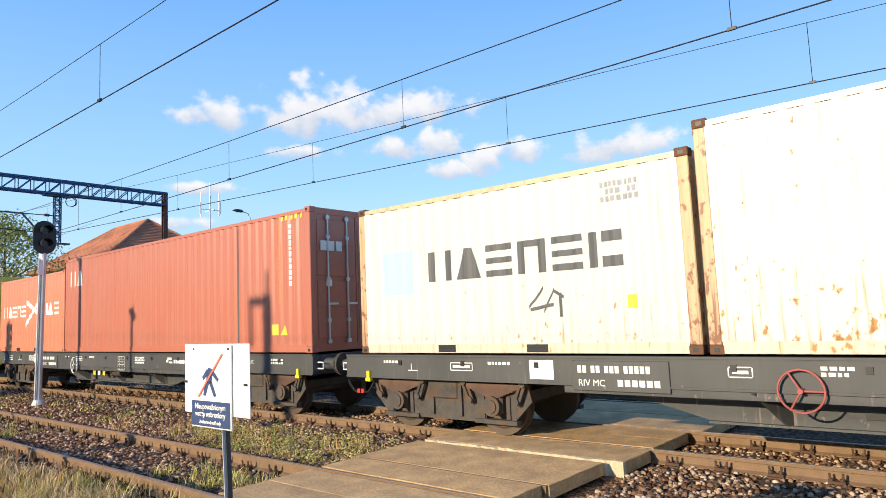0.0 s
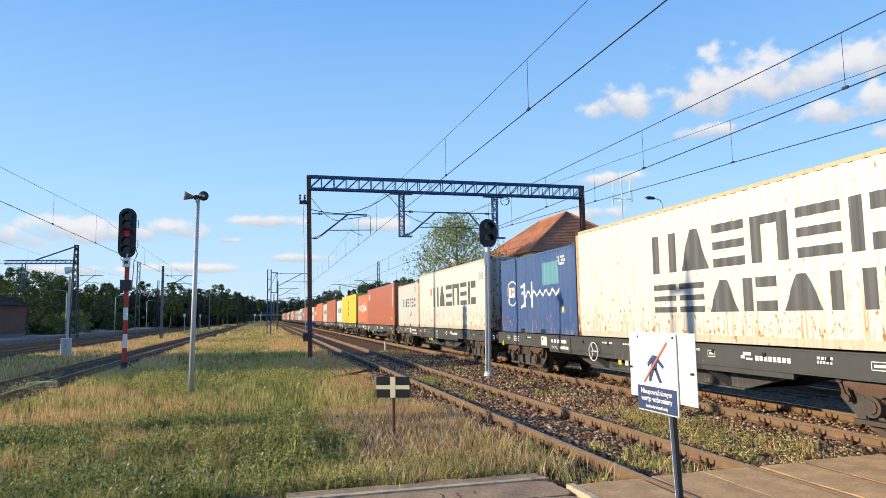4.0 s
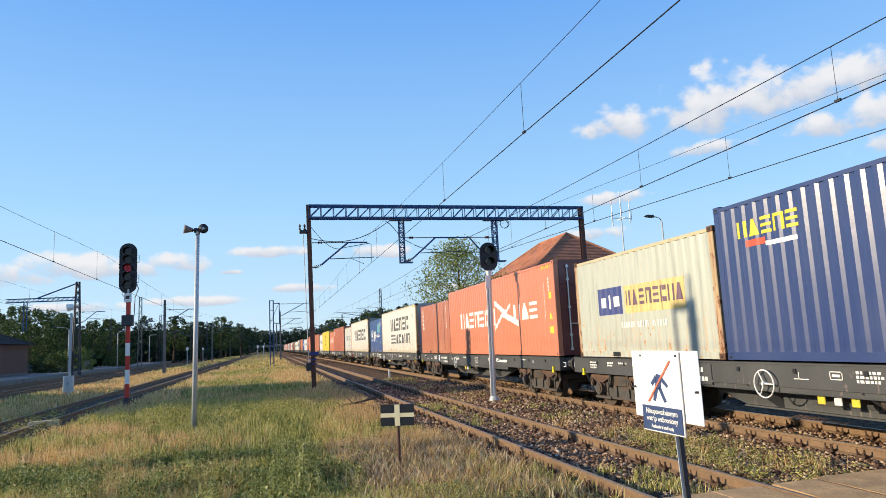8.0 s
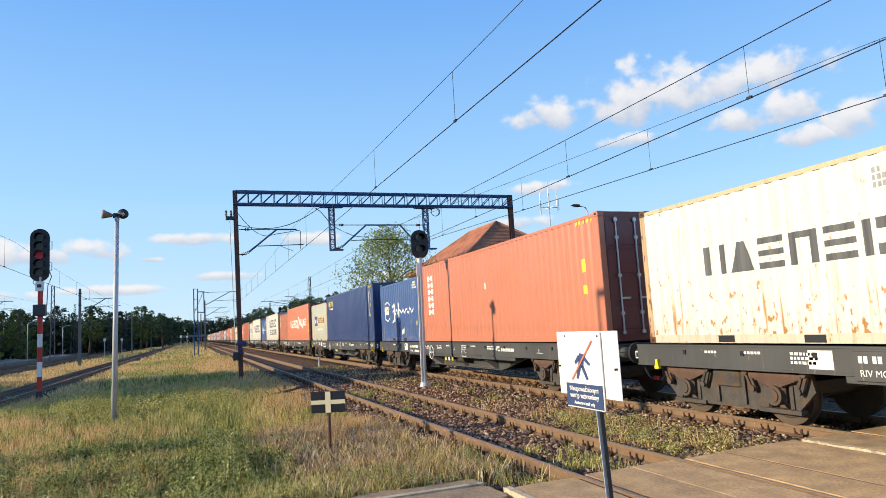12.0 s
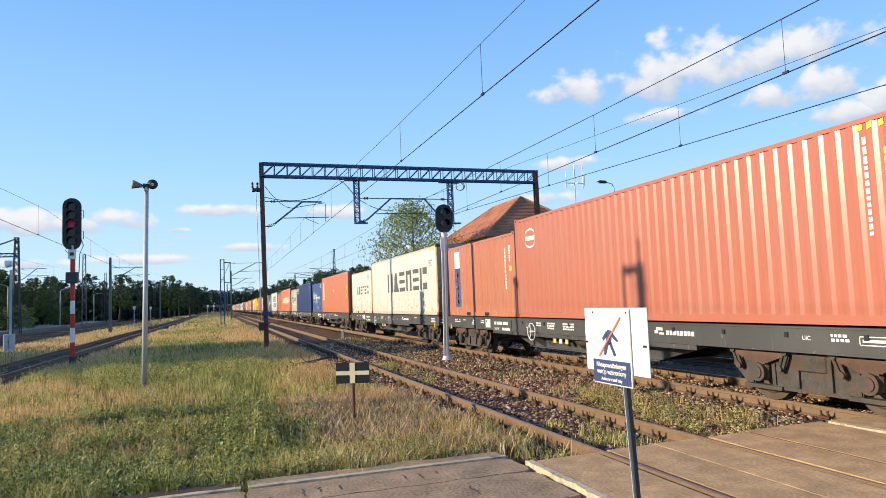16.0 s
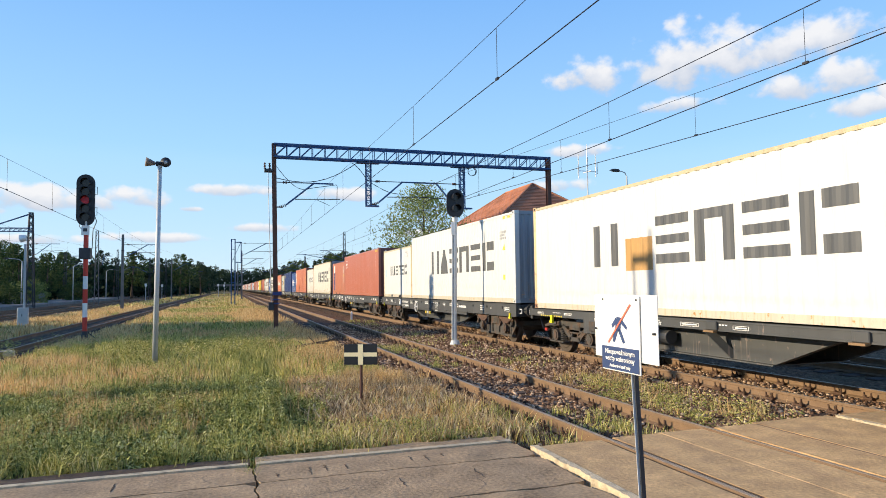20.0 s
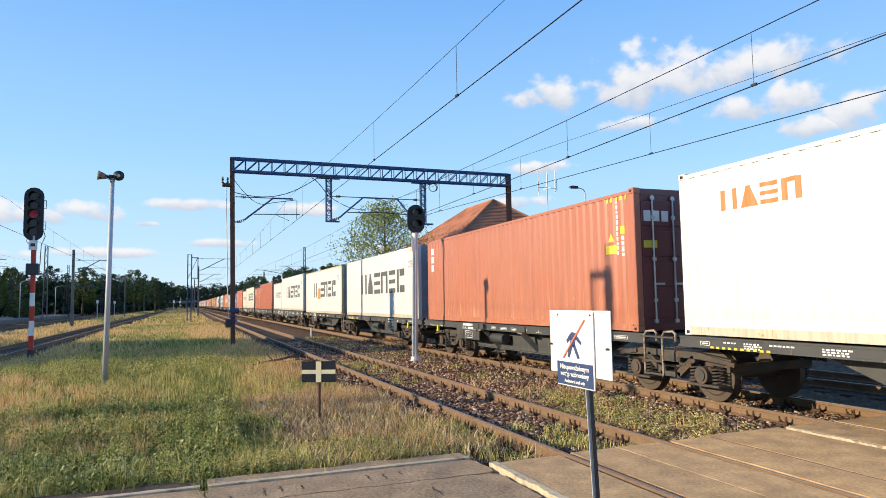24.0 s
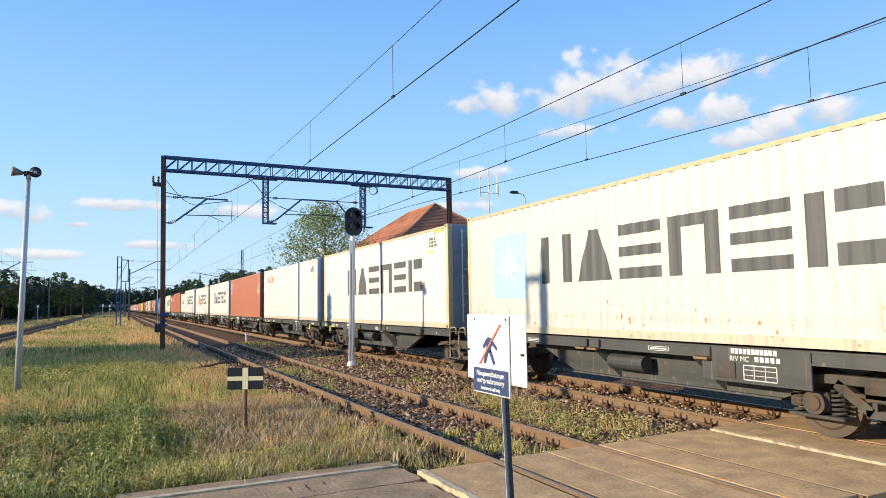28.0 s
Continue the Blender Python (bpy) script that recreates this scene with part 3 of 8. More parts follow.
def plain_shape(kind, a, b, z0, z1):
    """One plain shape that stands for a letter: twin bars, a wedge, three dashes, a portal, or a post with two blocks."""
    w, h = b - a, z1 - z0
    k, m = w * 0.27, (a + b) / 2
    if kind == "twin":
        return rect(a, a + k, z0, z1) + rect(b - k, b, z0, z1)
    if kind == "wedge":
        return [(a, m - k * 0.5, z0, z0 + 0.01, z0, z1)] + rect(m - k * 0.5, m + k * 0.5, z0, z1) + [(m + k * 0.5, b, z0, z1, z0, z0 + 0.01)]
    if kind == "dashes":
        return rect(a, b, z0, z0 + h * 0.2) + rect(a, b, z0 + h * 0.41, z0 + h * 0.59) + rect(a, b, z1 - h * 0.2, z1)
    if kind == "portal":
        return rect(a, a + k, z0, z1) + rect(b - k, b, z0, z1) + rect(a + k, b - k, z1 - h * 0.2, z1)
    return rect(a, a + k, z0, z1) + rect(a + k * 1.5, b, z0, z0 + h * 0.3) + rect(a + k * 1.5, b, z1 - h * 0.3, z1)


SIX = ("twin", "wedge", "dashes", "portal", "dashes", "post")


def row_of_blocks(d0, d1, z0, z1, n, gap=0.16, plain=False, kinds=SIX):
    """A word drawn as n plain shapes."""
    out = []
    w = (d1 - d0) / (n - gap)
    for i in range(n):
        a, b = d0 + i * w, d0 + i * w + w * (1 - gap)
        out.append(rect(a, b, z0, z1) if plain else plain_shape(kinds[i % len(kinds)], a, b, z0, z1))
    return out


def small_print(d0, d1, z0, z1, rows, seed):
    """Small unreadable print as plain bars."""
    rnd, out = random.Random(seed), []
    hh = (z1 - z0) / rows
    for r in range(rows):
        d = d0
        while d < d1 - 0.03:
            w = rnd.uniform(0.035, 0.06)
            if rnd.random() > 0.14:
                out += rect(d, min(d + w, d1), z1 - (r + 0.72) * hh, z1 - r * hh)
            d += w + rnd.uniform(0.022, 0.032)
    return out


def ring(dc, zc, rd, rz, w, n=24):
    out = []
    for i in range(n):
        a, b = 2 * math.pi * i / n, 2 * math.pi * (i + 1) / n
        pa, pb = (dc + rd * math.cos(a), zc + rz * math.sin(a)), (dc + rd * math.cos(b), zc + rz * math.sin(b))
        if pa[0] > pb[0]:
            pa, pb = pb, pa
        if pb[0] - pa[0] > 0.012:
            out.append((pa[0], pb[0], pa[1] - w / 2, pa[1] + w / 2, pb[1] - w / 2, pb[1] + w / 2))
        else:
            out += rect(pa[0] - w / 2, pa[0] + w / 2, min(pa[1], pb[1]), max(pa[1], pb[1]))
    return out


def slant(d0, z0, d1, z1, w):
    """A slanting stroke between two points."""
    return [(d0, d1, z0 - w / 2, z0 + w / 2, z1 - w / 2, z1 + w / 2)]


def container(far, feet, paint, label, marks=(), doors_near=True, post=None, end=None, deck=DECK, fine=True, castings=None, tall=None):
    """A shipping container whose far end stands at far along the track at the start."""
    ln = 6.058 if feet == 20 else 12.192
    tall = feet == 40 if tall is None else tall
    h = 2.896 if tall else 2.591
    t = thing("shipping_container", label, "shipping container", "containers on the train")
    MOVERS.append((t, far, deck))
    body, posts, ends = P[paint], P[post or paint], P[end or paint]
    key = (feet, tall)
    for s in (-1, 1):
        part("side_wall", cached(("side_wall", key, s), lambda: side_wall_mesh(ln, h, s)), body, t)

    def roof():
        bm = box(bm_new(), -1.16, 1.16, -ln + 0.1, -0.1, h - 0.045, h - 0.025)
        n = int(ln / 0.55)
        for i in range(n):
            d = 0.3 + (ln - 0.6) * i / (n - 1)
            box(bm, -1.1, 1.1, -d - 0.12, -d + 0.12, h - 0.026, h - 0.008)
        return bm
    part("roof", cached(("roof", key), roof), body, t)
    part("floor_frame", cached(("floor_frame", key), lambda: box(bm_new(), -1.12, 1.12, -ln + 0.1, -0.1, 0.03, 0.14)), P["wagon"], t)
    for s in (-1, 1):
        x0, x1 = sorted((s * 1.16, s * 1.217))
        part("top_rail", cached(("top_rail", key, s), lambda: box(bm_new(), x0, x1, -ln + 0.16, -0.16, h - 0.105, h - 0.035)), P["rail_dirty"] if post in ("post_rust", "post_yellow") else body, t)
        part("bottom_rail", cached(("bottom_rail", key, s), lambda: box(bm_new(), x0, x1, -ln + 0.16, -0.16, 0.012, 0.155)), P["rail_pale"] if paint in ("white", "white_rust", "cream", "cream_rust") else body, t)
        for e in (0, 1):
            y0, y1 = (-0.155, -0.002) if e == 0 else (-ln + 0.002, -ln + 0.155)
            xa, xb = sorted((s * 1.06, s * 1.2185))
            part("corner_post", cached(("corner_post", key, s, e), lambda: box(bm_new(), xa, xb, y0, y1, 0.115, h - 0.115, 0.012)), posts, t)
            if fine:
                ya, yb = (-0.178, 0.0) if e == 0 else (-ln, -ln + 0.178)
                xc, xd = sorted((s * 1.055, s * 1.221))

                def cast(za, zb):
                    bm = box(bm_new(), xc, xd, ya, yb, za, zb, 0.01)
                    return bm
                for za, zb in ((0.0, 0.117), (h - 0.117, h)):
                    c = part("corner_casting", cached(("corner_casting", key, s, e, za), lambda: cast(za, zb)), P[castings] if castings else P["casting"] if post == "post_rust" else posts, t)
                    ym = (ya + yb) / 2
                    xo, xi = sorted((s * 1.2215, s * 1.2235))
                    # black plate on the solid casting, drawn for the shade inside its hole
                    part("casting_hole", cached(("casting_hole", key, s, e, za), lambda: box(bm_new(), xo, xi, ym - 0.035, ym + 0.035, za + 0.03, zb - 0.035)), M["black_paint"], c)
    if tall and fine:
        tagged(part("height_marking", painted([(ln - 0.95 + 0.16 * k, ln - 0.87 + 0.16 * k, h - 0.21, h - 0.12, h - 0.19, h - 0.10) for k in range(5)], waves(ln), lift=0.006), P["m_yellow"], t, "yellow height warning stripes"), kind="stuff")
    near, farend = -ln, 0.0
    dy, inward = (near, 1) if doors_near else (farend, -1)
    part("end_wall", cached(("end_wall", key, doors_near), lambda: end_wall_mesh(h, farend if doors_near else near)), ends, t)
    for y, nm in ((0.0, "far"), (-ln, "near")):
        ya, yb = (-0.12, -0.02) if y == 0 else (-ln + 0.02, -ln + 0.12)
        part("end_header", cached(("end_header", key, nm), lambda: box(bm_new(), -1.06, 1.06, ya, yb, h - 0.13, h - 0.01)), ends, t)
        part("end_sill", cached(("end_sill", key, nm), lambda: box(bm_new(), -1.06, 1.06, ya, yb, 0.01, 0.15)), ends, t)
    for s in (-1, 1):
        d = part("door_leaf", cached(("door_leaf", key, doors_near, s), lambda: door_mesh(h, dy, s, inward)), ends, t)
        if fine:
            for x in (0.27, 0.78):
                part("locking_bar", cached(("locking_bar", key, doors_near, s, x), lambda: lock_bar_mesh(h, dy, s * x, inward)), P["bar_steel"], d, "galvanised locking bar")
    if feet == 20 and fine:
        for d in (2.0, 3.7):
            # no recess is cut: a flat black plate gives the pocket's shade
            part("fork_pocket", cached(("fork_pocket", d), lambda: box(bm_new(), -1.2195, -1.2175, -d - 0.18, -d + 0.18, 0.025, 0.14)), M["black_paint"], t, "black plate for the shade in a fork-lift pocket")
    breaks = waves(ln)
    for nm, paint_name, strokes, text in marks:
        if nm in ("brand_blocks", "stencilled_code", "upright_code"):
            for st in strokes:
                part({"brand_blocks": "brand_block"}.get(nm, "code_bar"), painted(st if isinstance(st, list) else [st], breaks), P[paint_name], t, text)
        else:
            strokes = [q for st in strokes for q in (st if isinstance(st, list) else [st])]
            part(nm, painted(strokes, breaks, lift=0.008 if nm in ("star_mark", "brand_cross", "house_flag") else 0.004), P[paint_name], t, text)
    return t


def end_marks(t, ln, paint_name, blocks, y_near=True):
    """Flat marks on the near end."""
    bm = bm_new()
    for x0, x1, z0, z1 in blocks:
        box(bm, x0, x1, -ln - 0.006, -ln + 0.012, z0, z1)
    part("end_marking", bm, P[paint_name], t)

# ---- wagons ----
WHEEL_R = 0.46


def wheelset_mesh():
    bm = bm_new()
    rod(bm, (-1.0, 0, 0), (1.0, 0, 0), 0.085, 10)
    for s in (-1, 1):
        rod(bm, (s * 0.685, 0, 0), (s * 0.82, 0, 0), WHEEL_R, 32)
        rod(bm, (s * 0.665, 0, 0), (s * 0.695, 0, 0), WHEEL_R + 0.028, 32)
        for k in range(4):
            a = k * math.pi / 2
            box(bm, s * 0.822 - 0.006, s * 0.822 + 0.006, 0.22 * math.cos(a) - 0.05, 0.22 * math.cos(a) + 0.05, 0.22 * math.sin(a) - 0.05, 0.22 * math.sin(a) + 0.05)
        rod(bm, (s * 0.82, 0, 0), (s * 0.835, 0, 0), 0.36, 24, 0.33)
    return bm


def side_frame_plate(s, half):
    """Plate side frame with arched openings over the axle boxes."""
    o = [(-half - 0.66, 0.56), (-half - 0.60, 0.80), (-0.55, 0.86), (0.55, 0.86), (half + 0.60, 0.80), (half + 0.66, 0.56),
         (half + 0.36, 0.27), (half + 0.19, 0.27), (half + 0.19, 0.62), (half - 0.19, 0.62), (half - 0.19, 0.27), (half - 0.42, 0.21), (-half + 0.42, 0.21), (-half + 0.19, 0.27), (-half + 0.19, 0.62), (-half - 0.19, 0.62), (-half - 0.19, 0.27), (-half - 0.36, 0.27)]
    bm = prism(bm_new(), o, "x", s * 0.93, s * 0.99)
    for y in (-half, half):
        box(bm, s * 0.96 - 0.07, s * 0.96 + 0.07, y - 0.40, y + 0.40, 0.20, 0.265)
    for y in (-half, half):
        for e in (-1, 1):
            bar(bm, (s * 0.99, y + e * 0.24, 0.62), (s * 0.99, y + e * 0.24, 0.28), 0.05, 0.07)
    for y in (-0.3, 0.3):
        box(bm, s * 1.0 - 0.03, s * 1.0 + 0.03, y - 0.05, y + 0.05, 0.28, 0.84)
    return bm


def side_frame_cast(s, half):
    """Cast side frame of the later kind, stepped over the coil springs."""
    o = [(-half - 0.62, 0.68), (-half - 0.62, 0.78), (-half + 0.2, 0.86), (half - 0.2, 0.86), (half + 0.62, 0.78), (half + 0.62, 0.68), (half - 0.15, 0.74), (-half + 0.15, 0.74)]
    bm = prism(bm_new(), o, "x", s * 0.92, s * 1.04)
    for e in (-1, 1):
        bar(bm, (s * 0.98, e * (half - 0.26), 0.75), (s * 0.98, e * 0.2, 0.42), 0.12, 0.13)
        bar(bm, (s * 1.02, e * 0.16, 0.46), (s * 1.02, e * 0.16, 0.78), 0.04, 0.06)
        bar(bm, (s * 1.05, e * (half + 0.05), 0.80), (s * 1.05, e * (half + 0.72), 0.70), 0.05, 0.07)
    box(bm, s * 0.98 - 0.06, s * 0.98 + 0.06, -0.27, 0.27, 0.36, 0.46)
    box(bm, s * 1.02 - 0.03, s * 1.02 + 0.03, -0.42, 0.42, 0.60, 0.65)
    return bm


def axle_box_mesh(s, y):
    bm = box(bm_new(), s * 0.98 - 0.08, s * 0.98 + 0.10, y - 0.16, y + 0.16, 0.36, 0.62, 0.03)
    rod(bm, (s * 1.0, y, 0.48), (s * 1.13, y, 0.48), 0.155, 18)
    rod(bm, (s * 1.13, y, 0.48), (s * 1.15, y, 0.48), 0.10, 14)
    return bm


def coil_mesh(s, y):
    bm = bm_new()
    pts = [(s * 1.0 + 0.082 * math.cos(k * math.pi / 5), y + 0.082 * math.sin(k * math.pi / 5), 0.335 + 0.0058 * k) for k in range(56)]
    return sweep(bm, pts, 0.017, 5)


def leaf_spring_mesh(s, y):
    """Stack of leaves, longest on top, drawn as one stepped bar."""
    o = []
    for k in range(7):
        o += [(y - 0.50 + 0.06 * k, 0.765 - 0.022 * k + 0.05 * (k == 0)), (y - 0.50 + 0.06 * k, 0.743 - 0.022 * k)]
    o += [(2 * y - u, v) for u, v in reversed(o)]
    return prism(bm_new(), o, "x", s * 0.995, s * 1.085)


def swing_link_mesh(s, y, e):
    bm = bar(bm_new(), (s * 1.06, y + e * 0.52, 0.84), (s * 1.06, y + e * 0.40, 0.56), 0.035, 0.05)
    bar(bm, (s * 1.06, y + e * 0.60, 0.84), (s * 1.06, y + e * 0.48, 0.56), 0.035, 0.05)
    rod(bm, (s * 1.0, y + e * 0.44, 0.56), (s * 1.11, y + e * 0.44, 0.56), 0.055, 10)
    rod(bm, (s * 1.0, y + e * 0.56, 0.83), (s * 1.11, y + e * 0.56, 0.83), 0.055, 10)
    return bm


def bogie(parent, y, cast=False, spin=True):
    half = 0.9 if cast else 1.0

    def bolster():
        bm = box(bm_new(), -1.05, 1.05, -0.28, 0.28, 0.55, 0.84, 0.02)
        return bm
    b = part("bogie", cached(("bogie", cast), bolster), P["bogie"], parent, "grimy two-axle bogie")
    b.location = (0, y, 0)
    if spin:
        for e in (-1, 1):
            part("end_beam", cached(("end_beam", cast, e), lambda: box(bm_new(), -0.95, 0.95, e * (half + 0.46) - 0.04, e * (half + 0.46) + 0.04, 0.55, 0.70)), P["bogie"], b)
    for s in (-1, 1):
        part("side_frame", cached(("side_frame", cast, s), lambda: (side_frame_cast if cast else side_frame_plate)(s, half)), P["bogie"], b)
        for yy in (-half, half):
            part("axle_box", cached(("axle_box", s, yy), lambda: axle_box_mesh(s, yy)), P["bogie"], b)
            if not cast and spin:
                part("leaf_spring", cached(("leaf_spring", s, yy), lambda: leaf_spring_mesh(s, yy)), P["spring"], b, "rust-red leaf spring")
                for e in (-1, 1):
                    part("swing_link", cached(("swing_link", s, yy, e), lambda: swing_link_mesh(s, yy, e)), P["bogie"], b)
            if cast:
                for e in (-0.27, 0.27):
                    part("coil_spring", cached(("coil_spring", s, yy, e), lambda: coil_mesh(s, yy + e)), P["bogie"], b)
            if not spin:
                continue
            if cast:
                part("spring_seat", cached(("spring_seat", s, yy), lambda: box(bm_new(), s * 1.0 - 0.11, s * 1.0 + 0.11, yy - 0.39, yy + 0.39, 0.28, 0.325, 0.01)), P["bogie"], b)
            part("brake_block", cached(("brake_block", s, yy), lambda: prism(bm_new(), [(yy + 0.47, 0.38), (yy + 0.56, 0.36), (yy + 0.56, 0.68), (yy + 0.44, 0.66)], "x", s * 0.70, s * 0.80)), P["bogie"], b)
    for yy in (-half, half):
        w = part("wheelset", cached(("wheelset",), wheelset_mesh), P["wheel"], b, "worn steel wheels on an axle")
        w.location = (0, yy, WHEEL_R)
        if spin:
            WHEELS.append((w, yy))
    return b


def sill_mesh(s, ya, yb, z0, z1):
    o = [(1.235, z1), (1.235, z1 - 0.03), (1.22, z1 - 0.03), (1.22, z0 + 0.03), (1.235, z0 + 0.03), (1.235, z0), (1.09, z0), (1.09, z0 + 0.03), (1.18, z0 + 0.03), (1.18, z1 - 0.03), (1.09, z1 - 0.03), (1.09, z1)]
    return prism(bm_new(), [(s * u, v) for u, v in o], "y", yb, ya)


def hand_wheel_mesh(y, z):
    bm = bm_new()
    n, r = 24, 0.235
    pts = [(-1.30, y + r * math.cos(2 * math.pi * k / n), z + r * math.sin(2 * math.pi * k / n)) for k in range(n + 1)]
    sweep(bm, pts, 0.013, 6)
    for k in range(3):
        a = 2 * math.pi * k / 3 + math.pi
        rod(bm, (-1.30, y, z), (-1.30, y + r * math.cos(a), z + r * math.sin(a)), 0.012, 6)
    rod(bm, (-1.34, y, z), (-1.12, y, z), 0.03, 8)
    return bm


def bars_on_sill(blocks, x=-1.223):
    bm = bm_new()
    for d0, d1, z0, z1 in blocks:
        box(bm, x - 0.003, x, -d1, -d0, z0, z1)
    return bm


def sill_text(t, words, d, z, size, x=-1.2245):
    """Short wording stencilled on the sill."""
    cu = bpy.data.curves.new("sill_lettering", "FONT")
    cu.body, cu.size, cu.extrude = words, size, 0.0008
    cu.materials.append(P["m_white"])
    ob = new("sill_lettering", cu)
    ob.parent = t
    ob.matrix_basis = Matrix.Translation((x, -d, z)) @ Euler((radians(90), 0, radians(-90))).to_matrix().to_4x4()


def frame_on_sill(d0, d1, z0, z1, w=0.014):
    return [(d0, d1, z0, z0 + w), (d0, d1, z1 - w, z1), (d0, d0 + w, z0, z1), (d1 - w, d1, z0, z1)]


def sill_print(seed, ln):
    """White markings of a wagon: frames, dashes and rows of plain bars."""
    rnd, groups = random.Random(seed), []
    d = 0.55
    while d < ln - 0.6:
        kind, out = rnd.randrange(5), []
        w = rnd.uniform(0.22, 0.55)
        if kind == 0:
            out += frame_on_sill(d, d + w, 1.02, 1.15)
            out.append((d + 0.05, d + w - 0.05, 1.065, 1.105))
        elif kind in (1, 2):
            rows = rnd.choice((1, 2, 3))
            for r in range(rows):
                a = d
                while a < d + w:
                    b = rnd.uniform(0.03, 0.07)
                    out.append((a, a + b, 1.165 - 0.065 * r - 0.042, 1.165 - 0.065 * r))
                    a += b + 0.022
        elif kind == 3:
            out += [(d, d + w * 0.6, 1.0, 1.014), (d + w * 0.2, d + w * 0.2 + 0.014, 1.0, 1.12)]
        if out and not 3.3 < d < 5.7 and not 15.6 < d < 16.6 and not 9.4 < d < 10.4 and not 12.0 < d < 14.2:
            groups.append(out)
        d += w + rnd.uniform(0.15, 0.7)
    return groups


def coupling_end(t, y, out):
    """Headstock, buffers, hook and hoses at one end; out is +1 towards the far end."""
    part("headstock", box(bm_new(), -1.19, 1.19, *sorted((y - out * 0.12, y)), 0.86, 1.24, 0.015), P["wagon"], t)
    for s in (-1, 1):
        bm = rod(bm_new(), (s * 0.875, y, 1.06), (s * 0.875, y + out * 0.32, 1.06), 0.115, 14)
        box(bm, s * 0.875 - 0.16, s * 0.875 + 0.16, *sorted((y, y + out * 0.03)), 0.90, 1.22)
        b = part("buffer", bm, P["wagon"], t)
        bp = rod(bm_new(), (s * 0.875, y + out * 0.30, 1.06), (s * 0.875, y + out * 0.455, 1.06), 0.09, 12)
        rod(bp, (s * 0.875, y + out * 0.455, 1.06), (s * 0.875, y + out * 0.49, 1.06), 0.215, 24, 0.225)
        part("buffer_plate", bp, P["bogie"], b, "greasy round buffer plate")
    hook = bar(bm_new(), (0, y, 1.04), (0, y + out * 0.35, 1.04), 0.06, 0.09)
    bar(hook, (0, y + out * 0.30, 1.04), (0, y + out * 0.36, 0.92), 0.05, 0.06)
    rod(hook, (-0.2, y + out * 0.42, 0.9), (0.2, y + out * 0.42, 0.9), 0.025, 6)
    part("draw_hook", hook, P["bogie"], t)
    for x in (-0.42, 0.36):
        pts = [(x, y + out * (0.02 + 0.06 * k), 0.90 - 0.42 * math.sin(math.pi * min(1, k / 7) * 0.62)) for k in range(8)]
        h = part("brake_hose", sweep(bm_new(), pts, 0.022, 6), M["black_paint"], t)
        part("hose_coupling", box(bm_new(), x - 0.03, x + 0.03, pts[-1][1] - 0.04, pts[-1][1] + 0.04, pts[-1][2] - 0.05, pts[-1][2] + 0.03), M["red_paint"], h, "red hose coupling")
    rail_pts = [(-1.10, y + out * 0.02, 0.98), (-1.12, y + out * 0.20, 0.98), (-1.12, y + out * 0.20, 1.10), (-1.10, y + out * 0.02, 1.10)]
    part("shunter_handle", sweep(bm_new(), rail_pts, 0.014, 6), M["white_paint"], t, "white grab handle")


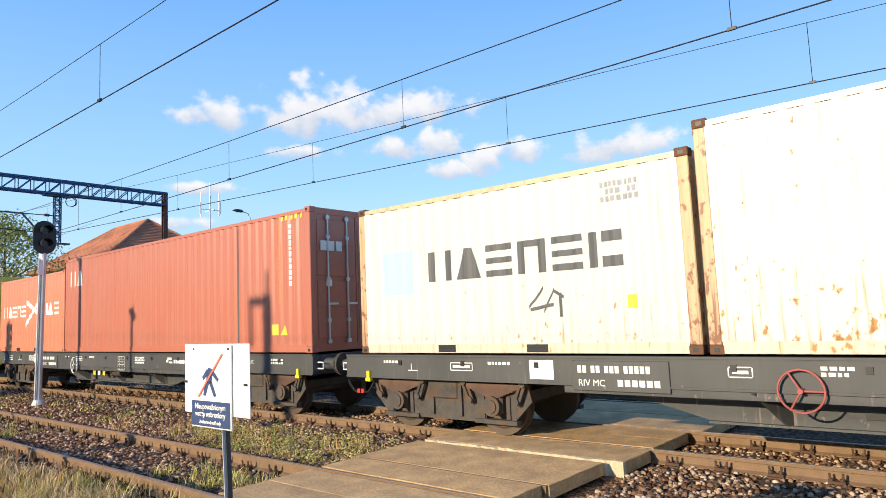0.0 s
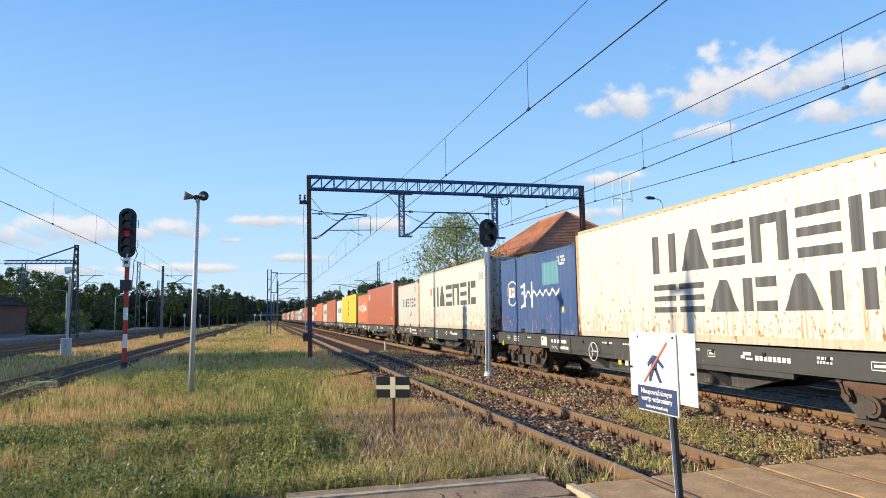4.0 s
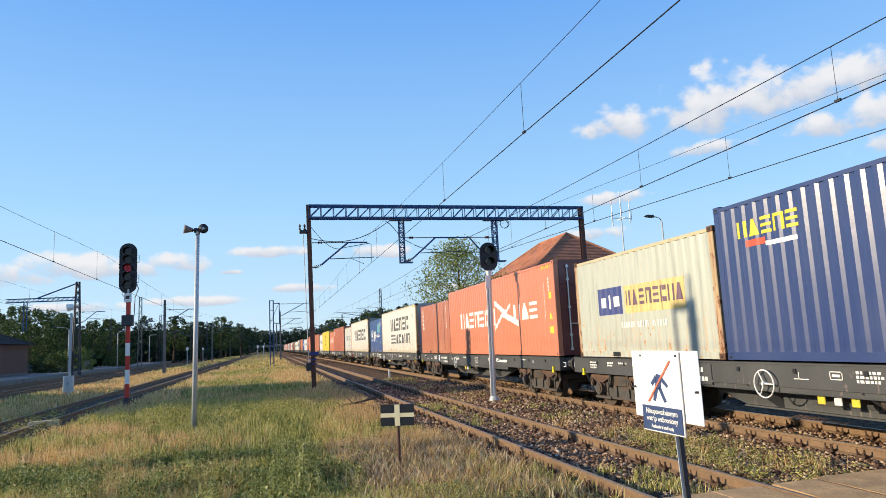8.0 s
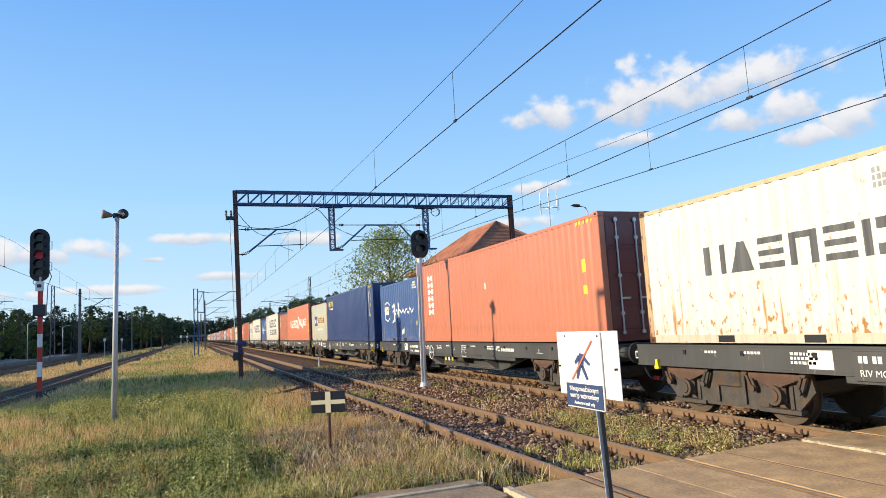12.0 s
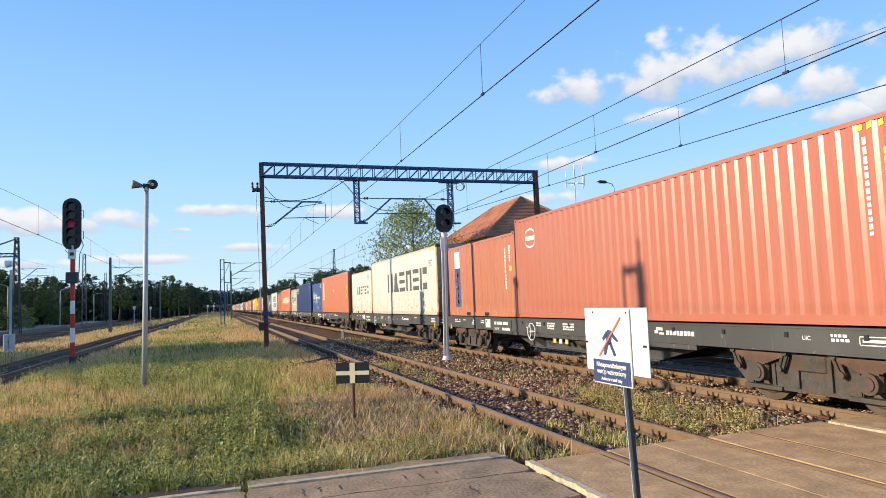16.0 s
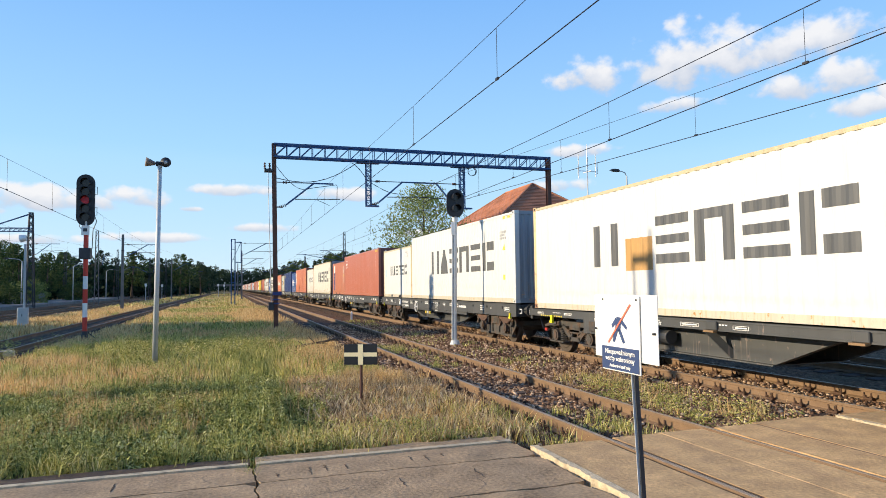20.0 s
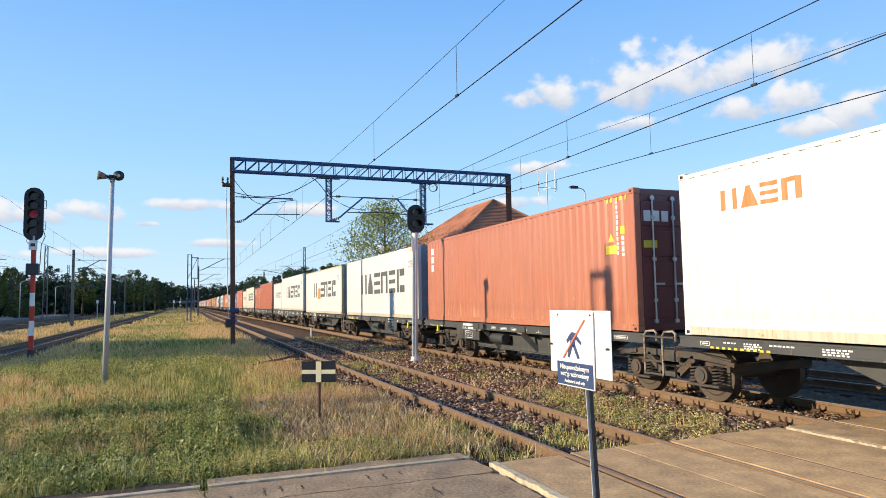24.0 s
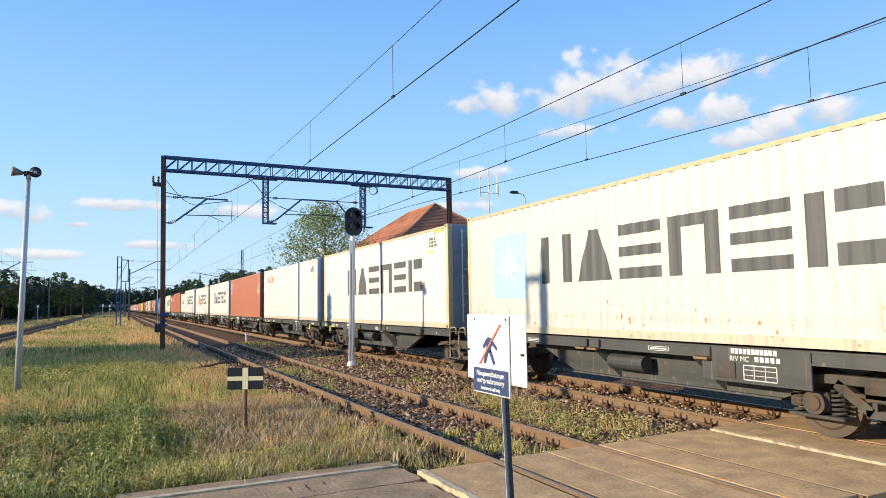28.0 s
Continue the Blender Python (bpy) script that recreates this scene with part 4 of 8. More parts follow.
def flat_wagon(far, seed, wheel_red=False, plate_at=3.55, fine=True, spin=True):
    """Sixty-foot flat wagon; far is the far end of its first container at the start."""
    t = thing("container_wagon", "dark grey flat container wagon with white stencilled markings", "wagon", "wagons of the train")
    MOVERS.append((t, far, 0.0))
    a, b = 0.42, -18.33
    for s in (-1, 1):
        part("side_sill", cached(("side_sill", s), lambda: sill_mesh(s, a, b, 0.86, 1.262)), P["wagon"], t, "dark grey side sill")
    for s in (-1, 1):
        xa, xb = sorted((s * 1.16, s * 1.205))
        part("sill_skirt", cached(("sill_skirt", s), lambda: prism(bm_new(), [(-4.1, 0.862), (-4.1, 0.76), (-13.8, 0.76), (-13.8, 0.862)], "x", xa, xb)), P["wagon"], t, "deeper middle of the side sill")
    part("deck_frame", cached(("deck_frame",), lambda: box(bm_new(), -1.09, 1.09, b + 0.1, a - 0.1, 1.12, 1.22)), P["wagon"], t)

    for s in (-1, 1):
        xa, xb = sorted((s * 0.60, s * 0.72))
        part("girder_web", cached(("girder_web", s), lambda: prism(bm_new(), [(-3.6, 1.10), (-4.3, 0.85), (-5.9, 0.43), (-12.1, 0.43), (-13.7, 0.85), (-14.4, 1.10)], "x", xa, xb)), P["wagon"], t, "grey fish-bellied girder")
    part("girder_flange", cached(("girder_flange",), lambda: box(bm_new(), -0.78, 0.78, -12.1, -5.9, 0.40, 0.429)), P["wagon"], t)
    for k, y in enumerate((-6.6, -9.0, -11.4)):
        for s in (-1, 1):
            part("diagonal_strut", cached(("diagonal_strut", k, s), lambda: bar(bm_new(), (s * 1.18, y, 0.90), (s * 0.70, y - 0.25, 0.46), 0.05, 0.16)), P["wagon"], t)
    for y in (-1.75, -16.15):
        bogie(t, y, False, spin)
    coupling_end(t, a, 1)
    coupling_end(t, b, -1)
    if not fine:
        return t
    part("hand_wheel", hand_wheel_mesh(-7.1, 0.90), M["dull_red"] if wheel_red else M["white_paint"], t, "spoked brake hand wheel")
    part("air_reservoir", rod(bm_new(), (-0.55, -7.6, 0.62), (-0.55, -8.8, 0.62), 0.19, 16), P["wagon"], t)
    part("brake_cylinder", rod(bm_new(), (-0.95, -9.15, 0.72), (-0.95, -9.65, 0.72), 0.13, 14), P["bogie"], t)
    for k in range(3):
        part("lever_box", box(bm_new(), -1.1, -0.98, -8.2 - 0.32 * k, -8.02 - 0.32 * k, 0.66, 0.84, 0.01), P["bogie"], t)
    for k, c in enumerate(("m_yellow", "m_white", "m_yellow")):
        part("brake_lever_plate", box(bm_new(), -1.13, -1.11, -8.2 - 0.32 * k, -8.05 - 0.32 * k, 0.62, 0.78, 0.01), P[c], t, "small painted lever plate")
    for d in (0.18, 17.9):
        y = -d
        part("rope_hook", bar(box(bm_new(), -1.27, -1.21, y - 0.06, y + 0.06, 0.80, 0.86), (-1.24, y, 0.84), (-1.24, y, 0.98), 0.05, 0.07), P["yellow_hook"], t, "bright yellow rope hook")
    rings = bm_new()
    for k in range(13):
        box(rings, -1.238, -1.222, -0.95 - 1.36 * k - 0.035, -0.95 - 1.36 * k + 0.035, 1.09, 1.17)
    tagged(part("lashing_ring", rings, M["black_paint"], t, "small black lashing rings"), kind="stuff")
    panel = part("number_panel", box(bm_new(), -1.240, -1.20, -5.62, -4.25, 0.80, 1.20, 0.006), P["wagon"], t, "dark number panel on the sill")
    part("label_holder", bars_on_sill([(plate_at, plate_at + 0.4, 0.93, 1.2)]), P["m_white"], t, "pale paper label in a holder")
    for q in sill_print(seed, 18.3):
        tagged(part("stencilled_marking", bars_on_sill(q), P["m_white"], t), kind="stuff")
    sill_text(t, "RIV MC", 4.34, 0.865, 0.125, -1.2415)
    sill_text(t, "UIC", 16.2, 1.06, 0.095)
    digits = [(4.34 + 0.075 * k + 0.05 * ((k > 1) + (k > 3) + (k > 6)), 4.395 + 0.075 * k + 0.05 * ((k > 1) + (k > 3) + (k > 6)), 1.04, 1.135) for k in range(12)]
    tagged(part("number_bar", bars_on_sill(digits, -1.2405), P["m_white"], panel, "wagon number as plain bars"), kind="stuff")
    tagged(part("number_bar", bars_on_sill([(4.92 + 0.1 * k, 4.995 + 0.1 * k, 0.87, 0.955) for k in range(6)], -1.2405), P["m_white"], panel, "owner mark as plain bars"), kind="stuff")
    grid = frame_on_sill(9.9, 10.3, 0.80, 1.17)
    for k in range(1, 5):
        grid.append((9.9, 10.3, 0.80 + 0.074 * k, 0.808 + 0.074 * k))
    for k in range(1, 4):
        grid.append((9.9 + 0.1 * k, 9.906 + 0.1 * k, 0.80, 1.17))
    part("load_table", bars_on_sill(grid, -1.226), P["m_white"], t, "white load limit table")
    logo = [(12.60, 12.70, 1.04, 1.10), (12.66, 12.86, 1.10, 1.16), (12.74, 12.90, 1.02, 1.06)] + [(12.97 + 0.105 * k, 13.05 + 0.105 * k, 1.02, 1.105) for k in range(8)]
    part("operator_marking", bars_on_sill(logo, -1.226), P["m_white"], t, "white operator mark in plain blocks")
    return t


def articulated_wagon(far, joint, near, seed):
    """Two short flat sections that share the bogie in the middle."""
    t = thing("articulated_wagon", "black articulated container wagon on three bogies with coil springs", "wagon", "wagons of the train")
    MOVERS.append((t, far, 0.0))
    secs = ((0.38, joint - far + 0.48), (joint - far - 0.48, near - far - 0.38))
    for i, (a, b) in enumerate(secs):
        for s in (-1, 1):
            part("side_sill", sill_mesh(s, a, b, 0.97, 1.16), P["wagon"], t, "thin black side sill")
        part("deck_frame", box(bm_new(), -1.09, 1.09, b + 0.1, a - 0.1, 1.06, 1.13), P["wagon"], t)
        m = (a + b) / 2
        o = [(m + 4.0, 1.05), (m + 2.4, 0.44), (m - 2.4, 0.44), (m - 4.0, 1.05)]
        part("girder_web", prism(bm_new(), o, "x", -0.80, -0.66), P["wagon"], t, "black fish-bellied girder")
        part("girder_web", prism(bm_new(), o, "x", 0.66, 0.80), P["wagon"], t, "black fish-bellied girder")
        part("girder_flange", box(bm_new(), -0.86, 0.86, m - 2.4, m + 2.4, 0.41, 0.438), P["wagon"], t)
        for y in (m + 1.2, m - 1.2):
            part("diagonal_strut", bar(bm_new(), (-1.18, y, 0.98), (-0.78, y - 0.2, 0.50), 0.05, 0.14), P["wagon"], t)
        part("air_reservoir", rod(bm_new(), (-1.0, m + 1.0, 0.74), (-1.0, m + 0.1, 0.74), 0.14, 14), P["wagon"], t)
        outer = a - 3.15 if i == 0 else b + 4.95
        p_ = part("number_panel", box(bm_new(), -1.242, -1.20, outer - 1.8, outer, 0.64, 1.155, 0.006), P["wagon"], t, "dark number panel below the sill")
        d = -outer
        rows = [(d + 0.55 + 0.07 * k, d + 0.605 + 0.07 * k, 1.06, 1.135) for k in range(11)] + [(d + 0.95 + 0.085 * k, d + 1.01 + 0.085 * k, 0.96, 1.03) for k in range(5)]
        tagged(part("number_bar", bars_on_sill(rows, -1.2425), P["m_white"], p_, "wagon number as plain bars"), kind="stuff")
        sill_text(t, "RIV MC", d + 0.52, 0.955, 0.105, -1.2435)
        table = frame_on_sill(d + 0.75, d + 1.30, 0.69, 0.91) + [(d + 0.75, d + 1.30, 0.76, 0.768), (d + 0.75, d + 1.30, 0.835, 0.843), (d + 0.93, d + 0.938, 0.69, 0.91), (d + 1.11, d + 1.118, 0.69, 0.91)]
        tagged(part("load_table", bars_on_sill(table, -1.2425), P["m_white"], p_, "white load limit table"), kind="stuff")
        part("panel_box", box(bm_new(), -1.26, -1.243, outer - 0.62, outer - 0.28, 0.70, 0.94, 0.006), P["bogie"], p_)
        pr = [[(-a + d0, -a + d1, 1.0 + (z0 - 0.99) * 0.55, 1.0 + (z1 - 0.99) * 0.55) for d0, d1, z0, z1 in g] for g in sill_print(seed + i, a - b)]
        for q in pr:
            tagged(part("stencilled_marking", bars_on_sill(q), P["m_white"], t), kind="stuff")
        hz = [(-a + 0.8 + 0.13 * k, -a + 0.87 + 0.13 * k, 0.975, 1.01) for k in range(10)]
        tagged(part("hazard_marking", bars_on_sill(hz, -1.238), P["m_yellow"], t, "yellow hazard dashes"), kind="stuff")
        for y in (m + 1.55, m + 1.2, m - 1.4, m - 4.4):
            sp_ = part("spigot", box(bm_new(), -1.275, -1.12, y - 0.14, y + 0.14, 0.985, 1.145, 0.012), P["wagon"], t, "fold-down container spigot")
            part("spigot_lip", bar(bm_new(), (-1.29, y - 0.13, 0.965), (-1.29, y + 0.13, 0.965), 0.10, 0.035), P["spigot_lip"], sp_, "worn brown spigot lip")
        part("hook_bracket", bar(box(bm_new(), -1.29, -1.235, (a - 1.5 if i == 0 else b + 1.5) - 0.05, (a - 1.5 if i == 0 else b + 1.5) + 0.05, 0.84, 1.02), (-1.27, (a - 1.58 if i == 0 else b + 1.42), 0.84), (-1.27, (a - 1.42 if i == 0 else b + 1.58), 0.84), 0.06, 0.06), P["yellow_hook"], t, "yellow rope hook bracket")
    for y in (-1.95, joint - far, near - far + 1.95):
        bogie(t, y, True)
    j = joint - far
    for dy in (-0.12, 0.40):
        y = j + dy
        pts = [(-1.29, y, 0.40), (-1.29, y, 1.13), (-1.29, y - 0.06, 1.21), (-1.29, y - 0.30, 1.23), (-1.29, y - 0.36, 1.18), (-1.29, y - 0.36, 1.04)]
        part("hand_rail", sweep(bm_new(), pts, 0.022, 7), P["hand_rail"], t, "worn bent hand rail")
    for z in (0.42, 0.66):
        part("step_bar", bar(bm_new(), (-1.29, j - 0.14, z), (-1.29, j + 0.42, z), 0.035, 0.035), P["bogie"], t)
    part("foot_step", box(bm_new(), -1.32, -1.10, j - 0.45, j + 0.5, 1.10, 1.13), P["bogie"], t)
    coupling_end(t, 0.38, 1)
    coupling_end(t, near - far - 0.38, -1)
    return t

# ---- the consist, from the level crossing forwards and back ----
C0 = 8.98                                   # far end of the cream box by the crossing at the start


def maersk_blocks(long=True):
    return row_of_blocks(3.32, 10.42, 1.07, 2.05, 6) if long else row_of_blocks(1.66, 5.1, 1.17, 1.66, 6)


def star_panel(d0, d1, z0, z1):
    m, zc, w = (d0 + d1) / 2, (z0 + z1) / 2, (d1 - d0) / 2
    k = 0.80 * w
    star = []
    for i in range(7):
        a = radians(90 + 360 * i / 7)
        c, q, g = math.cos(a), math.sin(a), 0.13
        if abs(c) > 0.3:
            tip = (m + k * c, zc + k * q)
            star.append((m, tip[0], zc - g, zc + g, tip[1], tip[1] + 0.004) if c > 0 else (tip[0], m, tip[1], tip[1] + 0.004, zc - g, zc + g))
        else:
            e = 1 if q > 0 else -1
            lo, hi = sorted((zc, zc + e * k))
            x = m + k * c
            star += [(min(m, x) - g, x, zc, zc + 0.004, lo, hi), (x, max(m, x) + g, lo, hi, zc, zc + 0.004)]
    return [("painted_panel", "m_pale", rect(d0, d1, z0, z1), "faded pale blue square panel"), ("star_mark", "m_white", [(a, b, c + 0.0, d, e, f) for a, b, c, d, e, f in star], "white star-like mark")]


def codes(ln, seed, paint_name="m_grey", top=2.32):
    return [("stencilled_code", paint_name, small_print(ln - 1.23, ln - 0.68, top - 0.3, top, 3, seed), "stencilled code in plain bars")]


def upright_code(d, z0, z1, seed, paint_name="m_white"):
    rnd, out, z = random.Random(seed), [], z1
    while z > z0 + 0.05:
        k = rnd.uniform(0.05, 0.11)
        out += rect(d, d + 0.065, max(z0, z - k), z)
        z -= k + 0.03
    return [("upright_code", paint_name, out, "upright code in plain bars")]


YEL = lambda d, z, w=0.16, h=0.16: ("warning_label", "m_yellow", rect(d, d + w, z, z + h), "yellow warning label")
TRI = lambda d, z: ("warning_triangle", "m_yellow", [(d, d + 0.11, z, z + 0.02, z, z + 0.2), (d + 0.11, d + 0.22, z, z + 0.2, z, z + 0.02)], "yellow warning triangle")


def script_word(d0, z0, d1, z1):
    """A handwritten-looking word drawn as a plain wavy band with a few tall loops."""
    out, n = [], 26
    for i in range(n):
        a, b = d0 + (d1 - d0) * i / n, d0 + (d1 - d0) * (i + 1) / n
        f = lambda u: z0 + (z1 - z0) * (0.55 + 0.12 * math.sin(u * 13.0))
        out += slant(a, f(a), b, f(b), 0.085)
    out += slant(d0 - 0.05, z0, d0 + 0.3, z0 + 0.12, 0.10) + rect(d0 + 0.22, d0 + 0.32, z0, z1) + slant(d0 - 0.05, z1 - 0.1, d0 + 0.3, z1, 0.09)
    out += rect(d0 + 0.85, d0 + 0.94, z0 - 0.02, z1 + 0.05)
    return out


# the cream and rusted white pair by the crossing
flat_wagon(C0, 1, wheel_red=True)
container(C0, 20, "cream", "cream steel container with grey block lettering and graffiti", [
    ("brand_blocks", "m_dark", maersk_blocks(False), "slate grey brand name in plain blocks"),
    ("painted_panel", "m_pale", rect(0.58, 1.3, 0.99, 1.74), "faded pale blue panel"),
    ("graffiti", "m_dark", slant(3.6, 0.68, 3.85, 0.95, 0.05) + slant(3.62, 0.64, 4.0, 0.70, 0.05) + slant(3.85, 0.6, 4.02, 0.92, 0.05) + slant(4.0, 0.9, 4.18, 0.8, 0.05) + rect(4.1, 4.15, 0.52, 0.86), "dark sprayed scribble"),
    YEL(5.12, 0.60, 0.14, 0.18)] + codes(6.058, 3), post="post_rust")
container(C0 - 6.13, 40, "white_rust", "tall white container streaked with orange rust", [
    ("brand_blocks", "m_dark", maersk_blocks(), "slate grey brand name in plain blocks"),
    ("rust_patch", "m_orange", rect(2.69, 3.01, 1.67, 1.99), "square orange repair patch")] + codes(12.192, 5), doors_near=False, post="post_rust", end="end_rust")
# worn blue and rusted white
SAF = [("house_mark", "m_white", ring(1.08, 1.34, 0.52, 0.42, 0.05) + rect(0.74, 0.80, 0.98, 1.62) + rect(0.80, 1.32, 1.20, 1.55), "white ring and flag mark"),
       ("house_flag", "m_orange", rect(0.92, 1.08, 1.28, 1.52) + rect(1.08, 1.28, 1.36, 1.44), "orange flag mark"),
       ("script_mark", "m_white", script_word(1.95, 0.85, 4.95, 1.62), "white handwritten mark as plain strokes")]
flat_wagon(C0 - PITCH, 2)
container(C0 - PITCH, 20, "blue", "worn blue container with white script and a teal patch", SAF + [
    ("repair_patch", "m_teal", rect(3.7, 4.9, 1.51, 2.2), "teal paint patch"), YEL(5.1, 0.65)] + codes(6.058, 7, "m_white"), post="blue")
container(C0 - PITCH - 6.13, 40, "white_rust", "tall white container with two grey words and rust runs", [
    ("brand_blocks", "m_dark", row_of_blocks(3.75, 9.85, 1.45, 2.28, 6) + row_of_blocks(3.75, 10.3, 0.6, 1.2, 7, 0.16, False, ("dashes", "dashes", "wedge", "post", "wedge", "twin", "portal")), "two words in plain slate blocks")] + codes(12.192, 9), doors_near=False, post="post_rust", end="end_pale")
# brick red and orange
flat_wagon(C0 - 2 * PITCH, 3)
container(C0 - 2 * PITCH, 20, "brick", "brick red container with white upright lettering", [("brand_blocks", "m_white", small_print(0.3, 0.75, 1.2, 2.3, 5, 4), "white marks in plain bars"), ("weld_seam", "m_dark", rect(5.0, 5.06, 0.2, 2.45), "dark seam")] + upright_code(5.4, 1.2, 2.3, 8))
container(C0 - 2 * PITCH - 6.13, 40, "salmon", "tall faded orange container with large white lettering", [
    ("brand_blocks", "m_white", row_of_blocks(1.9, 6.6, 1.1, 1.75, 7) + row_of_blocks(8.6, 10.7, 1.2, 1.75, 3), "white brand name in plain blocks"),
    ("brand_emblem", "m_white", slant(6.5, 0.95, 7.6, 1.6, 0.16) + slant(6.6, 1.95, 7.9, 1.45, 0.2) + slant(7.4, 1.5, 9.0, 1.1, 0.22) + slant(7.6, 1.45, 8.3, 1.8, 0.14), "white crossed-stroke emblem"),
    YEL(11.6, 0.69, 0.36, 0.2), TRI(11.66, 1.12), YEL(11.72, 1.75, 0.16, 0.2)] + upright_code(11.32, 1.05, 2.3, 11) + upright_code(11.7, 1.95, 2.4, 12), end="shaded_end")
# pale grey and navy
flat_wagon(C0 - 3 * PITCH, 4)
container(C0 - 3 * PITCH, 20, "grey", "weathered pale grey container with blue and yellow brand panels", [
    ("brand_panel", "m_navy", rect(1.22, 2.45, 1.06, 1.74), "navy square panel"),
    ("brand_cross", "m_white", rect(1.4, 1.66, 1.25, 1.5) + rect(1.78, 1.9, 1.2, 1.55) + rect(2.02, 2.3, 1.25, 1.5), "white marks on the panel"),
    ("brand_band", "m_sand", rect(2.55, 5.0, 1.06, 1.72), "worn pale yellow band"),
    ("brand_cross", "m_plum", row_of_blocks(2.62, 4.9, 1.24, 1.60, 8, 0.3), "faded brand name in plain shapes"),
    ("brand_small", "m_white", small_print(2.31, 4.3, 0.66, 0.86, 1, 6), "white marks")], post="post_rust")
container(C0 - 3 * PITCH - 6.13, 40, "navy", "tall navy blue container with yellow lettering and door bars", [
    ("brand_blocks", "m_yellow", row_of_blocks(0.6, 2.05, 2.2, 2.5, 5), "yellow brand name in plain blocks"),
    ("brand_underline", "m_red", rect(0.8, 1.3, 2.02, 2.14), "red dash"), ("brand_tail", "m_white", rect(1.3, 2.0, 1.98, 2.06), "white dash"),
    TRI(11.5, 1.25), YEL(11.52, 1.75, 0.12, 0.16)] + upright_code(11.25, 1.2, 2.5, 13) + upright_code(11.55, 2.0, 2.6, 14))
# worn blue and orange
flat_wagon(C0 - 4 * PITCH, 5)
container(C0 - 4 * PITCH, 20, "blue", "worn blue container with white script and scuffed paint", SAF + [YEL(5.2, 0.66), ("scraped_patch", "m_white", slant(3.26, 0.36, 3.6, 0.5, 0.2), "scraped pale spot")] + codes(6.058, 15, "m_white", 2.42), post="blue")
container(C0 - 4 * PITCH - 6.13, 40, "orange", "tall orange container with upright white lettering", [
    ("brand_blocks", "m_white", [s for k in range(6) for s in rect(0.7, 0.86, 1.0 + 0.25 * k, 1.19 + 0.25 * k) + rect(1.08, 1.25, 1.0 + 0.25 * k, 1.19 + 0.25 * k) + rect(0.86, 1.08, 1.06 + 0.25 * k, 1.13 + 0.25 * k)], "white upright brand name in plain blocks"),
    YEL(11.4, 1.1, 0.14, 0.2), YEL(11.4, 1.6, 0.14, 0.3), ("small_label", "m_white", rect(5.9, 5.98, 1.6, 1.8), "small white label")], end="shaded_end")
# white and rusted cream
flat_wagon(C0 - 5 * PITCH, 6)
container(C0 - 5 * PITCH, 20, "white_rust", "white container with rust spots and grey lettering", [("brand_blocks", "m_dark", maersk_blocks(False), "slate grey brand name in plain blocks")] + codes(6.058, 17), post="post_rust")
container(C0 - 5 * PITCH - 6.13, 40, "cream_rust", "tall cream container with rust along its lower edge", [("brand_blocks", "m_dark", row_of_blocks(3.8, 10.7, 1.1, 2.05, 6), "slate grey brand name in plain blocks")] + codes(12.192, 19), doors_near=False, post="post_rust", end="end_grey")
# brick red and red
flat_wagon(C0 - 6 * PITCH, 7)
container(C0 - 6 * PITCH, 20, "brick", "faded brick red container with a blue and white strip", [
    ("brand_strip", "m_white", rect(0.7, 1.2, 1.75, 2.36), "white strip"), ("brand_strip", "m_navy", rect(0.7, 1.2, 0.33, 1.75), "blue strip"),
    ("brand_blocks", "m_white", [s for k in range(5) for s in rect(0.82, 1.08, 0.42 + 0.25 * k, 0.58 + 0.25 * k)], "white marks in plain blocks"), YEL(5.6, 1.41, 0.15, 0.15)] + upright_code(5.3, 0.86, 2.12, 21) + upright_code(5.62, 1.7, 2.2, 22), post="brick")
container(C0 - 6 * PITCH - 6.13, 40, "red", "tall red container with dark door end and bars", [
    ("brand_emblem", "m_white", ring(0.98, 2.26, 0.33, 0.26, 0.05, 16) + rect(0.7, 1.26, 2.2, 2.32), "white round emblem")] + upright_code(11.3, 1.2, 2.6, 23) + upright_code(11.6, 1.1, 2.4, 24, "m_yellow"), end="shaded_end")
# two white ones
flat_wagon(C0 - 7 * PITCH, 8)
container(C0 - 7 * PITCH, 20, "white", "white container with yellowed corner posts and grey lettering", [("brand_blocks", "m_dark", maersk_blocks(False), "slate grey brand name in plain blocks"), ("pale_spot", "m_pale", rect(0.4, 0.62, 1.1, 1.5), "faded blue spot")] + codes(6.058, 25), post="post_yellow")
container(C0 - 7 * PITCH - 6.13, 40, "white", "tall white container with slate end wall", [("brand_blocks", "m_dark", maersk_blocks(), "slate grey brand name in plain blocks"), TRI(11.2, 1.7), YEL(11.22, 0.74)] + codes(12.192, 27), doors_near=False, end="end_grey", post="white")
# articulated wagons with single forty-foot boxes
articulated_wagon(-148.86, -161.7, -174.55, 31)
container(-148.86, 40, "white", "tall white container with a rusty square patch", [("brand_blocks", "m_dark", [s for s in maersk_blocks() if s[0][0] < 4.0 or s[0][0] > 5.3], "slate grey brand name in plain blocks"),
    ("repair_patch", "m_rust", rect(4.66, 5.62, 0.95, 1.66), "rusty ochre repair patch")] + codes(12.192, 33), post="post_yellow", deck=DECK_LOW, end="end_grey", castings="post_rust")
container(-162.36, 40, "white", "tall white container with dark grey lettering", [("brand_blocks", "m_dark", maersk_blocks(), "slate grey brand name in plain blocks")] + codes(12.192, 35), post="white", deck=DECK_LOW, end="end_grey")
articulated_wagon(-175.7, -188.55, -201.4, 41)
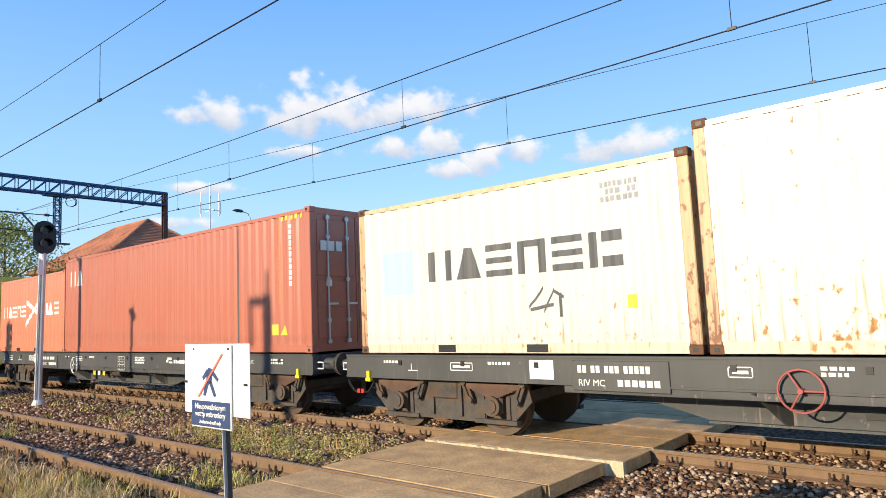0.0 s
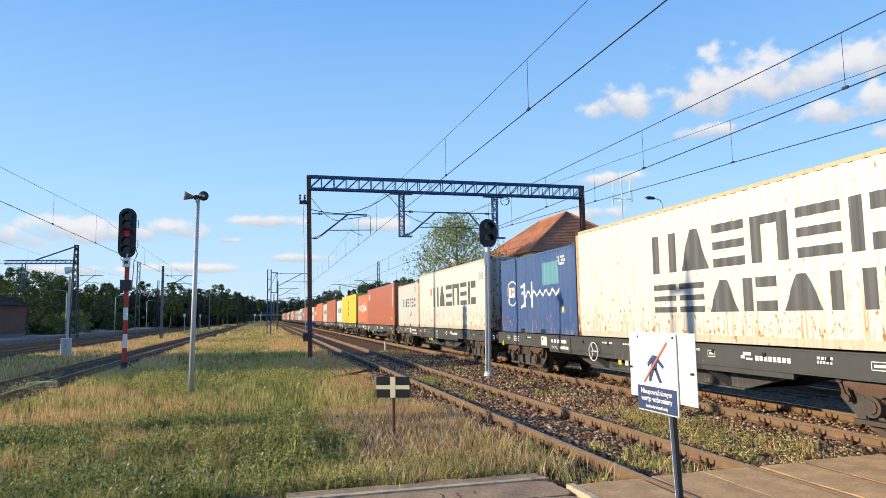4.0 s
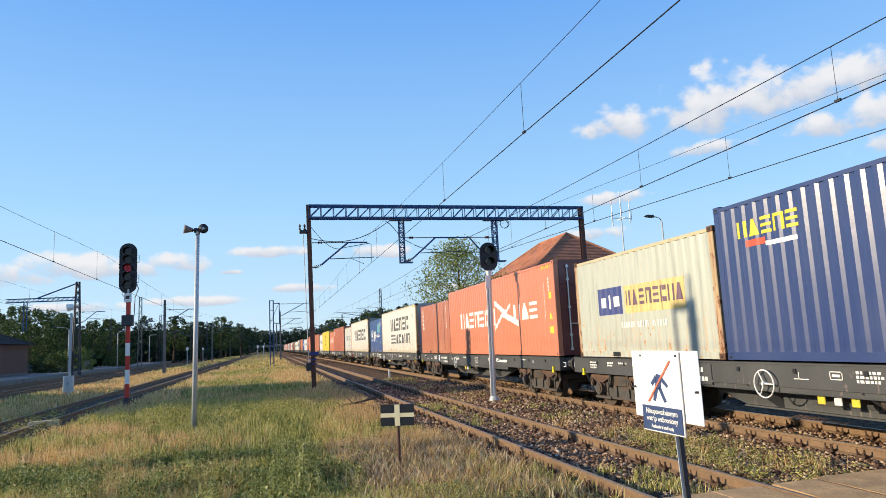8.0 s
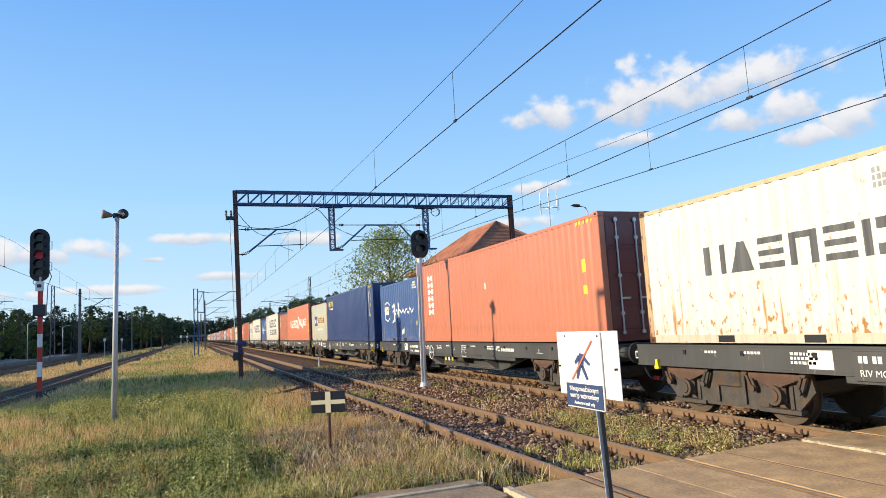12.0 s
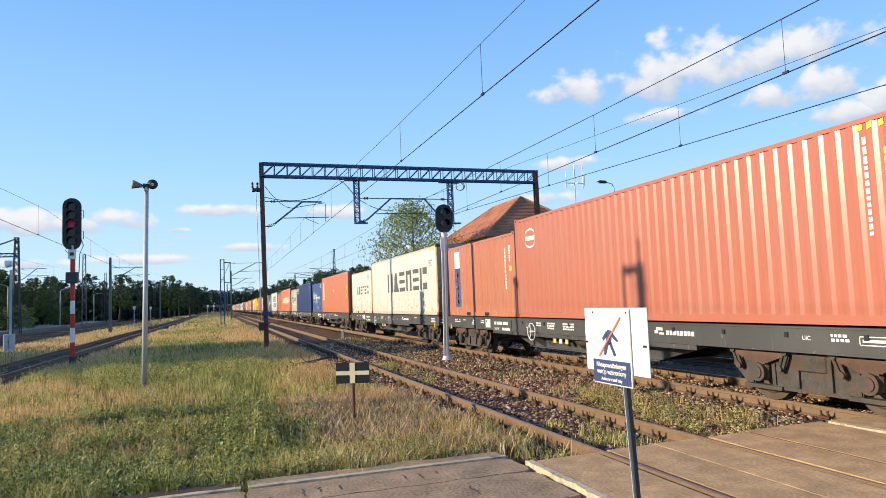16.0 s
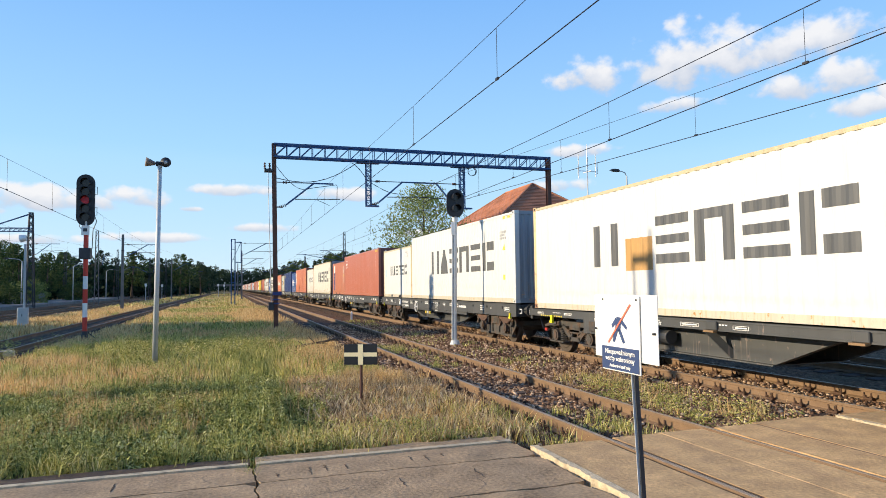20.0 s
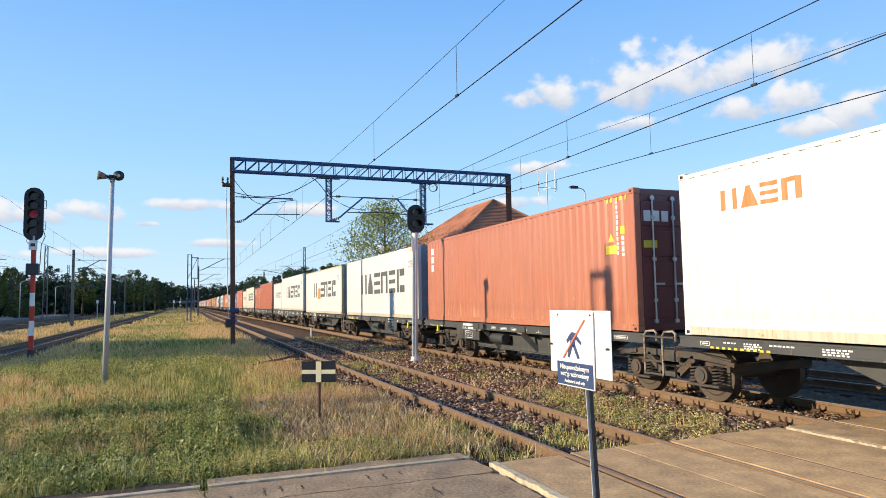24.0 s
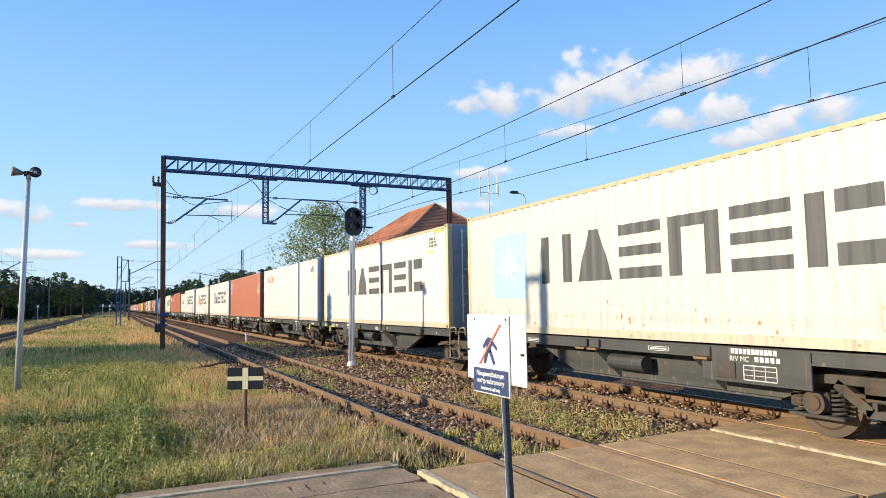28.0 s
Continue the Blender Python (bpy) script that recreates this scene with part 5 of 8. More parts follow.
t_ = container(-175.7, 40, "brick", "tall brick red container with yellow warning labels", [
    ("brand_blocks", "m_white", [s for k in range(3) for s in rect(0.35, 0.6, 1.75 + 0.3 * k, 1.98 + 0.3 * k)], "white upright brand name in plain blocks"),
    YEL(11.2, 1.60, 0.36, 0.18), TRI(11.27, 1.86), YEL(11.72, 2.0, 0.12, 0.16)] + upright_code(11.56, 1.5, 2.7, 43) + upright_code(11.75, 1.5, 1.95, 44), deck=DECK_LOW, end="shaded_end")
end_marks(t_, 12.192, "m_white", [(-0.98 + 0.22 * k, -0.82 + 0.22 * k, 2.22, 2.44) for k in range(3)])
end_marks(t_, 12.192, "m_yellow", [(-1.0, -0.68, 1.68, 1.83)])
container(-189.2, 40, "white", "tall white container with a small orange name", [
    ("brand_blocks", "m_orange", row_of_blocks(1.0, 2.55, 2.1, 2.44, 4), "orange brand name in plain blocks"), YEL(11.6, 1.95, 0.14, 0.2), ("small_label", "m_dark", rect(11.3, 11.36, 1.95, 2.1), "small label")] + codes(12.192, 45, "m_dark", 2.55), deck=DECK_LOW, post="white", end="end_grey")
articulated_wagon(-202.5, -215.3, -228.0, 51)
t_ = container(-202.5, 40, "white", "tall white container with dark door end", [("brand_blocks", "m_dark", maersk_blocks(), "slate grey brand name in plain blocks"), ("warning_outline", "m_yellow", slant(10.86, 2.2, 11.06, 2.5, 0.04) + slant(11.06, 2.5, 11.28, 2.2, 0.04) + rect(10.86, 11.28, 2.17, 2.21), "yellow triangle outline")] + codes(12.192, 53, "m_dark", 2.6), deck=DECK_LOW, post="post_yellow", end="end_grey")
end_marks(t_, 12.192, "m_pale", [(-0.62, -0.38, 1.72, 1.92), (-0.72, -0.30, 1.60, 1.66)])
container(-215.85, 40, "cream", "tall cream container with pale blue star panel", [("brand_blocks", "m_dark", maersk_blocks(), "slate grey brand name in plain blocks")] + star_panel(1.3, 2.73, 0.77, 2.26) + codes(12.192, 55), deck=DECK_LOW, post="post_yellow", end="end_grey")
# the part of the train that has already gone by
flat_wagon(C0 + PITCH, 61)
container(C0 + PITCH, 20, "salmon", "orange container with white crossed emblem", [("brand_blocks", "m_white", row_of_blocks(0.4, 2.6, 1.2, 1.6, 5) + row_of_blocks(4.2, 5.6, 1.2, 1.6, 3), "white brand name in plain blocks"), ("brand_emblem", "m_white", slant(2.6, 0.9, 4.2, 1.9, 0.16) + slant(2.7, 1.7, 4.3, 1.1, 0.16), "white crossed emblem")])
t_ = container(C0 + PITCH - 6.13, 40, "red", "tall red container with white emblem and dark door end", [
    ("brand_emblem", "m_white", row_of_blocks(0.35, 1.3, 2.0, 2.46, 2), "white brand mark in plain blocks"), YEL(10.9, 0.36, 0.22, 0.22), TRI(11.2, 0.36), ("seam", "m_dark", rect(9.6, 9.66, 0.2, 2.75), "dark seam")] + upright_code(11.15, 1.0, 2.7, 63, "m_orange") + upright_code(11.5, 1.3, 2.6, 64))
end_marks(t_, 12.192, "m_white", [(-0.95 + 0.2 * k, -0.8 + 0.2 * k, 2.02, 2.22) for k in range(3)] + [(-0.82, -0.68, 1.3, 1.44)])
GONE = [("white", "yellow"), ("cream", "brick"), ("orange", "salmon"), (None, ("sky", "white", "white")), ("red", "orange"), ("white", "cream"), (None, ("white", "cream", "white")), ("orange", "red"),
        ("white", "white"), ("blue", "brick"), ("cream", "white"), ("red", "orange"), ("white", "salmon"), ("brick", "cream"), ("navy", "white"), ("white", "orange")]
for k, (a, b) in enumerate(GONE):
    far = C0 + PITCH * (k + 2)
    flat_wagon(far, 70 + k, fine=k < 2, spin=False)
    if a is None:
        for j, c in enumerate(b):
            container(far - 6.13 * j, 20, c, "plain container of painted steel", [("brand_blocks", "m_white" if c == "sky" else "m_dark", row_of_blocks(1.7, 5.0, 1.15, 1.65, 4, 0.34, True), "brand name in plain blocks")], fine=False)
    else:
        container(far, 20, a, "short %s container of painted steel" % {"sky": "bright blue", "navy": "navy blue"}.get(a, a), [("brand_blocks", "m_dark" if a in ("white", "cream") else "m_white", row_of_blocks(1.7, 5.1, 1.15, 1.65, 6, 0.34, True), "brand name in plain blocks")], fine=False)
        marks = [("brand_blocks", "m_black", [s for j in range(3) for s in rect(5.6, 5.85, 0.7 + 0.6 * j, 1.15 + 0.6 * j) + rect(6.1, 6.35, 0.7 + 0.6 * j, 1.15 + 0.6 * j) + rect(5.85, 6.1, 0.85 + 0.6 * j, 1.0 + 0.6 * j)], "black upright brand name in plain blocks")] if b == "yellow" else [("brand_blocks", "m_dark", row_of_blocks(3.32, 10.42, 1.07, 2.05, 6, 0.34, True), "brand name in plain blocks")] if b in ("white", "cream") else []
        container(far - 6.13, 40, b, "long %s container of painted steel" % b, marks, fine=False)

# ---- lattice gantry over the tracks ----
def lattice(bm, a, b, w, h, bays, r, axis):
    """A four-chord lattice box between a and b; w and h are its section, axis the long one."""
    a, b = Vector(a), Vector(b)
    if axis == "x":
        off = [Vector((0, -w / 2, -h / 2)), Vector((0, w / 2, -h / 2)), Vector((0, w / 2, h / 2)), Vector((0, -w / 2, h / 2))]
    else:
        off = [Vector((-w / 2, -h / 2, 0)), Vector((w / 2, -h / 2, 0)), Vector((w / 2, h / 2, 0)), Vector((-w / 2, h / 2, 0))]
    for o in off:
        bar(bm, a + o, b + o, r * 2.2, r * 2.2)
    for i in range(bays):
        p, q = a.lerp(b, i / bays), a.lerp(b, (i + 1) / bays)
        for j in range(4):
            o, o2 = off[j], off[(j + 1) % 4]
            bar(bm, p + o, p + o2, r * 1.4, r * 1.4)
            bar(bm, p + (o if i % 2 else o2), q + (o2 if i % 2 else o), r * 1.4, r * 1.4)
    return bm


GY = 34.2
gantry = thing("overhead_line_gantry", "blue-grey lattice portal gantry on two rusty steel posts", "gantry")


def beam_segments():
    """The beam as chords and single web members that can be told apart."""
    x0, x1, z0, z1 = 2.24, 17.7, 8.50, 9.14
    for y in (GY - 0.22, GY + 0.22):
        part("bottom_chord", bar(bm_new(), (x0, y, z0), (x1, y, z0), 0.09, 0.09), M["steel_blue"], gantry)
        part("top_chord", bar(bm_new(), (x0, y, z1), (x1, y, z1), 0.09, 0.09), M["steel_blue"], gantry)
        n = 24
        for i in range(n + 1):
            x = x0 + (x1 - x0) * i / n
            part("web_post", bar(bm_new(), (x, y, z0), (x, y, z1), 0.035, 0.035), M["steel_blue"], gantry)
            if i < n:
                part("web_diagonal", bar(bm_new(), (x, y, z0), (x + (x1 - x0) / n, y, z1), 0.04, 0.04), M["steel_blue"], gantry)
    for i in range(13):
        x = x0 + (x1 - x0) * i / 12
        part("cross_tie", bar(bar(bm_new(), (x, GY - 0.22, z0), (x, GY + 0.22, z0), 0.04, 0.04), (x, GY - 0.22, z1), (x, GY + 0.22, z1), 0.04, 0.04), M["steel_blue"], gantry)


beam_segments()


def h_post(name, parent, x, y, z0, z1, w, mat_, lean=0.0):
    h, f, e = w / 2, w * 0.41, 0.014
    o = [(-h, -h), (h, -h), (h, -f), (e, -f), (e, f), (h, f), (h, h), (-h, h), (-h, f), (-e, f), (-e, -f), (-h, -f)]
    bm = prism(bm_new(), [(x + u, y + v) for u, v in o], "z", z0, z1)
    for v in bm.verts:
        v.co.x += lean * (v.co.z - z0) / (z1 - z0)
    return part(name, bm, mat_, parent, "rusty steel gantry post")


h_post("post", gantry, 2.36, GY, -0.4, 9.2, 0.215, M["steel_brown"], -0.12)
h_post("post", gantry, 17.66, GY, -0.4, 9.2, 0.24, M["steel_brown"])
part("footing", box(bm_new(), 2.05, 2.67, GY - 0.35, GY + 0.35, -0.5, -0.14, 0.03), M["pale_edge"], gantry)
part("footing", box(bm_new(), 17.3, 18.0, GY - 0.35, GY + 0.35, -0.5, -0.10, 0.03), M["pale_edge"], gantry)
for x in (7.1, 12.35):
    h = part("hanging_post", lattice(bm_new(), (x, GY, 8.5), (x, GY, 6.15), 0.26, 0.22, 9, 0.02, "z"), M["steel_blue"], gantry, "lattice drop post")
    part("hanger_plate", box(bm_new(), x - 0.6, x + 0.6, GY - 0.2, GY + 0.2, 8.38, 8.46), M["steel_blue"], h)
    part("foot_plate", box(bm_new(), x - 0.16, x + 0.55, GY - 0.12, GY + 0.12, 6.08, 6.15), M["steel_blue"], h)


def cantilever(parent, x, zt, zb, reach, y, sx=1, registration=True):
    """A bracket arm with tie, insulators and registration tube; sx is the side to which it reaches."""
    xe = x + sx * reach
    part("top_tie", rod(bm_new(), (x, y, zt), (xe - sx * 0.6, y, zt), 0.022, 6), M["steel_dark"], parent)
    part("bracket_tube", rod(bm_new(), (x + sx * 0.45, y, zb + 0.12), (xe - sx * 0.75, y, zt), 0.045, 8), M["steel_blue"], parent)
    part("tube_end", rod(bm_new(), (xe - sx * 0.8, y, zt), (xe + sx * 0.25, y, zt), 0.04, 8), M["steel_blue"], parent)
    ins = rod(bm_new(), (x, y, zb), (x + sx * 0.3, y, zb), 0.03, 6)
    for k in range(4):
        rod(ins, (x + sx * (0.12 + 0.09 * k), y, zb + 0.03 * k), (x + sx * (0.15 + 0.09 * k), y, zb + 0.03 * k + 0.01), 0.075, 10)
    part("insulator", ins, M["steel_brown"], parent)
    ins = bm_new()
    for k in range(3):
        rod(ins, (x + sx * (0.3 + 0.08 * k), y, zt), (x + sx * (0.34 + 0.08 * k), y, zt), 0.07, 10)
    part("insulator", ins, M["steel_brown"], parent)
    if registration:
        zr = zb + 0.42
        r = part("registration_arm", rod(bm_new(), (x + sx * 0.9, y, zr), (xe + sx * 0.6, y, zr + 0.06), 0.022, 6), M["steel_dark"], parent)
        part("steady_arm", rod(bm_new(), (xe - sx * 0.6, y, zr), (xe + sx * 0.05, y, zr - 0.28), 0.014, 5), M["steel_dark"], r)


cantilever(gantry, 2.40, 7.22, 5.95, 2.6, GY)
cantilever(gantry, 7.2, 7.45, 6.2, 2.5, GY)
cantilever(gantry, 12.3, 7.45, 6.2, 2.2, GY, -1)
loop = [(2.35 + 0.42 * k, GY - 0.1, 7.42 + 1.0 * (k / 10) ** 2.2 - 0.30 * math.sin(math.pi * k / 10)) for k in range(11)]
part("feeder_loop", sweep(bm_new(), loop, 0.020, 5), M["wire"], gantry, "slack feeder cable")
loop = [(2.35 + 0.16 * k, GY, 8.05 - 1.05 * math.sin(math.pi * 0.5 * min(1.0, k / 9)) - 0.12 * math.sin(math.pi * k / 15)) for k in range(10)]
loop += [(3.9 + 0.30 * k, GY, 6.93 + 0.05 * k) for k in range(1, 6)] + [(5.45, GY, 7.1), (5.43, GY, 6.2)]
part("feeder_loop", sweep(bm_new(), loop, 0.016, 5), M["wire"], gantry)
loop = [(6.2 + 0.12 * k, GY - 0.1, 8.35 - 0.9 * (k / 7) ** 1.4) for k in range(8)]
part("feeder_loop", sweep(bm_new(), loop, 0.020, 5), M["wire"], gantry)
loop = [(7.25 + 0.3 * k, GY, 7.35 - 0.55 * math.sin(math.pi * 0.5 * k / 5)) for k in range(6)]
part("feeder_loop", sweep(bm_new(), loop, 0.018, 5), M["wire"], gantry)
loop = [(12.35, GY, 8.42), (12.6, GY, 8.40)] + [(12.92 + 0.24 * math.sin(0.45 * k), GY - 0.01 * k, 8.18 + 0.24 * math.cos(0.45 * k)) for k in range(-2, 22)]
part("cable_coil", sweep(bm_new(), loop, 0.02, 5), M["wire"], gantry)
sw = part("line_switch", box(bm_new(), 1.78, 2.2, GY - 0.2, GY + 0.2, 7.72, 7.86, 0.01), M["steel_dark"], gantry, "line switch on a bracket")
for k in (-0.12, 0.12):
    ins = bm_new()
    rod(ins, (1.92 + k, GY, 7.86), (1.92 + k, GY, 8.2), 0.03, 6)
    for j in range(4):
        rod(ins, (1.92 + k, GY, 7.9 + 0.075 * j), (1.92 + k, GY, 7.925 + 0.075 * j), 0.065, 10)
    part("switch_insulator", ins, M["steel_brown"], sw)
part("switch_rod", rod(bm_new(), (1.95, GY - 0.15, 7.72), (2.12, GY - 0.15, 1.0), 0.018, 6), M["galv"], gantry, "switch drive rod")
part("rod_drive_box", box(bm_new(), 1.98, 2.24, GY - 0.3, GY - 0.16, 0.75, 1.15, 0.015), M["steel_dark"], gantry)
part("post_plate", box(bm_new(), 2.18, 2.62, GY - 0.19, GY - 0.165, 1.5, 1.66), P["m_navy"], gantry, "small blue plate")
for z in (1.05, 1.25):
    part("post_band", box(bm_new(), 2.2, 2.52, GY - 0.17, GY + 0.17, z, z + 0.07), P["m_navy"], gantry)


# ---- overhead wires ----
def overhead_line(name, x, zc, zm, y0, y1, span, drops, label, sag=0.55, drift=0.0, gap=6.3, thick=0.0065):
    """A contact wire under its messenger wire; drift is the sideways run for each metre along."""
    t = thing(name, label, "overhead wire")

    def at(y):
        return x + drift * y

    def hung(y):
        u = ((y - GY) / span) % 1.0
        return zm + sag * (2 * u - 1) ** 2
    part("contact_wire", sweep(bm_new(), [(at(y0), y0, zc), (at(y1), y1, zc)], 0.011, 5), M["wire"], t)
    n = max(4, int((y1 - y0) / span * 12))
    part("messenger_wire", sweep(bm_new(), [(at(y), y, hung(y)) for y in [y0 + (y1 - y0) * k / n for k in range(n + 1)]], thick, 5), M["wire"], t)
    y = drops
    while y < min(y1, 80):
        part("dropper", rod(bm_new(), (at(y), y, zc), (at(y), y, hung(y)), 0.006, 4), M["wire"], t)
        part("wire_clamp", box(bm_new(), at(y) - 0.02, at(y) + 0.02, y - 0.06, y + 0.06, zc - 0.01, zc + 0.035), M["wire"], t)
        y += gap
    return t


overhead_line("overhead_line", 5.21, 5.95, 6.96, -40, 640, 60, -0.6, "black contact and messenger wires over the near track")
overhead_line("overhead_line", 9.77, 5.67, 6.655, -40, 640, 60, 2.6, "black contact and messenger wires over the train", 0.3, thick=0.010)
overhead_line("overhead_line", 14.25, 5.90, 7.06, -40, 34.2, 60, -3.9, "black wires that swing across to the train's track", 0.12, -0.125)
overhead_line("overhead_line", 14.0, 5.70, 6.70, 34.2, 640, 60, 40.0, "black contact and messenger wires over the far track")
for x, zc, zm in ((-7.4, 5.45, 6.25), (-16.0, 5.6, 6.8), (-20.4, 5.6, 6.8)):
    overhead_line("overhead_line", x, zc, zm, -20, 640, 60, 8.0, "black contact and messenger wires over a side track")

# ---- colour light signals ----
M["lens_dark"] = material("dark_glass", (0.012, 0.013, 0.016), 0.15, 0, 0.1, 4, 60, 0)
M["lens_red"] = glow("red_lamp", (0.45, 0.025, 0.05), 0.04)


def lamp_unit(head, x, y, z, r, lit=False):
    ls = part("lens", rod(bm_new(), (x, y - 0.005, z), (x, y - 0.03, z), r, 20), M["lens_red"] if lit else M["lens_dark"], head, "lit red lens" if lit else "dark lens")
    bm = bm_new()
    n = 14
    for i in range(n):
        a, b = math.pi * (-0.12 + 1.24 * i / n), math.pi * (-0.12 + 1.24 * (i + 1) / n)
        v = []
        for ang, yy, k in ((a, 0.0, 1.08), (b, 0.0, 1.08), (b, -0.24, 1.16), (a, -0.24, 1.16)):
            v.append(bm.verts.new((x + r * k * math.cos(ang), y + yy, z + r * k * math.sin(ang))))
        bm.faces.new(v)
    bmesh.ops.remove_doubles(bm, verts=bm.verts[:], dist=0.0005)
    bmesh.ops.solidify(bm, geom=bm.faces[:], thickness=0.008)
    part("hood", bm, M["black_paint"], ls, "black lamp hood")


def stadium(bm, x, y0, y1, z0, z1, w):
    r = w / 2
    o = [(x + r * math.cos(a), z1 - r + r * math.sin(a)) for a in [math.pi * i / 12 for i in range(13)]]
    o += [(x + r * math.cos(a), z0 + r + r * math.sin(a)) for a in [math.pi + math.pi * i / 12 for i in range(13)]]
    return prism(bm, o, "y", y0, y1)


def main_signal():
    x, y = -5.08, 28.12
    t = thing("railway_signal", "five-lamp railway signal showing red on a red and white banded post", "signal", "", Matrix.Translation((-0.015, 0, -0.138)) @ Matrix.Scale(1.074, 4))
    head = part("signal_head", stadium(bm_new(), x - 0.03, y - 0.06, y + 0.0, 4.32, 6.30, 0.64), M["black_paint"], t, "black oval signal backboard")
    part("lamp_case", box(bm_new(), x - 0.25, x + 0.19, y + 0.0, y + 0.25, 4.5, 6.12, 0.03), M["black_paint"], head)
    for i, z in enumerate((5.97, 5.64, 5.31, 4.98, 4.65)):
        lamp_unit(head, x - 0.03, y - 0.06, z, 0.145, i == 2)
    bands = [(0.31, 0.84, "red"), (0.84, 1.38, "white"), (1.38, 1.91, "red"), (1.91, 2.40, "white"), (2.40, 3.10, "red"), (3.42, 3.98, "red")]
    for a, b, c in bands:
        part("post_band", rod(bm_new(), (x, y, a), (x, y, b), 0.085, 14), M["red_paint"] if c == "red" else M["white_paint"], t, "%s painted band of the post" % c)
    part("number_plate", box(bm_new(), x - 0.15, x + 0.13, y - 0.11, y - 0.09, 3.97, 4.33, 0.01), M["white_paint"], t, "white plate with a dark mark")
    part("plate_mark", box(bm_new(), x - 0.09, x + 0.05, y - 0.114, y - 0.1105, 4.10, 4.22), M["steel_dark"], t)
    part("post_tube", rod(bm_new(), (x, y, 3.95), (x, y, 4.5), 0.07, 12), M["galv"], t)
    part("junction_box", box(bm_new(), x - 0.20, x + 0.20, y - 0.24, y + 0.08, 3.05, 3.47, 0.02), M["steel_dark"], t, "dark junction box")
    part("base_casting", rod(bm_new(), (x, y, -0.25), (x, y, 0.32), 0.15, 16, 0.10), M["steel_dark"], t)
    part("base_plate", box(bm_new(), x - 0.38, x + 0.38, y - 0.38, y + 0.38, -0.3, -0.12, 0.03), M["steel_dark"], t)
    for z in (4.75, 5.55):
        part("step_bracket", sweep(bm_new(), [(x + 0.26, y + 0.1, z), (x + 0.34, y + 0.1, z), (x + 0.34, y + 0.1, z + 0.3), (x + 0.26, y + 0.1, z + 0.3)], 0.012, 5), M["steel_dark"], t)
    part("cable_loop", sweep(bm_new(), [(x + 0.26, y + 0.08, 4.75), (x + 0.34, y + 0.08, 4.5), (x + 0.22, y + 0.08, 4.18), (x + 0.2, y + 0.06, 3.45)], 0.016, 5), M["steel_dark"], t, "thin cable loop beside the post")
    part("cable_loop", sweep(bm_new(), [(x - 0.2, y + 0.08, 4.55), (x - 0.26, y + 0.08, 4.3), (x - 0.12, y + 0.06, 4.15)], 0.014, 5), M["steel_dark"], t)
    part("cable", sweep(bm_new(), [(x + 0.12, y, 0.25), (x + 0.3, y, 0.1), (x + 0.55, y - 0.1, -0.15)], 0.02, 5), M["black_paint"], t)


main_signal()


def shunt_signal():
    x, y = 7.55, 21.68
    t = thing("railway_signal", "two-lamp signal head seen dark on a galvanised post", "signal")
    part("post", rod(bm_new(), (x, y, -0.1), (x + 0.06, y, 4.25), 0.072, 14), M["galv"], t, "galvanised steel post")
    part("cable_duct", rod(bm_new(), (x - 0.11, y - 0.02, -0.1), (x - 0.05, y - 0.02, 4.0), 0.025, 8), M["galv"], t)
    part("base_flange", rod(bm_new(), (x, y, -0.16), (x, y, -0.02), 0.19, 16, 0.13), M["galv"], t)
    part("head_bracket", box(bm_new(), x - 0.02, x + 0.16, y - 0.05, y + 0.14, 4.1, 4.36, 0.02), M["white_paint"], t)
    head = part("signal_head", stadium(bm_new(), x + 0.06, y - 0.06, y, 4.22, 5.22, 0.62), M["black_paint"], t, "black oval signal backboard")
    part("lamp_case", box(bm_new(), x - 0.16, x + 0.28, y, y + 0.24, 4.36, 5.08, 0.03), M["black_paint"], head)
    for z in (4.93, 4.53):
        lamp_unit(head, x + 0.06, y - 0.06, z, 0.13)
    part("identity_plate", box(bm_new(), x - 0.13, x + 0.01, y - 0.12, y - 0.1, 3.6, 4.05, 0.008), M["white_paint"], t, "small white plate")


shunt_signal()


# ---- loudspeaker pole ----
def horn(name, parent, a, b, r0, r1, mat_, label):
    bm = rod(bm_new(), a, b, r0, 20, r1)
    return part(name, bm, mat_, parent, label, True)


M["horn_grey"] = material("weathered_horn_paint", (0.20, 0.155, 0.13), 0.6, 0, 0.15, 4, 60, 0.05)


def loudspeaker():
    x, y = -1.80, 19.82
    t = thing("loudspeaker_pole", "pair of horn loudspeakers on a tall galvanised pole", "loudspeaker")
    part("pole", rod(bm_new(), (x, y, -0.35), (x + 0.075, y, 5.28), 0.075, 16, 0.055), M["galv"], t, "tapered galvanised pole", True)
    part("cross_arm", rod(bm_new(), (x - 0.1, y, 5.36), (x + 0.28, y, 5.38), 0.025, 8), M["steel_dark"], t)
    part("pole_cap", rod(bm_new(), (x + 0.075, y, 5.24), (x + 0.078, y, 5.38), 0.062, 12), M["galv"], t)
    h = horn("horn", t, (x - 0.04, y, 5.36), (x - 0.28, y - 0.06, 5.39), 0.045, 0.13, M["horn_grey"], "grey-brown horn loudspeaker")
    horn("driver", h, (x - 0.02, y, 5.36), (x + 0.10, y, 5.355), 0.07, 0.07, M["steel_dark"], "")
    h = horn("horn", t, (x + 0.22, y + 0.12, 5.38), (x + 0.24, y - 0.16, 5.38), 0.06, 0.14, M["steel_dark"], "dark horn loudspeaker facing the path")
    horn("throat", h, (x + 0.235, y - 0.163, 5.38), (x + 0.235, y - 0.12, 5.38), 0.045, 0.045, M["galv"], "")


loudspeaker()


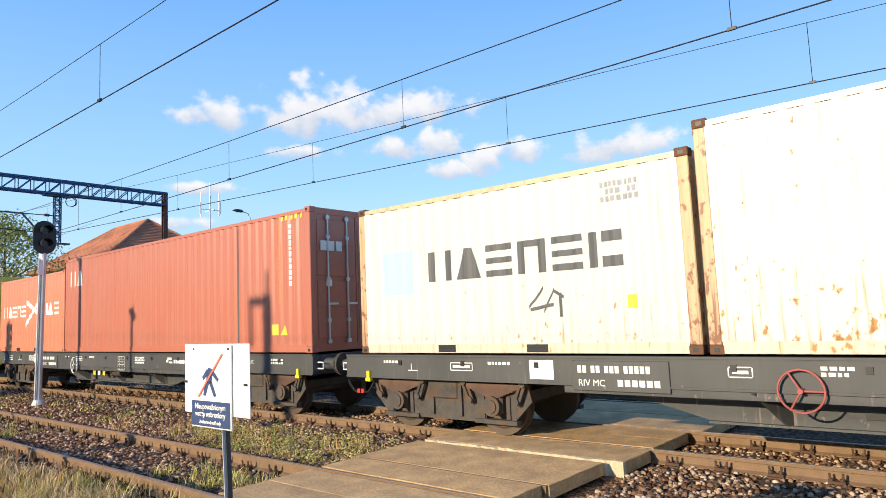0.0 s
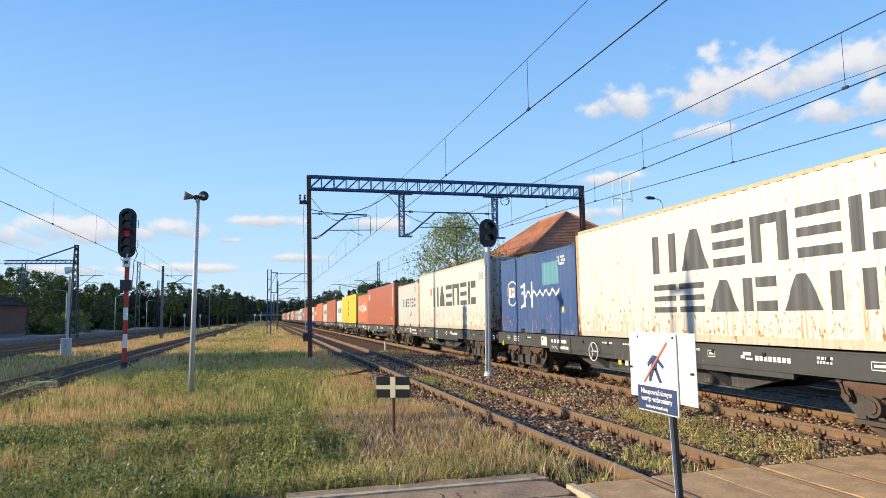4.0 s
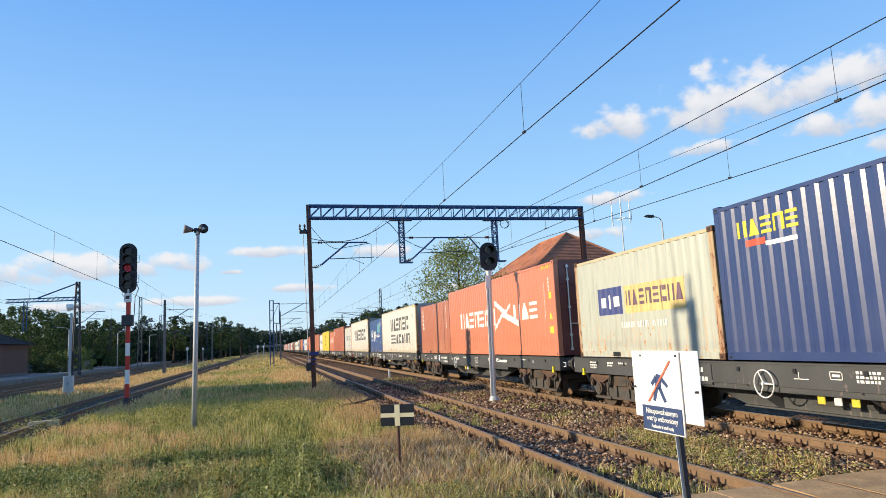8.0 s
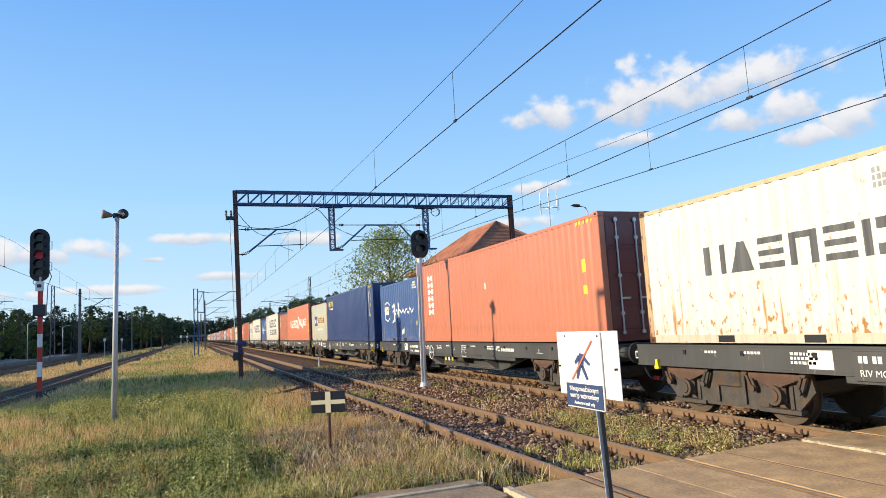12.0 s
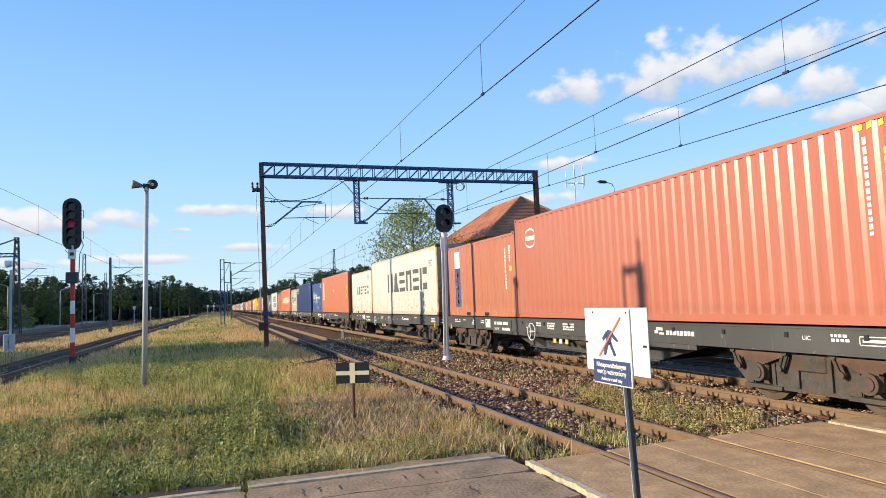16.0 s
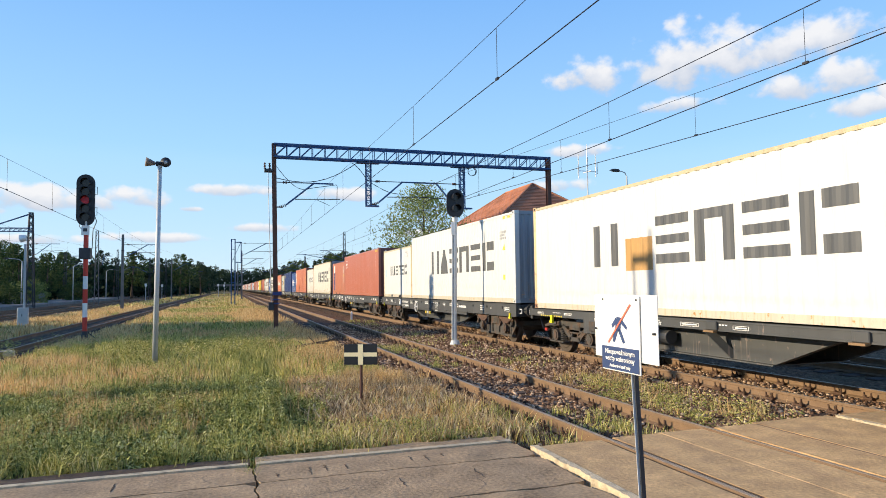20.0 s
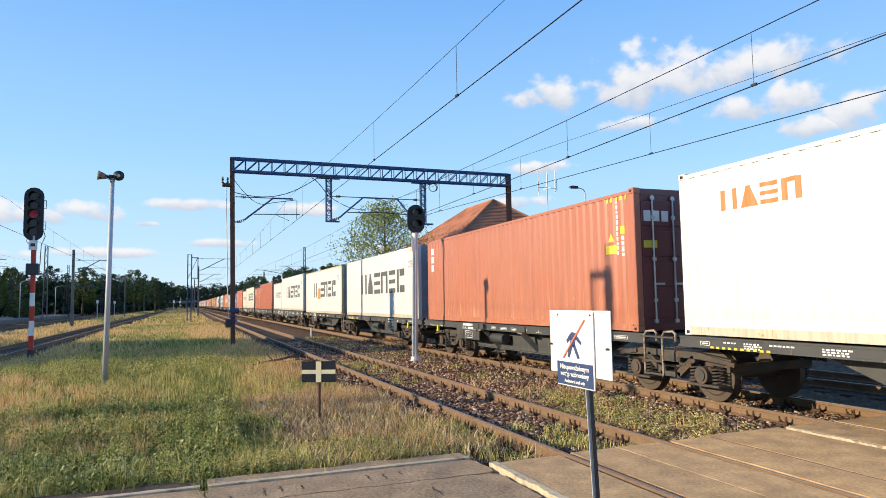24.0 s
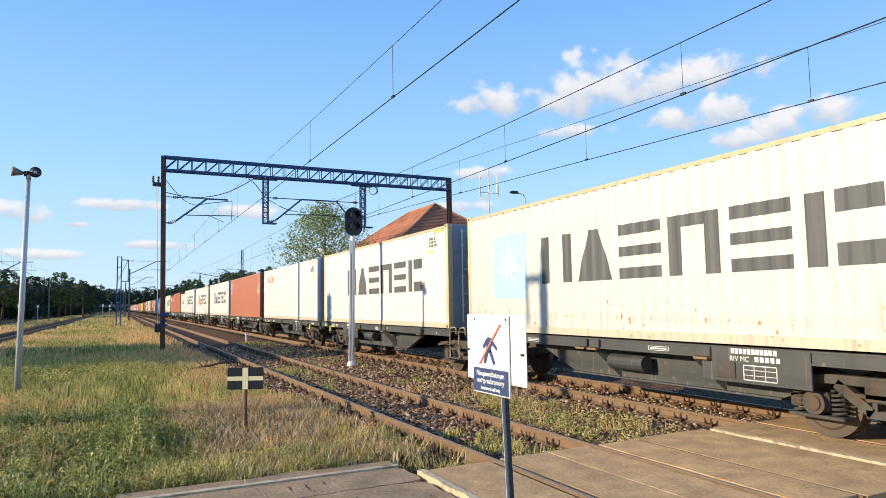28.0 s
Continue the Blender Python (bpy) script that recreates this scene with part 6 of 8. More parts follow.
# ---- black and white marker by the track ----
def marker():
    t = thing("track_marker", "low black marker board with a cream cross on a post", "sign", "", Matrix.Translation((2.35, 11.56, 0)) @ Matrix.Rotation(radians(-24), 4, "Z"))
    part("post", rod(bm_new(), (0, 0, -0.3), (0, -0.01, 0.86), 0.026, 10), M["steel_brown"], t)
    b = part("board", box(bm_new(), -0.295, 0.295, -0.045, -0.03, 0.495, 0.852, 0.004), M["black_paint"], t, "black rectangular board")
    part("cross_bar", box(bm_new(), -0.293, 0.293, -0.049, -0.0455, 0.638, 0.708), M["cream_paint"], b, "cream horizontal stripe")
    part("cross_bar", box(bm_new(), -0.046, 0.046, -0.052, -0.0495, 0.497, 0.850), M["cream_paint"], b, "cream vertical stripe")


marker()


# ---- no-entry sign beside the crossing ----
def notice():
    t = thing("warning_sign", "white and navy no-entry notice on a leaning steel post", "sign")
    x = 2.14
    part("post", bar(bm_new(), (x + 0.03, 3.05, 1.78), (x + 0.03, 2.93, -0.15), 0.024, 0.024), M["steel_dark"], t, "dark square steel post")
    # a thin brighter strip set on the -x face of the post
    part("post_face", bar(bm_new(), (x + 0.012, 3.033, 1.5), (x + 0.012, 2.93, -0.1), 0.012, 0.004), M["galv"], t, "thin bright metal strip on the post")
    part("back_board", box(bm_new(), x - 0.006, x, 2.77, 3.35, 1.447, 1.789, 0.002), M["white_paint"], t, "white backing board")
    f = part("front_board", box(bm_new(), x - 0.018, x - 0.010, 2.905, 3.262, 1.383, 1.784, 0.002), M["white_paint"], t, "white notice board")
    part("text_panel", box(bm_new(), x - 0.0215, x - 0.0185, 2.912, 3.256, 1.390, 1.512), M["notice_navy"], f, "navy panel with white wording")
    fx = x - 0.0205
    bm = prism(bm_new(), [(3.105, 1.675), (3.125, 1.600), (3.075, 1.600), (3.060, 1.668)], "x", fx, fx + 0.002)
    prism(bm, [(3.128, 1.605), (3.150, 1.540), (3.130, 1.536), (3.096, 1.600)], "x", fx, fx + 0.002)
    prism(bm, [(3.098, 1.605), (3.052, 1.534), (3.032, 1.540), (3.072, 1.608)], "x", fx, fx + 0.002)
    prism(bm, [(3.115, 1.668), (3.158, 1.628), (3.148, 1.612), (3.108, 1.640)], "x", fx, fx + 0.002)
    prism(bm, [(3.065, 1.665), (3.010, 1.622), (3.018, 1.608), (3.070, 1.640)], "x", fx, fx + 0.002)
    part("plain_symbol", bm, M["notice_navy"], f, "plain navy slanted bars")
    part("red_stroke", prism(bm_new(), [(3.196, 1.533), (3.186, 1.529), (2.970, 1.739), (2.980, 1.743)], "x", fx - 0.003, fx - 0.0005), M["notice_red"], f, "red slanting stroke")
    for txt, z, size in (("Nieupoważnionym", 1.474, 0.036), ("wstęp wzbroniony", 1.438, 0.036), ("Authorised staff only", 1.404, 0.023)):
        cu = bpy.data.curves.new("notice_text", "FONT")
        cu.body, cu.size, cu.align_x, cu.extrude, cu.offset = txt, size, "CENTER", 0.0004, 0.0007
        cu.materials.append(M["white_paint"])
        ob = new("notice_text", cu)
        ob.parent = f
        ob.matrix_basis = Matrix.Translation((x - 0.0228, 3.084, z)) @ Euler((radians(90), 0, radians(-90))).to_matrix().to_4x4()
    for y, z in ((3.33, 1.60), (2.79, 1.60), (3.24, 1.765), (2.925, 1.765)):
        part("bolt", rod(bm_new(), (x - 0.022, y, z), (x - 0.006, y, z), 0.006, 8), M["steel_dark"], t)


notice()

# ---- the foot crossing and its approach ----
def slab(parent, name, x0, x1, y0, y1, top, thick, material_, seed, label=""):
    """A cast slab with a worn, slightly broken rim."""
    rnd = random.Random(seed)
    bm = box(bm_new(), x0, x1, y0, y1, top - thick, top, 0.006)
    bmesh.ops.subdivide_edges(bm, edges=bm.edges[:], cuts=3, use_grid_fill=True)
    for v in bm.verts:
        k = 0.007 if abs(v.co.z - top) < 0.02 and (min(v.co.x - x0, x1 - v.co.x) < 0.03 or min(v.co.y - y0, y1 - v.co.y) < 0.03) else 0.001
        v.co += Vector((rnd.uniform(-k, k), rnd.uniform(-k, k), rnd.uniform(-k * 0.5, 0.001)))
    return part(name, bm, material_, parent, label)


def broken_rim(x0, x1, y0, y1, top, seed, rough):
    """The crumbling pale edge of a slab."""
    ys = [y0 + (y1 - y0) * k / 90 for k in range(91)]
    o = [(x0 + rough * noise.noise((y * 3.1, seed, 0.0)) + rough * noise.noise((y * 14, seed, 5.0)), y) for y in ys]
    o += [(x1 + 0.012 * noise.noise((y * 9, seed, 8.0)), y) for y in reversed(ys)]
    bm = prism(bm_new(), o, "z", top - 0.2, top)
    return part("slab_rim", bm, M["pale_edge"], crossing, "pale broken slab edge")


crossing = thing("foot_crossing", "concrete slab foot crossing set between the rails", "level crossing", kind="structure")
SLABS = [(3.55, 4.36, 3.95, 7.02), (4.56, 5.226, 4.05, 7.10), (5.230, 5.88, 4.05, 7.12), (6.07, 6.70, 4.15, 7.13), (6.745, 8.02, 4.08, 7.20), (8.20, 8.94, 3.86, 7.16), (9.13, 9.786, 3.90, 7.18), (9.790, 10.42, 3.90, 7.18), (10.62, 11.9, 3.75, 7.2), (11.95, 13.15, 3.75, 7.2)]
for i, (a, b, c, d) in enumerate(SLABS):
    z = (0.0, -0.003, -0.003, -0.004, -0.004, 0.0, -0.003, -0.003, -0.004, -0.004)[i]
    slab(crossing, "slab", a, b, c, d, z, 0.16, M["concrete"], i)
broken_rim(3.455, 3.54, 3.95, 7.05, 0.006, 1, 0.026)
broken_rim(8.115, 8.185, 3.86, 7.16, 0.001, 2, 0.05)
part("guard_rail", prism(bm_new(), [(4.535, -0.14), (4.565, -0.14), (4.565, -0.012), (4.535, -0.012)], "y", 4.0, 7.0), M["rail_side"], crossing)
part("joint_iron", box(bm_new(), 6.705, 6.74, 4.1, 7.1, -0.1, -0.008), M["rail_side"], crossing, "rusty iron strip in the joint")

M["soil"] = material("bare_dark_soil", (0.085, 0.055, 0.036), 0.95, 0, 0.35, 6, 50, 0.9, stain=(0.14, 0.095, 0.06), stain_at=(0.5, 0.7), stain_scale=5)
apron = thing("approach_path", "worn asphalt approach path with a pale kerb line", "path", kind="structure")


def ragged(c, u, wide, seed):
    """Where a crack along the line c runs at the place u, and half its width there."""
    return c + wide * (noise.noise((u * 1.1, seed, 0.0)) + 0.5 * noise.noise((u * 4.5, seed, 7.0))), 0.009 + 0.024 * abs(noise.noise((u * 2.3, seed, 3.0)))


XS = ((-30.0, 0.0, 1), (-3.2, 0.05, 2), (0.40, 0.08, 3), (3.42, 0.03, 4))
YS = ((-14.0, 0.0, 5), (5.70, 0.07, 6), (6.78, 0.06, 7), (7.44, 0.006, 8))


def path_panel(i, j):
    """One piece of the broken asphalt, bounded by ragged cracks."""
    (xa, wxa, sxa), (xb, wxb, sxb) = XS[i], XS[i + 1]
    (ya, wya, sya), (yb, wyb, syb) = YS[j], YS[j + 1]

    def along(a, b, step):
        n = max(2, int((b - a) / step))
        return [a + (b - a) * k / n for k in range(n)]
    out = []
    for x in along(xa + 0.05, xb - 0.05, 0.06 if xa > -4 and j else 0.8):
        c, g = ragged(ya, x, wya, sya)
        out.append((x, c + g))
    for y in along(ya + 0.05, yb - 0.05, 0.06 if j else 0.3):
        c, g = ragged(xb, y, wxb, sxb)
        out.append((c - g, y))
    for x in reversed(along(xa + 0.05, xb - 0.05, 0.06 if xa > -4 else 0.8)):
        c, g = ragged(yb, x, wyb, syb)
        out.append((x, c - g))
    for y in reversed(along(ya + 0.05, yb - 0.05, 0.06 if j else 0.3)):
        c, g = ragged(xa, y, wxa, sxa)
        out.append((c + g, y))
    top = -0.035
    return part("path_panel", prism(bm_new(), out, "z", top - 0.2, top), M["asphalt"], apron)


for i in range(3):
    for j in range(3):
        path_panel(i, j)
for i, (a, b) in enumerate(((-30.0, -3.2), (-3.18, 0.37), (0.43, 3.42))):
    strip = [(x, 7.46 + 0.012 * noise.noise((x * 6, 1.0, i))) for x in np.linspace(a, b - 0.02, 60)] + [(x, 7.545 + 0.02 * noise.noise((x * 5, 9.0, i))) for x in np.linspace(b - 0.02, a, 60)]
    part("kerb_line", prism(bm_new(), strip, "z", -0.24, -0.022), M["pale_edge"], apron, "narrow pale concrete kerb")
    strip = [(x, 7.56) for x in np.linspace(a, b, 40)] + [(x, 7.86 + 0.10 * noise.noise((x * 2, 4.0, i))) for x in np.linspace(b, a, 40)]
    part("outer_strip", prism(bm_new(), strip, "z", -0.25, -0.05), M["asphalt"] if i == 2 else M["soil"], apron, "dirty strip along the kerb")
# short cross cracks filled with soil
CRACKS = [(0.95, 7.03, 0.20), (1.12, 7.08, 0.16), (1.33, 7.06, 0.13), (2.05, 7.14, 0.15), (2.22, 7.10, 0.17), (2.42, 7.16, 0.10), (0.62, 6.99, 0.10), (1.75, 6.30, 0.22), (2.55, 6.35, 0.25), (-0.9, 7.1, 0.2)]
for i, (x, y, ln) in enumerate(CRACKS):
    line = [(x + 0.03 * noise.noise((k * 0.9, i, 2.0)), y - ln * 0.7 + ln * 1.4 * k / 6) for k in range(7)]
    part("crack", prism(bm_new(), [(u - 0.009 * (1 - abs(k - 3) / 4), v) for k, (u, v) in enumerate(line)] + [(u + 0.009 * (1 - abs(k - 3) / 4), v) for k, (u, v) in reversed(list(enumerate(line)))], "z", -0.06, -0.0315), M["soil"], apron, "short soil-filled crack")


# ---- sleepers and fastenings ----
def sleepers():
    plank = mesh_of("sleeper", box(bm_new(), -1.3, 1.3, -0.13, 0.13, -0.15, 0.0, 0.012))
    clip = bm_new()
    box(clip, -0.17, 0.17, -0.09, 0.09, 0.0, 0.018)
    for s in (-1, 1):
        for e in (-1, 1):
            rod(clip, (s * 0.115, e * 0.055, 0.0), (s * 0.122, e * 0.068, 0.135), 0.014, 6)
            rod(clip, (s * 0.115, e * 0.055, 0.055), (s * 0.115, e * 0.055, 0.080), 0.027, 6)
        box(clip, s * 0.095 - 0.04, s * 0.095 + 0.04, -0.085, 0.085, 0.016, 0.050)
    clip = mesh_of("fastening", clip)
    for k, x in TRACKS.items():
        y, i = -20.0, 0
        while y < 78:
            i += 1
            y += 0.62
            if 3.7 < y < 7.3:
                continue
            if k == "far" and not (-4 < y < 20):
                continue
            s = part("sleeper", plank, M["sleeper"], TRACK[k], "")
            s.location = (x + 0.02 * math.sin(i * 2.3), y, -0.172)
            s.rotation_euler = (0, 0, 0.012 * math.sin(i * 1.7))
            if -3 < y < 34 and k != "far":
                for e in (-0.7525, 0.7525):
                    c = part("fastening", clip, M["bolt_rust"], s)
                    c.location = (e, 0, 0.001)


sleepers()


# ---- loose stone, grass and weeds ----
def scatter_mesh(name, verts, faces, material_, label, category, kind="stuff"):
    me = bpy.data.meshes.new(name)
    nv, nf = len(verts), len(faces)
    me.vertices.add(nv)
    me.vertices.foreach_set("co", np.asarray(verts, dtype=np.float32).ravel())
    k = faces.shape[1]
    me.loops.add(nf * k)
    me.loops.foreach_set("vertex_index", faces.ravel().astype(np.int32))
    me.polygons.add(nf)
    me.polygons.foreach_set("loop_start", np.arange(0, nf * k, k, dtype=np.int32))
    me.polygons.foreach_set("loop_total", np.full(nf, k, dtype=np.int32))
    me.update(calc_edges=True)
    me.materials.append(material_)
    return tagged(new(name, me), label, category, kind=kind)


def island_material(name, stops, rough=0.95, patch=None, scale=0.16, translucent=0.0):
    """Colour that changes from piece to piece; patch: a second set of colours that takes over in broad patches."""
    m = bpy.data.materials.new(name)
    m.use_nodes = True
    n, l = m.node_tree.nodes, m.node_tree.links
    b = n["Principled BSDF"]
    b.inputs["Roughness"].default_value = rough
    b.inputs["Specular IOR Level"].default_value = 0.12
    g = n.new("ShaderNodeNewGeometry")

    def ramp(st):
        r = n.new("ShaderNodeValToRGB")
        while len(r.color_ramp.elements) < len(st):
            r.color_ramp.elements.new(0.5)
        for e, (p, c) in zip(r.color_ramp.elements, st):
            e.position, e.color = p, (*c, 1)
        l.new(g.outputs["Random Per Island"], r.inputs[0])
        return r.outputs[0]
    col = ramp(stops)
    if patch:
        tc, t, mr, mx = n.new("ShaderNodeTexCoord"), n.new("ShaderNodeTexNoise"), n.new("ShaderNodeMapRange"), n.new("ShaderNodeMix")
        t.inputs["Scale"].default_value, t.inputs["Detail"].default_value = scale, 6
        l.new(tc.outputs["Object"], t.inputs["Vector"]), l.new(t.outputs[0], mr.inputs[0])
        mr.inputs[1].default_value, mr.inputs[2].default_value = 0.45, 0.57
        mx.data_type = "RGBA"
        l.new(mr.outputs[0], mx.inputs[0]), l.new(col, mx.inputs[6]), l.new(ramp(patch), mx.inputs[7])
        col = mx.outputs[2]
    l.new(col, b.inputs["Base Color"])
    if translucent:
        tr, ad = n.new("ShaderNodeBsdfTranslucent"), n.new("ShaderNodeMixShader")
        ad.inputs[0].default_value = translucent
        l.new(col, tr.inputs[0]), l.new(b.outputs[0], ad.inputs[1]), l.new(tr.outputs[0], ad.inputs[2])
        l.new(ad.outputs[0], n["Material Output"].inputs[0])
    return m


RNG = np.random.default_rng(7)


def stones(name, x0, x1, y0, y1, count, size, top, keep=None, label="loose rusty brown ballast stones"):
    c = np.stack([RNG.uniform(x0, x1, count), RNG.uniform(y0, y1, count)], 1)
    if keep is not None:
        c = c[keep(c[:, 0], c[:, 1])]
    n = len(c)
    base = np.array([[-1, -1, -0.7], [1, -1, -0.7], [1, 1, -0.7], [-1, 1, -0.7], [-0.75, -0.7, 0.8], [0.7, -0.8, 0.6], [0.75, 0.7, 0.8], [-0.7, 0.75, 0.65]]) * 0.5
    f = np.array([[0, 1, 5, 4], [1, 2, 6, 5], [2, 3, 7, 6], [3, 0, 4, 7], [4, 5, 6, 7]])
    v = base[None] * (1 + RNG.uniform(-0.28, 0.28, (n, 8, 3)))
    v *= (RNG.uniform(0.6, 1.35, (n, 1, 1)) * size) * np.stack([np.ones(n), RNG.uniform(0.6, 1.0, n), RNG.uniform(0.5, 0.9, n)], 1)[:, None, :]
    a, t = RNG.uniform(0, 6.28, n), RNG.uniform(-0.5, 0.5, n)
    ca, sa, ct, st = np.cos(a), np.sin(a), np.cos(t), np.sin(t)
    x, y, z = v[..., 0].copy(), v[..., 1].copy(), v[..., 2].copy()
    y2, z2 = y * ct[:, None] - z * st[:, None], y * st[:, None] + z * ct[:, None]
    v[..., 0], v[..., 1], v[..., 2] = x * ca[:, None] - y2 * sa[:, None], x * sa[:, None] + y2 * ca[:, None], z2
    v[..., 0] += c[:, :1]
    v[..., 1] += c[:, 1:]
    v[..., 2] += (top + RNG.uniform(-0.015, 0.02, n))[:, None]
    faces = (f[None] + (np.arange(n) * 8)[:, None, None]).reshape(-1, 4)
    return scatter_mesh(name, v.reshape(-1, 3), faces, M["stones"], label, "ballast")


M["stones"] = island_material("ballast_stones", [(0.0, (0.060, 0.032, 0.020)), (0.45, (0.20, 0.115, 0.070)), (0.8, (0.40, 0.265, 0.165)), (1.0, (0.62, 0.47, 0.33))])


def off_slabs(x, y):
    return ~((x > 3.4) & (x < 13.2) & (y > 3.85) & (y < 7.2)) & (np.abs(np.abs(x - 5.215) - 0.7525) > 0.08) & (np.abs(np.abs(x - 9.77) - 0.7525) > 0.08)


stones("ballast_stones", 3.6, 11.4, 0.0, 16.0, 38000, 0.050, -0.180, off_slabs)
stones("ballast_stones", 3.4, 12.6, 16.0, 36.0, 24000, 0.060, -0.175, off_slabs)


def blades(name, pts, height, width, material_, label, lean=0.35, category="grass"):
    """Many bent blades in one sheet of tufts; height is an array."""
    n = len(pts)
    a = RNG.uniform(0, 6.283, n)
    d = np.stack([np.cos(a), np.sin(a)], 1)
    side = np.stack([-d[:, 1], d[:, 0]], 1) * (width * RNG.uniform(0.6, 1.3, n))[:, None]
    bend = (height * RNG.uniform(0.1, lean + 0.15, n))[:, None] * d
    v = np.zeros((n, 5, 3))
    v[:, 0, :2], v[:, 1, :2] = pts[:, :2] - side, pts[:, :2] + side
    v[:, 2, :2], v[:, 3, :2] = pts[:, :2] - side * 0.75 + bend * 0.35, pts[:, :2] + side * 0.75 + bend * 0.35
    v[:, 4, :2] = pts[:, :2] + bend
    v[:, :2, 2] = (pts[:, 2] - 0.02)[:, None]
    v[:, 2:4, 2] = (pts[:, 2] + height * 0.55)[:, None]
    v[:, 4, 2] = pts[:, 2] + height
    t = np.array([[0, 1, 3], [0, 3, 2], [2, 3, 4]])
    faces = (t[None] + (np.arange(n) * 5)[:, None, None]).reshape(-1, 3)
    return scatter_mesh(name, v.reshape(-1, 3), faces, material_, label, category)


GREEN = [(0.0, (0.10, 0.12, 0.03)), (0.35, (0.44, 0.415, 0.115)), (0.8, (0.74, 0.63, 0.22)), (1.0, (0.90, 0.78, 0.42))]
DEEP = [(0.0, (0.07, 0.10, 0.03)), (0.5, (0.34, 0.36, 0.10)), (1.0, (0.62, 0.57, 0.20))]
STRAW = [(0.0, (0.36, 0.21, 0.08)), (0.5, (0.78, 0.52, 0.22)), (1.0, (0.90, 0.72, 0.40))]
M["meadow"] = island_material("meadow_blades", GREEN, 0.8, STRAW, 0.16, 0.3)
M["weed"] = island_material("weed_blades", GREEN, 0.75, DEEP, 0.9, 0.27)
M["dead"] = island_material("withered_leaves", [(0.0, (0.06, 0.036, 0.02)), (0.35, (0.36, 0.25, 0.14)), (0.75, (0.68, 0.51, 0.30)), (1.0, (0.92, 0.78, 0.54))], 0.9, None, 0.16, 0.2)
M["litter"] = island_material("dark_litter", [(0.0, (0.04, 0.025, 0.016)), (0.6, (0.15, 0.085, 0.05)), (1.0, (0.40, 0.26, 0.15))], 0.9)
M["herb"] = island_material("herb_leaves", [(0.0, (0.05, 0.07, 0.018)), (0.3, (0.26, 0.27, 0.065)), (0.7, (0.62, 0.57, 0.175)), (1.0, (0.82, 0.76, 0.38))], 0.7, [(0.0, (0.04, 0.065, 0.02)), (0.4, (0.24, 0.28, 0.075)), (1.0, (0.66, 0.64, 0.23))], 0.9, 0.06)
M["straw_green"] = island_material("pale_herb_leaves", [(0.0, (0.10, 0.12, 0.03)), (0.5, (0.36, 0.36, 0.10)), (1.0, (0.66, 0.62, 0.26))], 0.75, None, 0.16, 0.3)
M["straw"] = island_material("straw_blades", STRAW, 0.85, None, 0.16, 0.35)


def field(x0, x1, y0, y1, n, keep=None):
    p = np.stack([RNG.uniform(x0, x1, n), RNG.uniform(y0, y1, n), np.full(n, GRASS_Z)], 1)
    return p if keep is None else p[keep(p[:, 0], p[:, 1])]


def clear_of_left_track(x, y):
    return (np.abs(x + 7.4) > 1.5) & (x < 3.75)


def patchy(p, scale, seed):
    return np.array([noise.noise((a * scale, b * scale, seed)) for a, b in p[:, :2]])


def meadow(x0, x1, y0, y1, n, width, hgreen, hstraw, clear, scale, label):
    """Green and straw-coloured grass that share a stretch of meadow in broad patches."""
    c = field(x0, x1, y0, y1, n // 22)
    p = np.repeat(c, 22, 0)
    p[:, :2] += RNG.normal(0, width * 9, (len(p), 2))
    stand = np.repeat(RNG.uniform(0.35, 1.65, len(c)), 22)
    inside = clear(p[:, 0], p[:, 1]) & (p[:, 1] > y0)
    p, stand = p[inside], stand[inside]
    q = patchy(p, scale, 2.0) + 0.5 * patchy(p, scale * 3.1, 5.0) + 0.12 * RNG.normal(size=len(p))
    dry = q + np.clip((p[:, 0] - 0.9) * 0.20, -0.28, 0.45) + np.clip((-3.0 - p[:, 0]) * 0.25, 0.0, 0.55) * (p[:, 1] > 13.5) + np.clip((p[:, 1] - 18) * 0.012, 0.0, 0.32) > 0.12
    tall = patchy(p, scale * 2.0, 9.0)
    h = np.clip((1 + 0.7 * tall + 0.5 * patchy(p, 2.6, 3.0)) * stand * RNG.uniform(0.7, 1.2, len(p)), 0.2, 2.2)
    g, d = p[~dry], p[dry & (RNG.uniform(0, 1, len(p)) < np.where((p[:, 0] > 1.5) & (p[:, 1] < 13), 0.45, 0.85))]
    blades("meadow_grass", g, hgreen * h[~dry], width, M["weed"], "green " + label, 0.7)
    blades("dry_grass", d, hstraw * RNG.uniform(0.35, 1.3, len(d)), width * 0.62, M["straw"], "straw-coloured " + label, 0.45)


meadow(-9.0, 3.9, 7.92, 15.0, 60000, 0.0075, 0.13, 0.25, clear_of_left_track, 0.32, "rough grass beside the path")
meadow(-13.2, 3.7, 15.0, 32.0, 105000, 0.0095, 0.2, 0.24, clear_of_left_track, 0.22, "rough meadow grass")
meadow(-13.2, 3.5, 32.0, 80.0, 66000, 0.026, 0.18, 0.22, clear_of_left_track, 0.12, "meadow grass in the middle distance")
p = field(-13.2, 3.0, 80.0, 260.0, 22000, lambda x, y: (x < 3.0) & (np.abs(x + 7.4) > 2) & ((x > -13.5)))
blades("meadow_grass", p, RNG.uniform(0.2, 0.45, len(p)), 0.09, M["meadow"], "rough meadow grass in the distance")
p = field(-13.4, -9.0, 18.0, 90.0, 9000)
blades("verge_grass", p, RNG.uniform(0.1, 0.3, len(p)), 0.03, M["straw"], "dry straw-coloured verge grass")


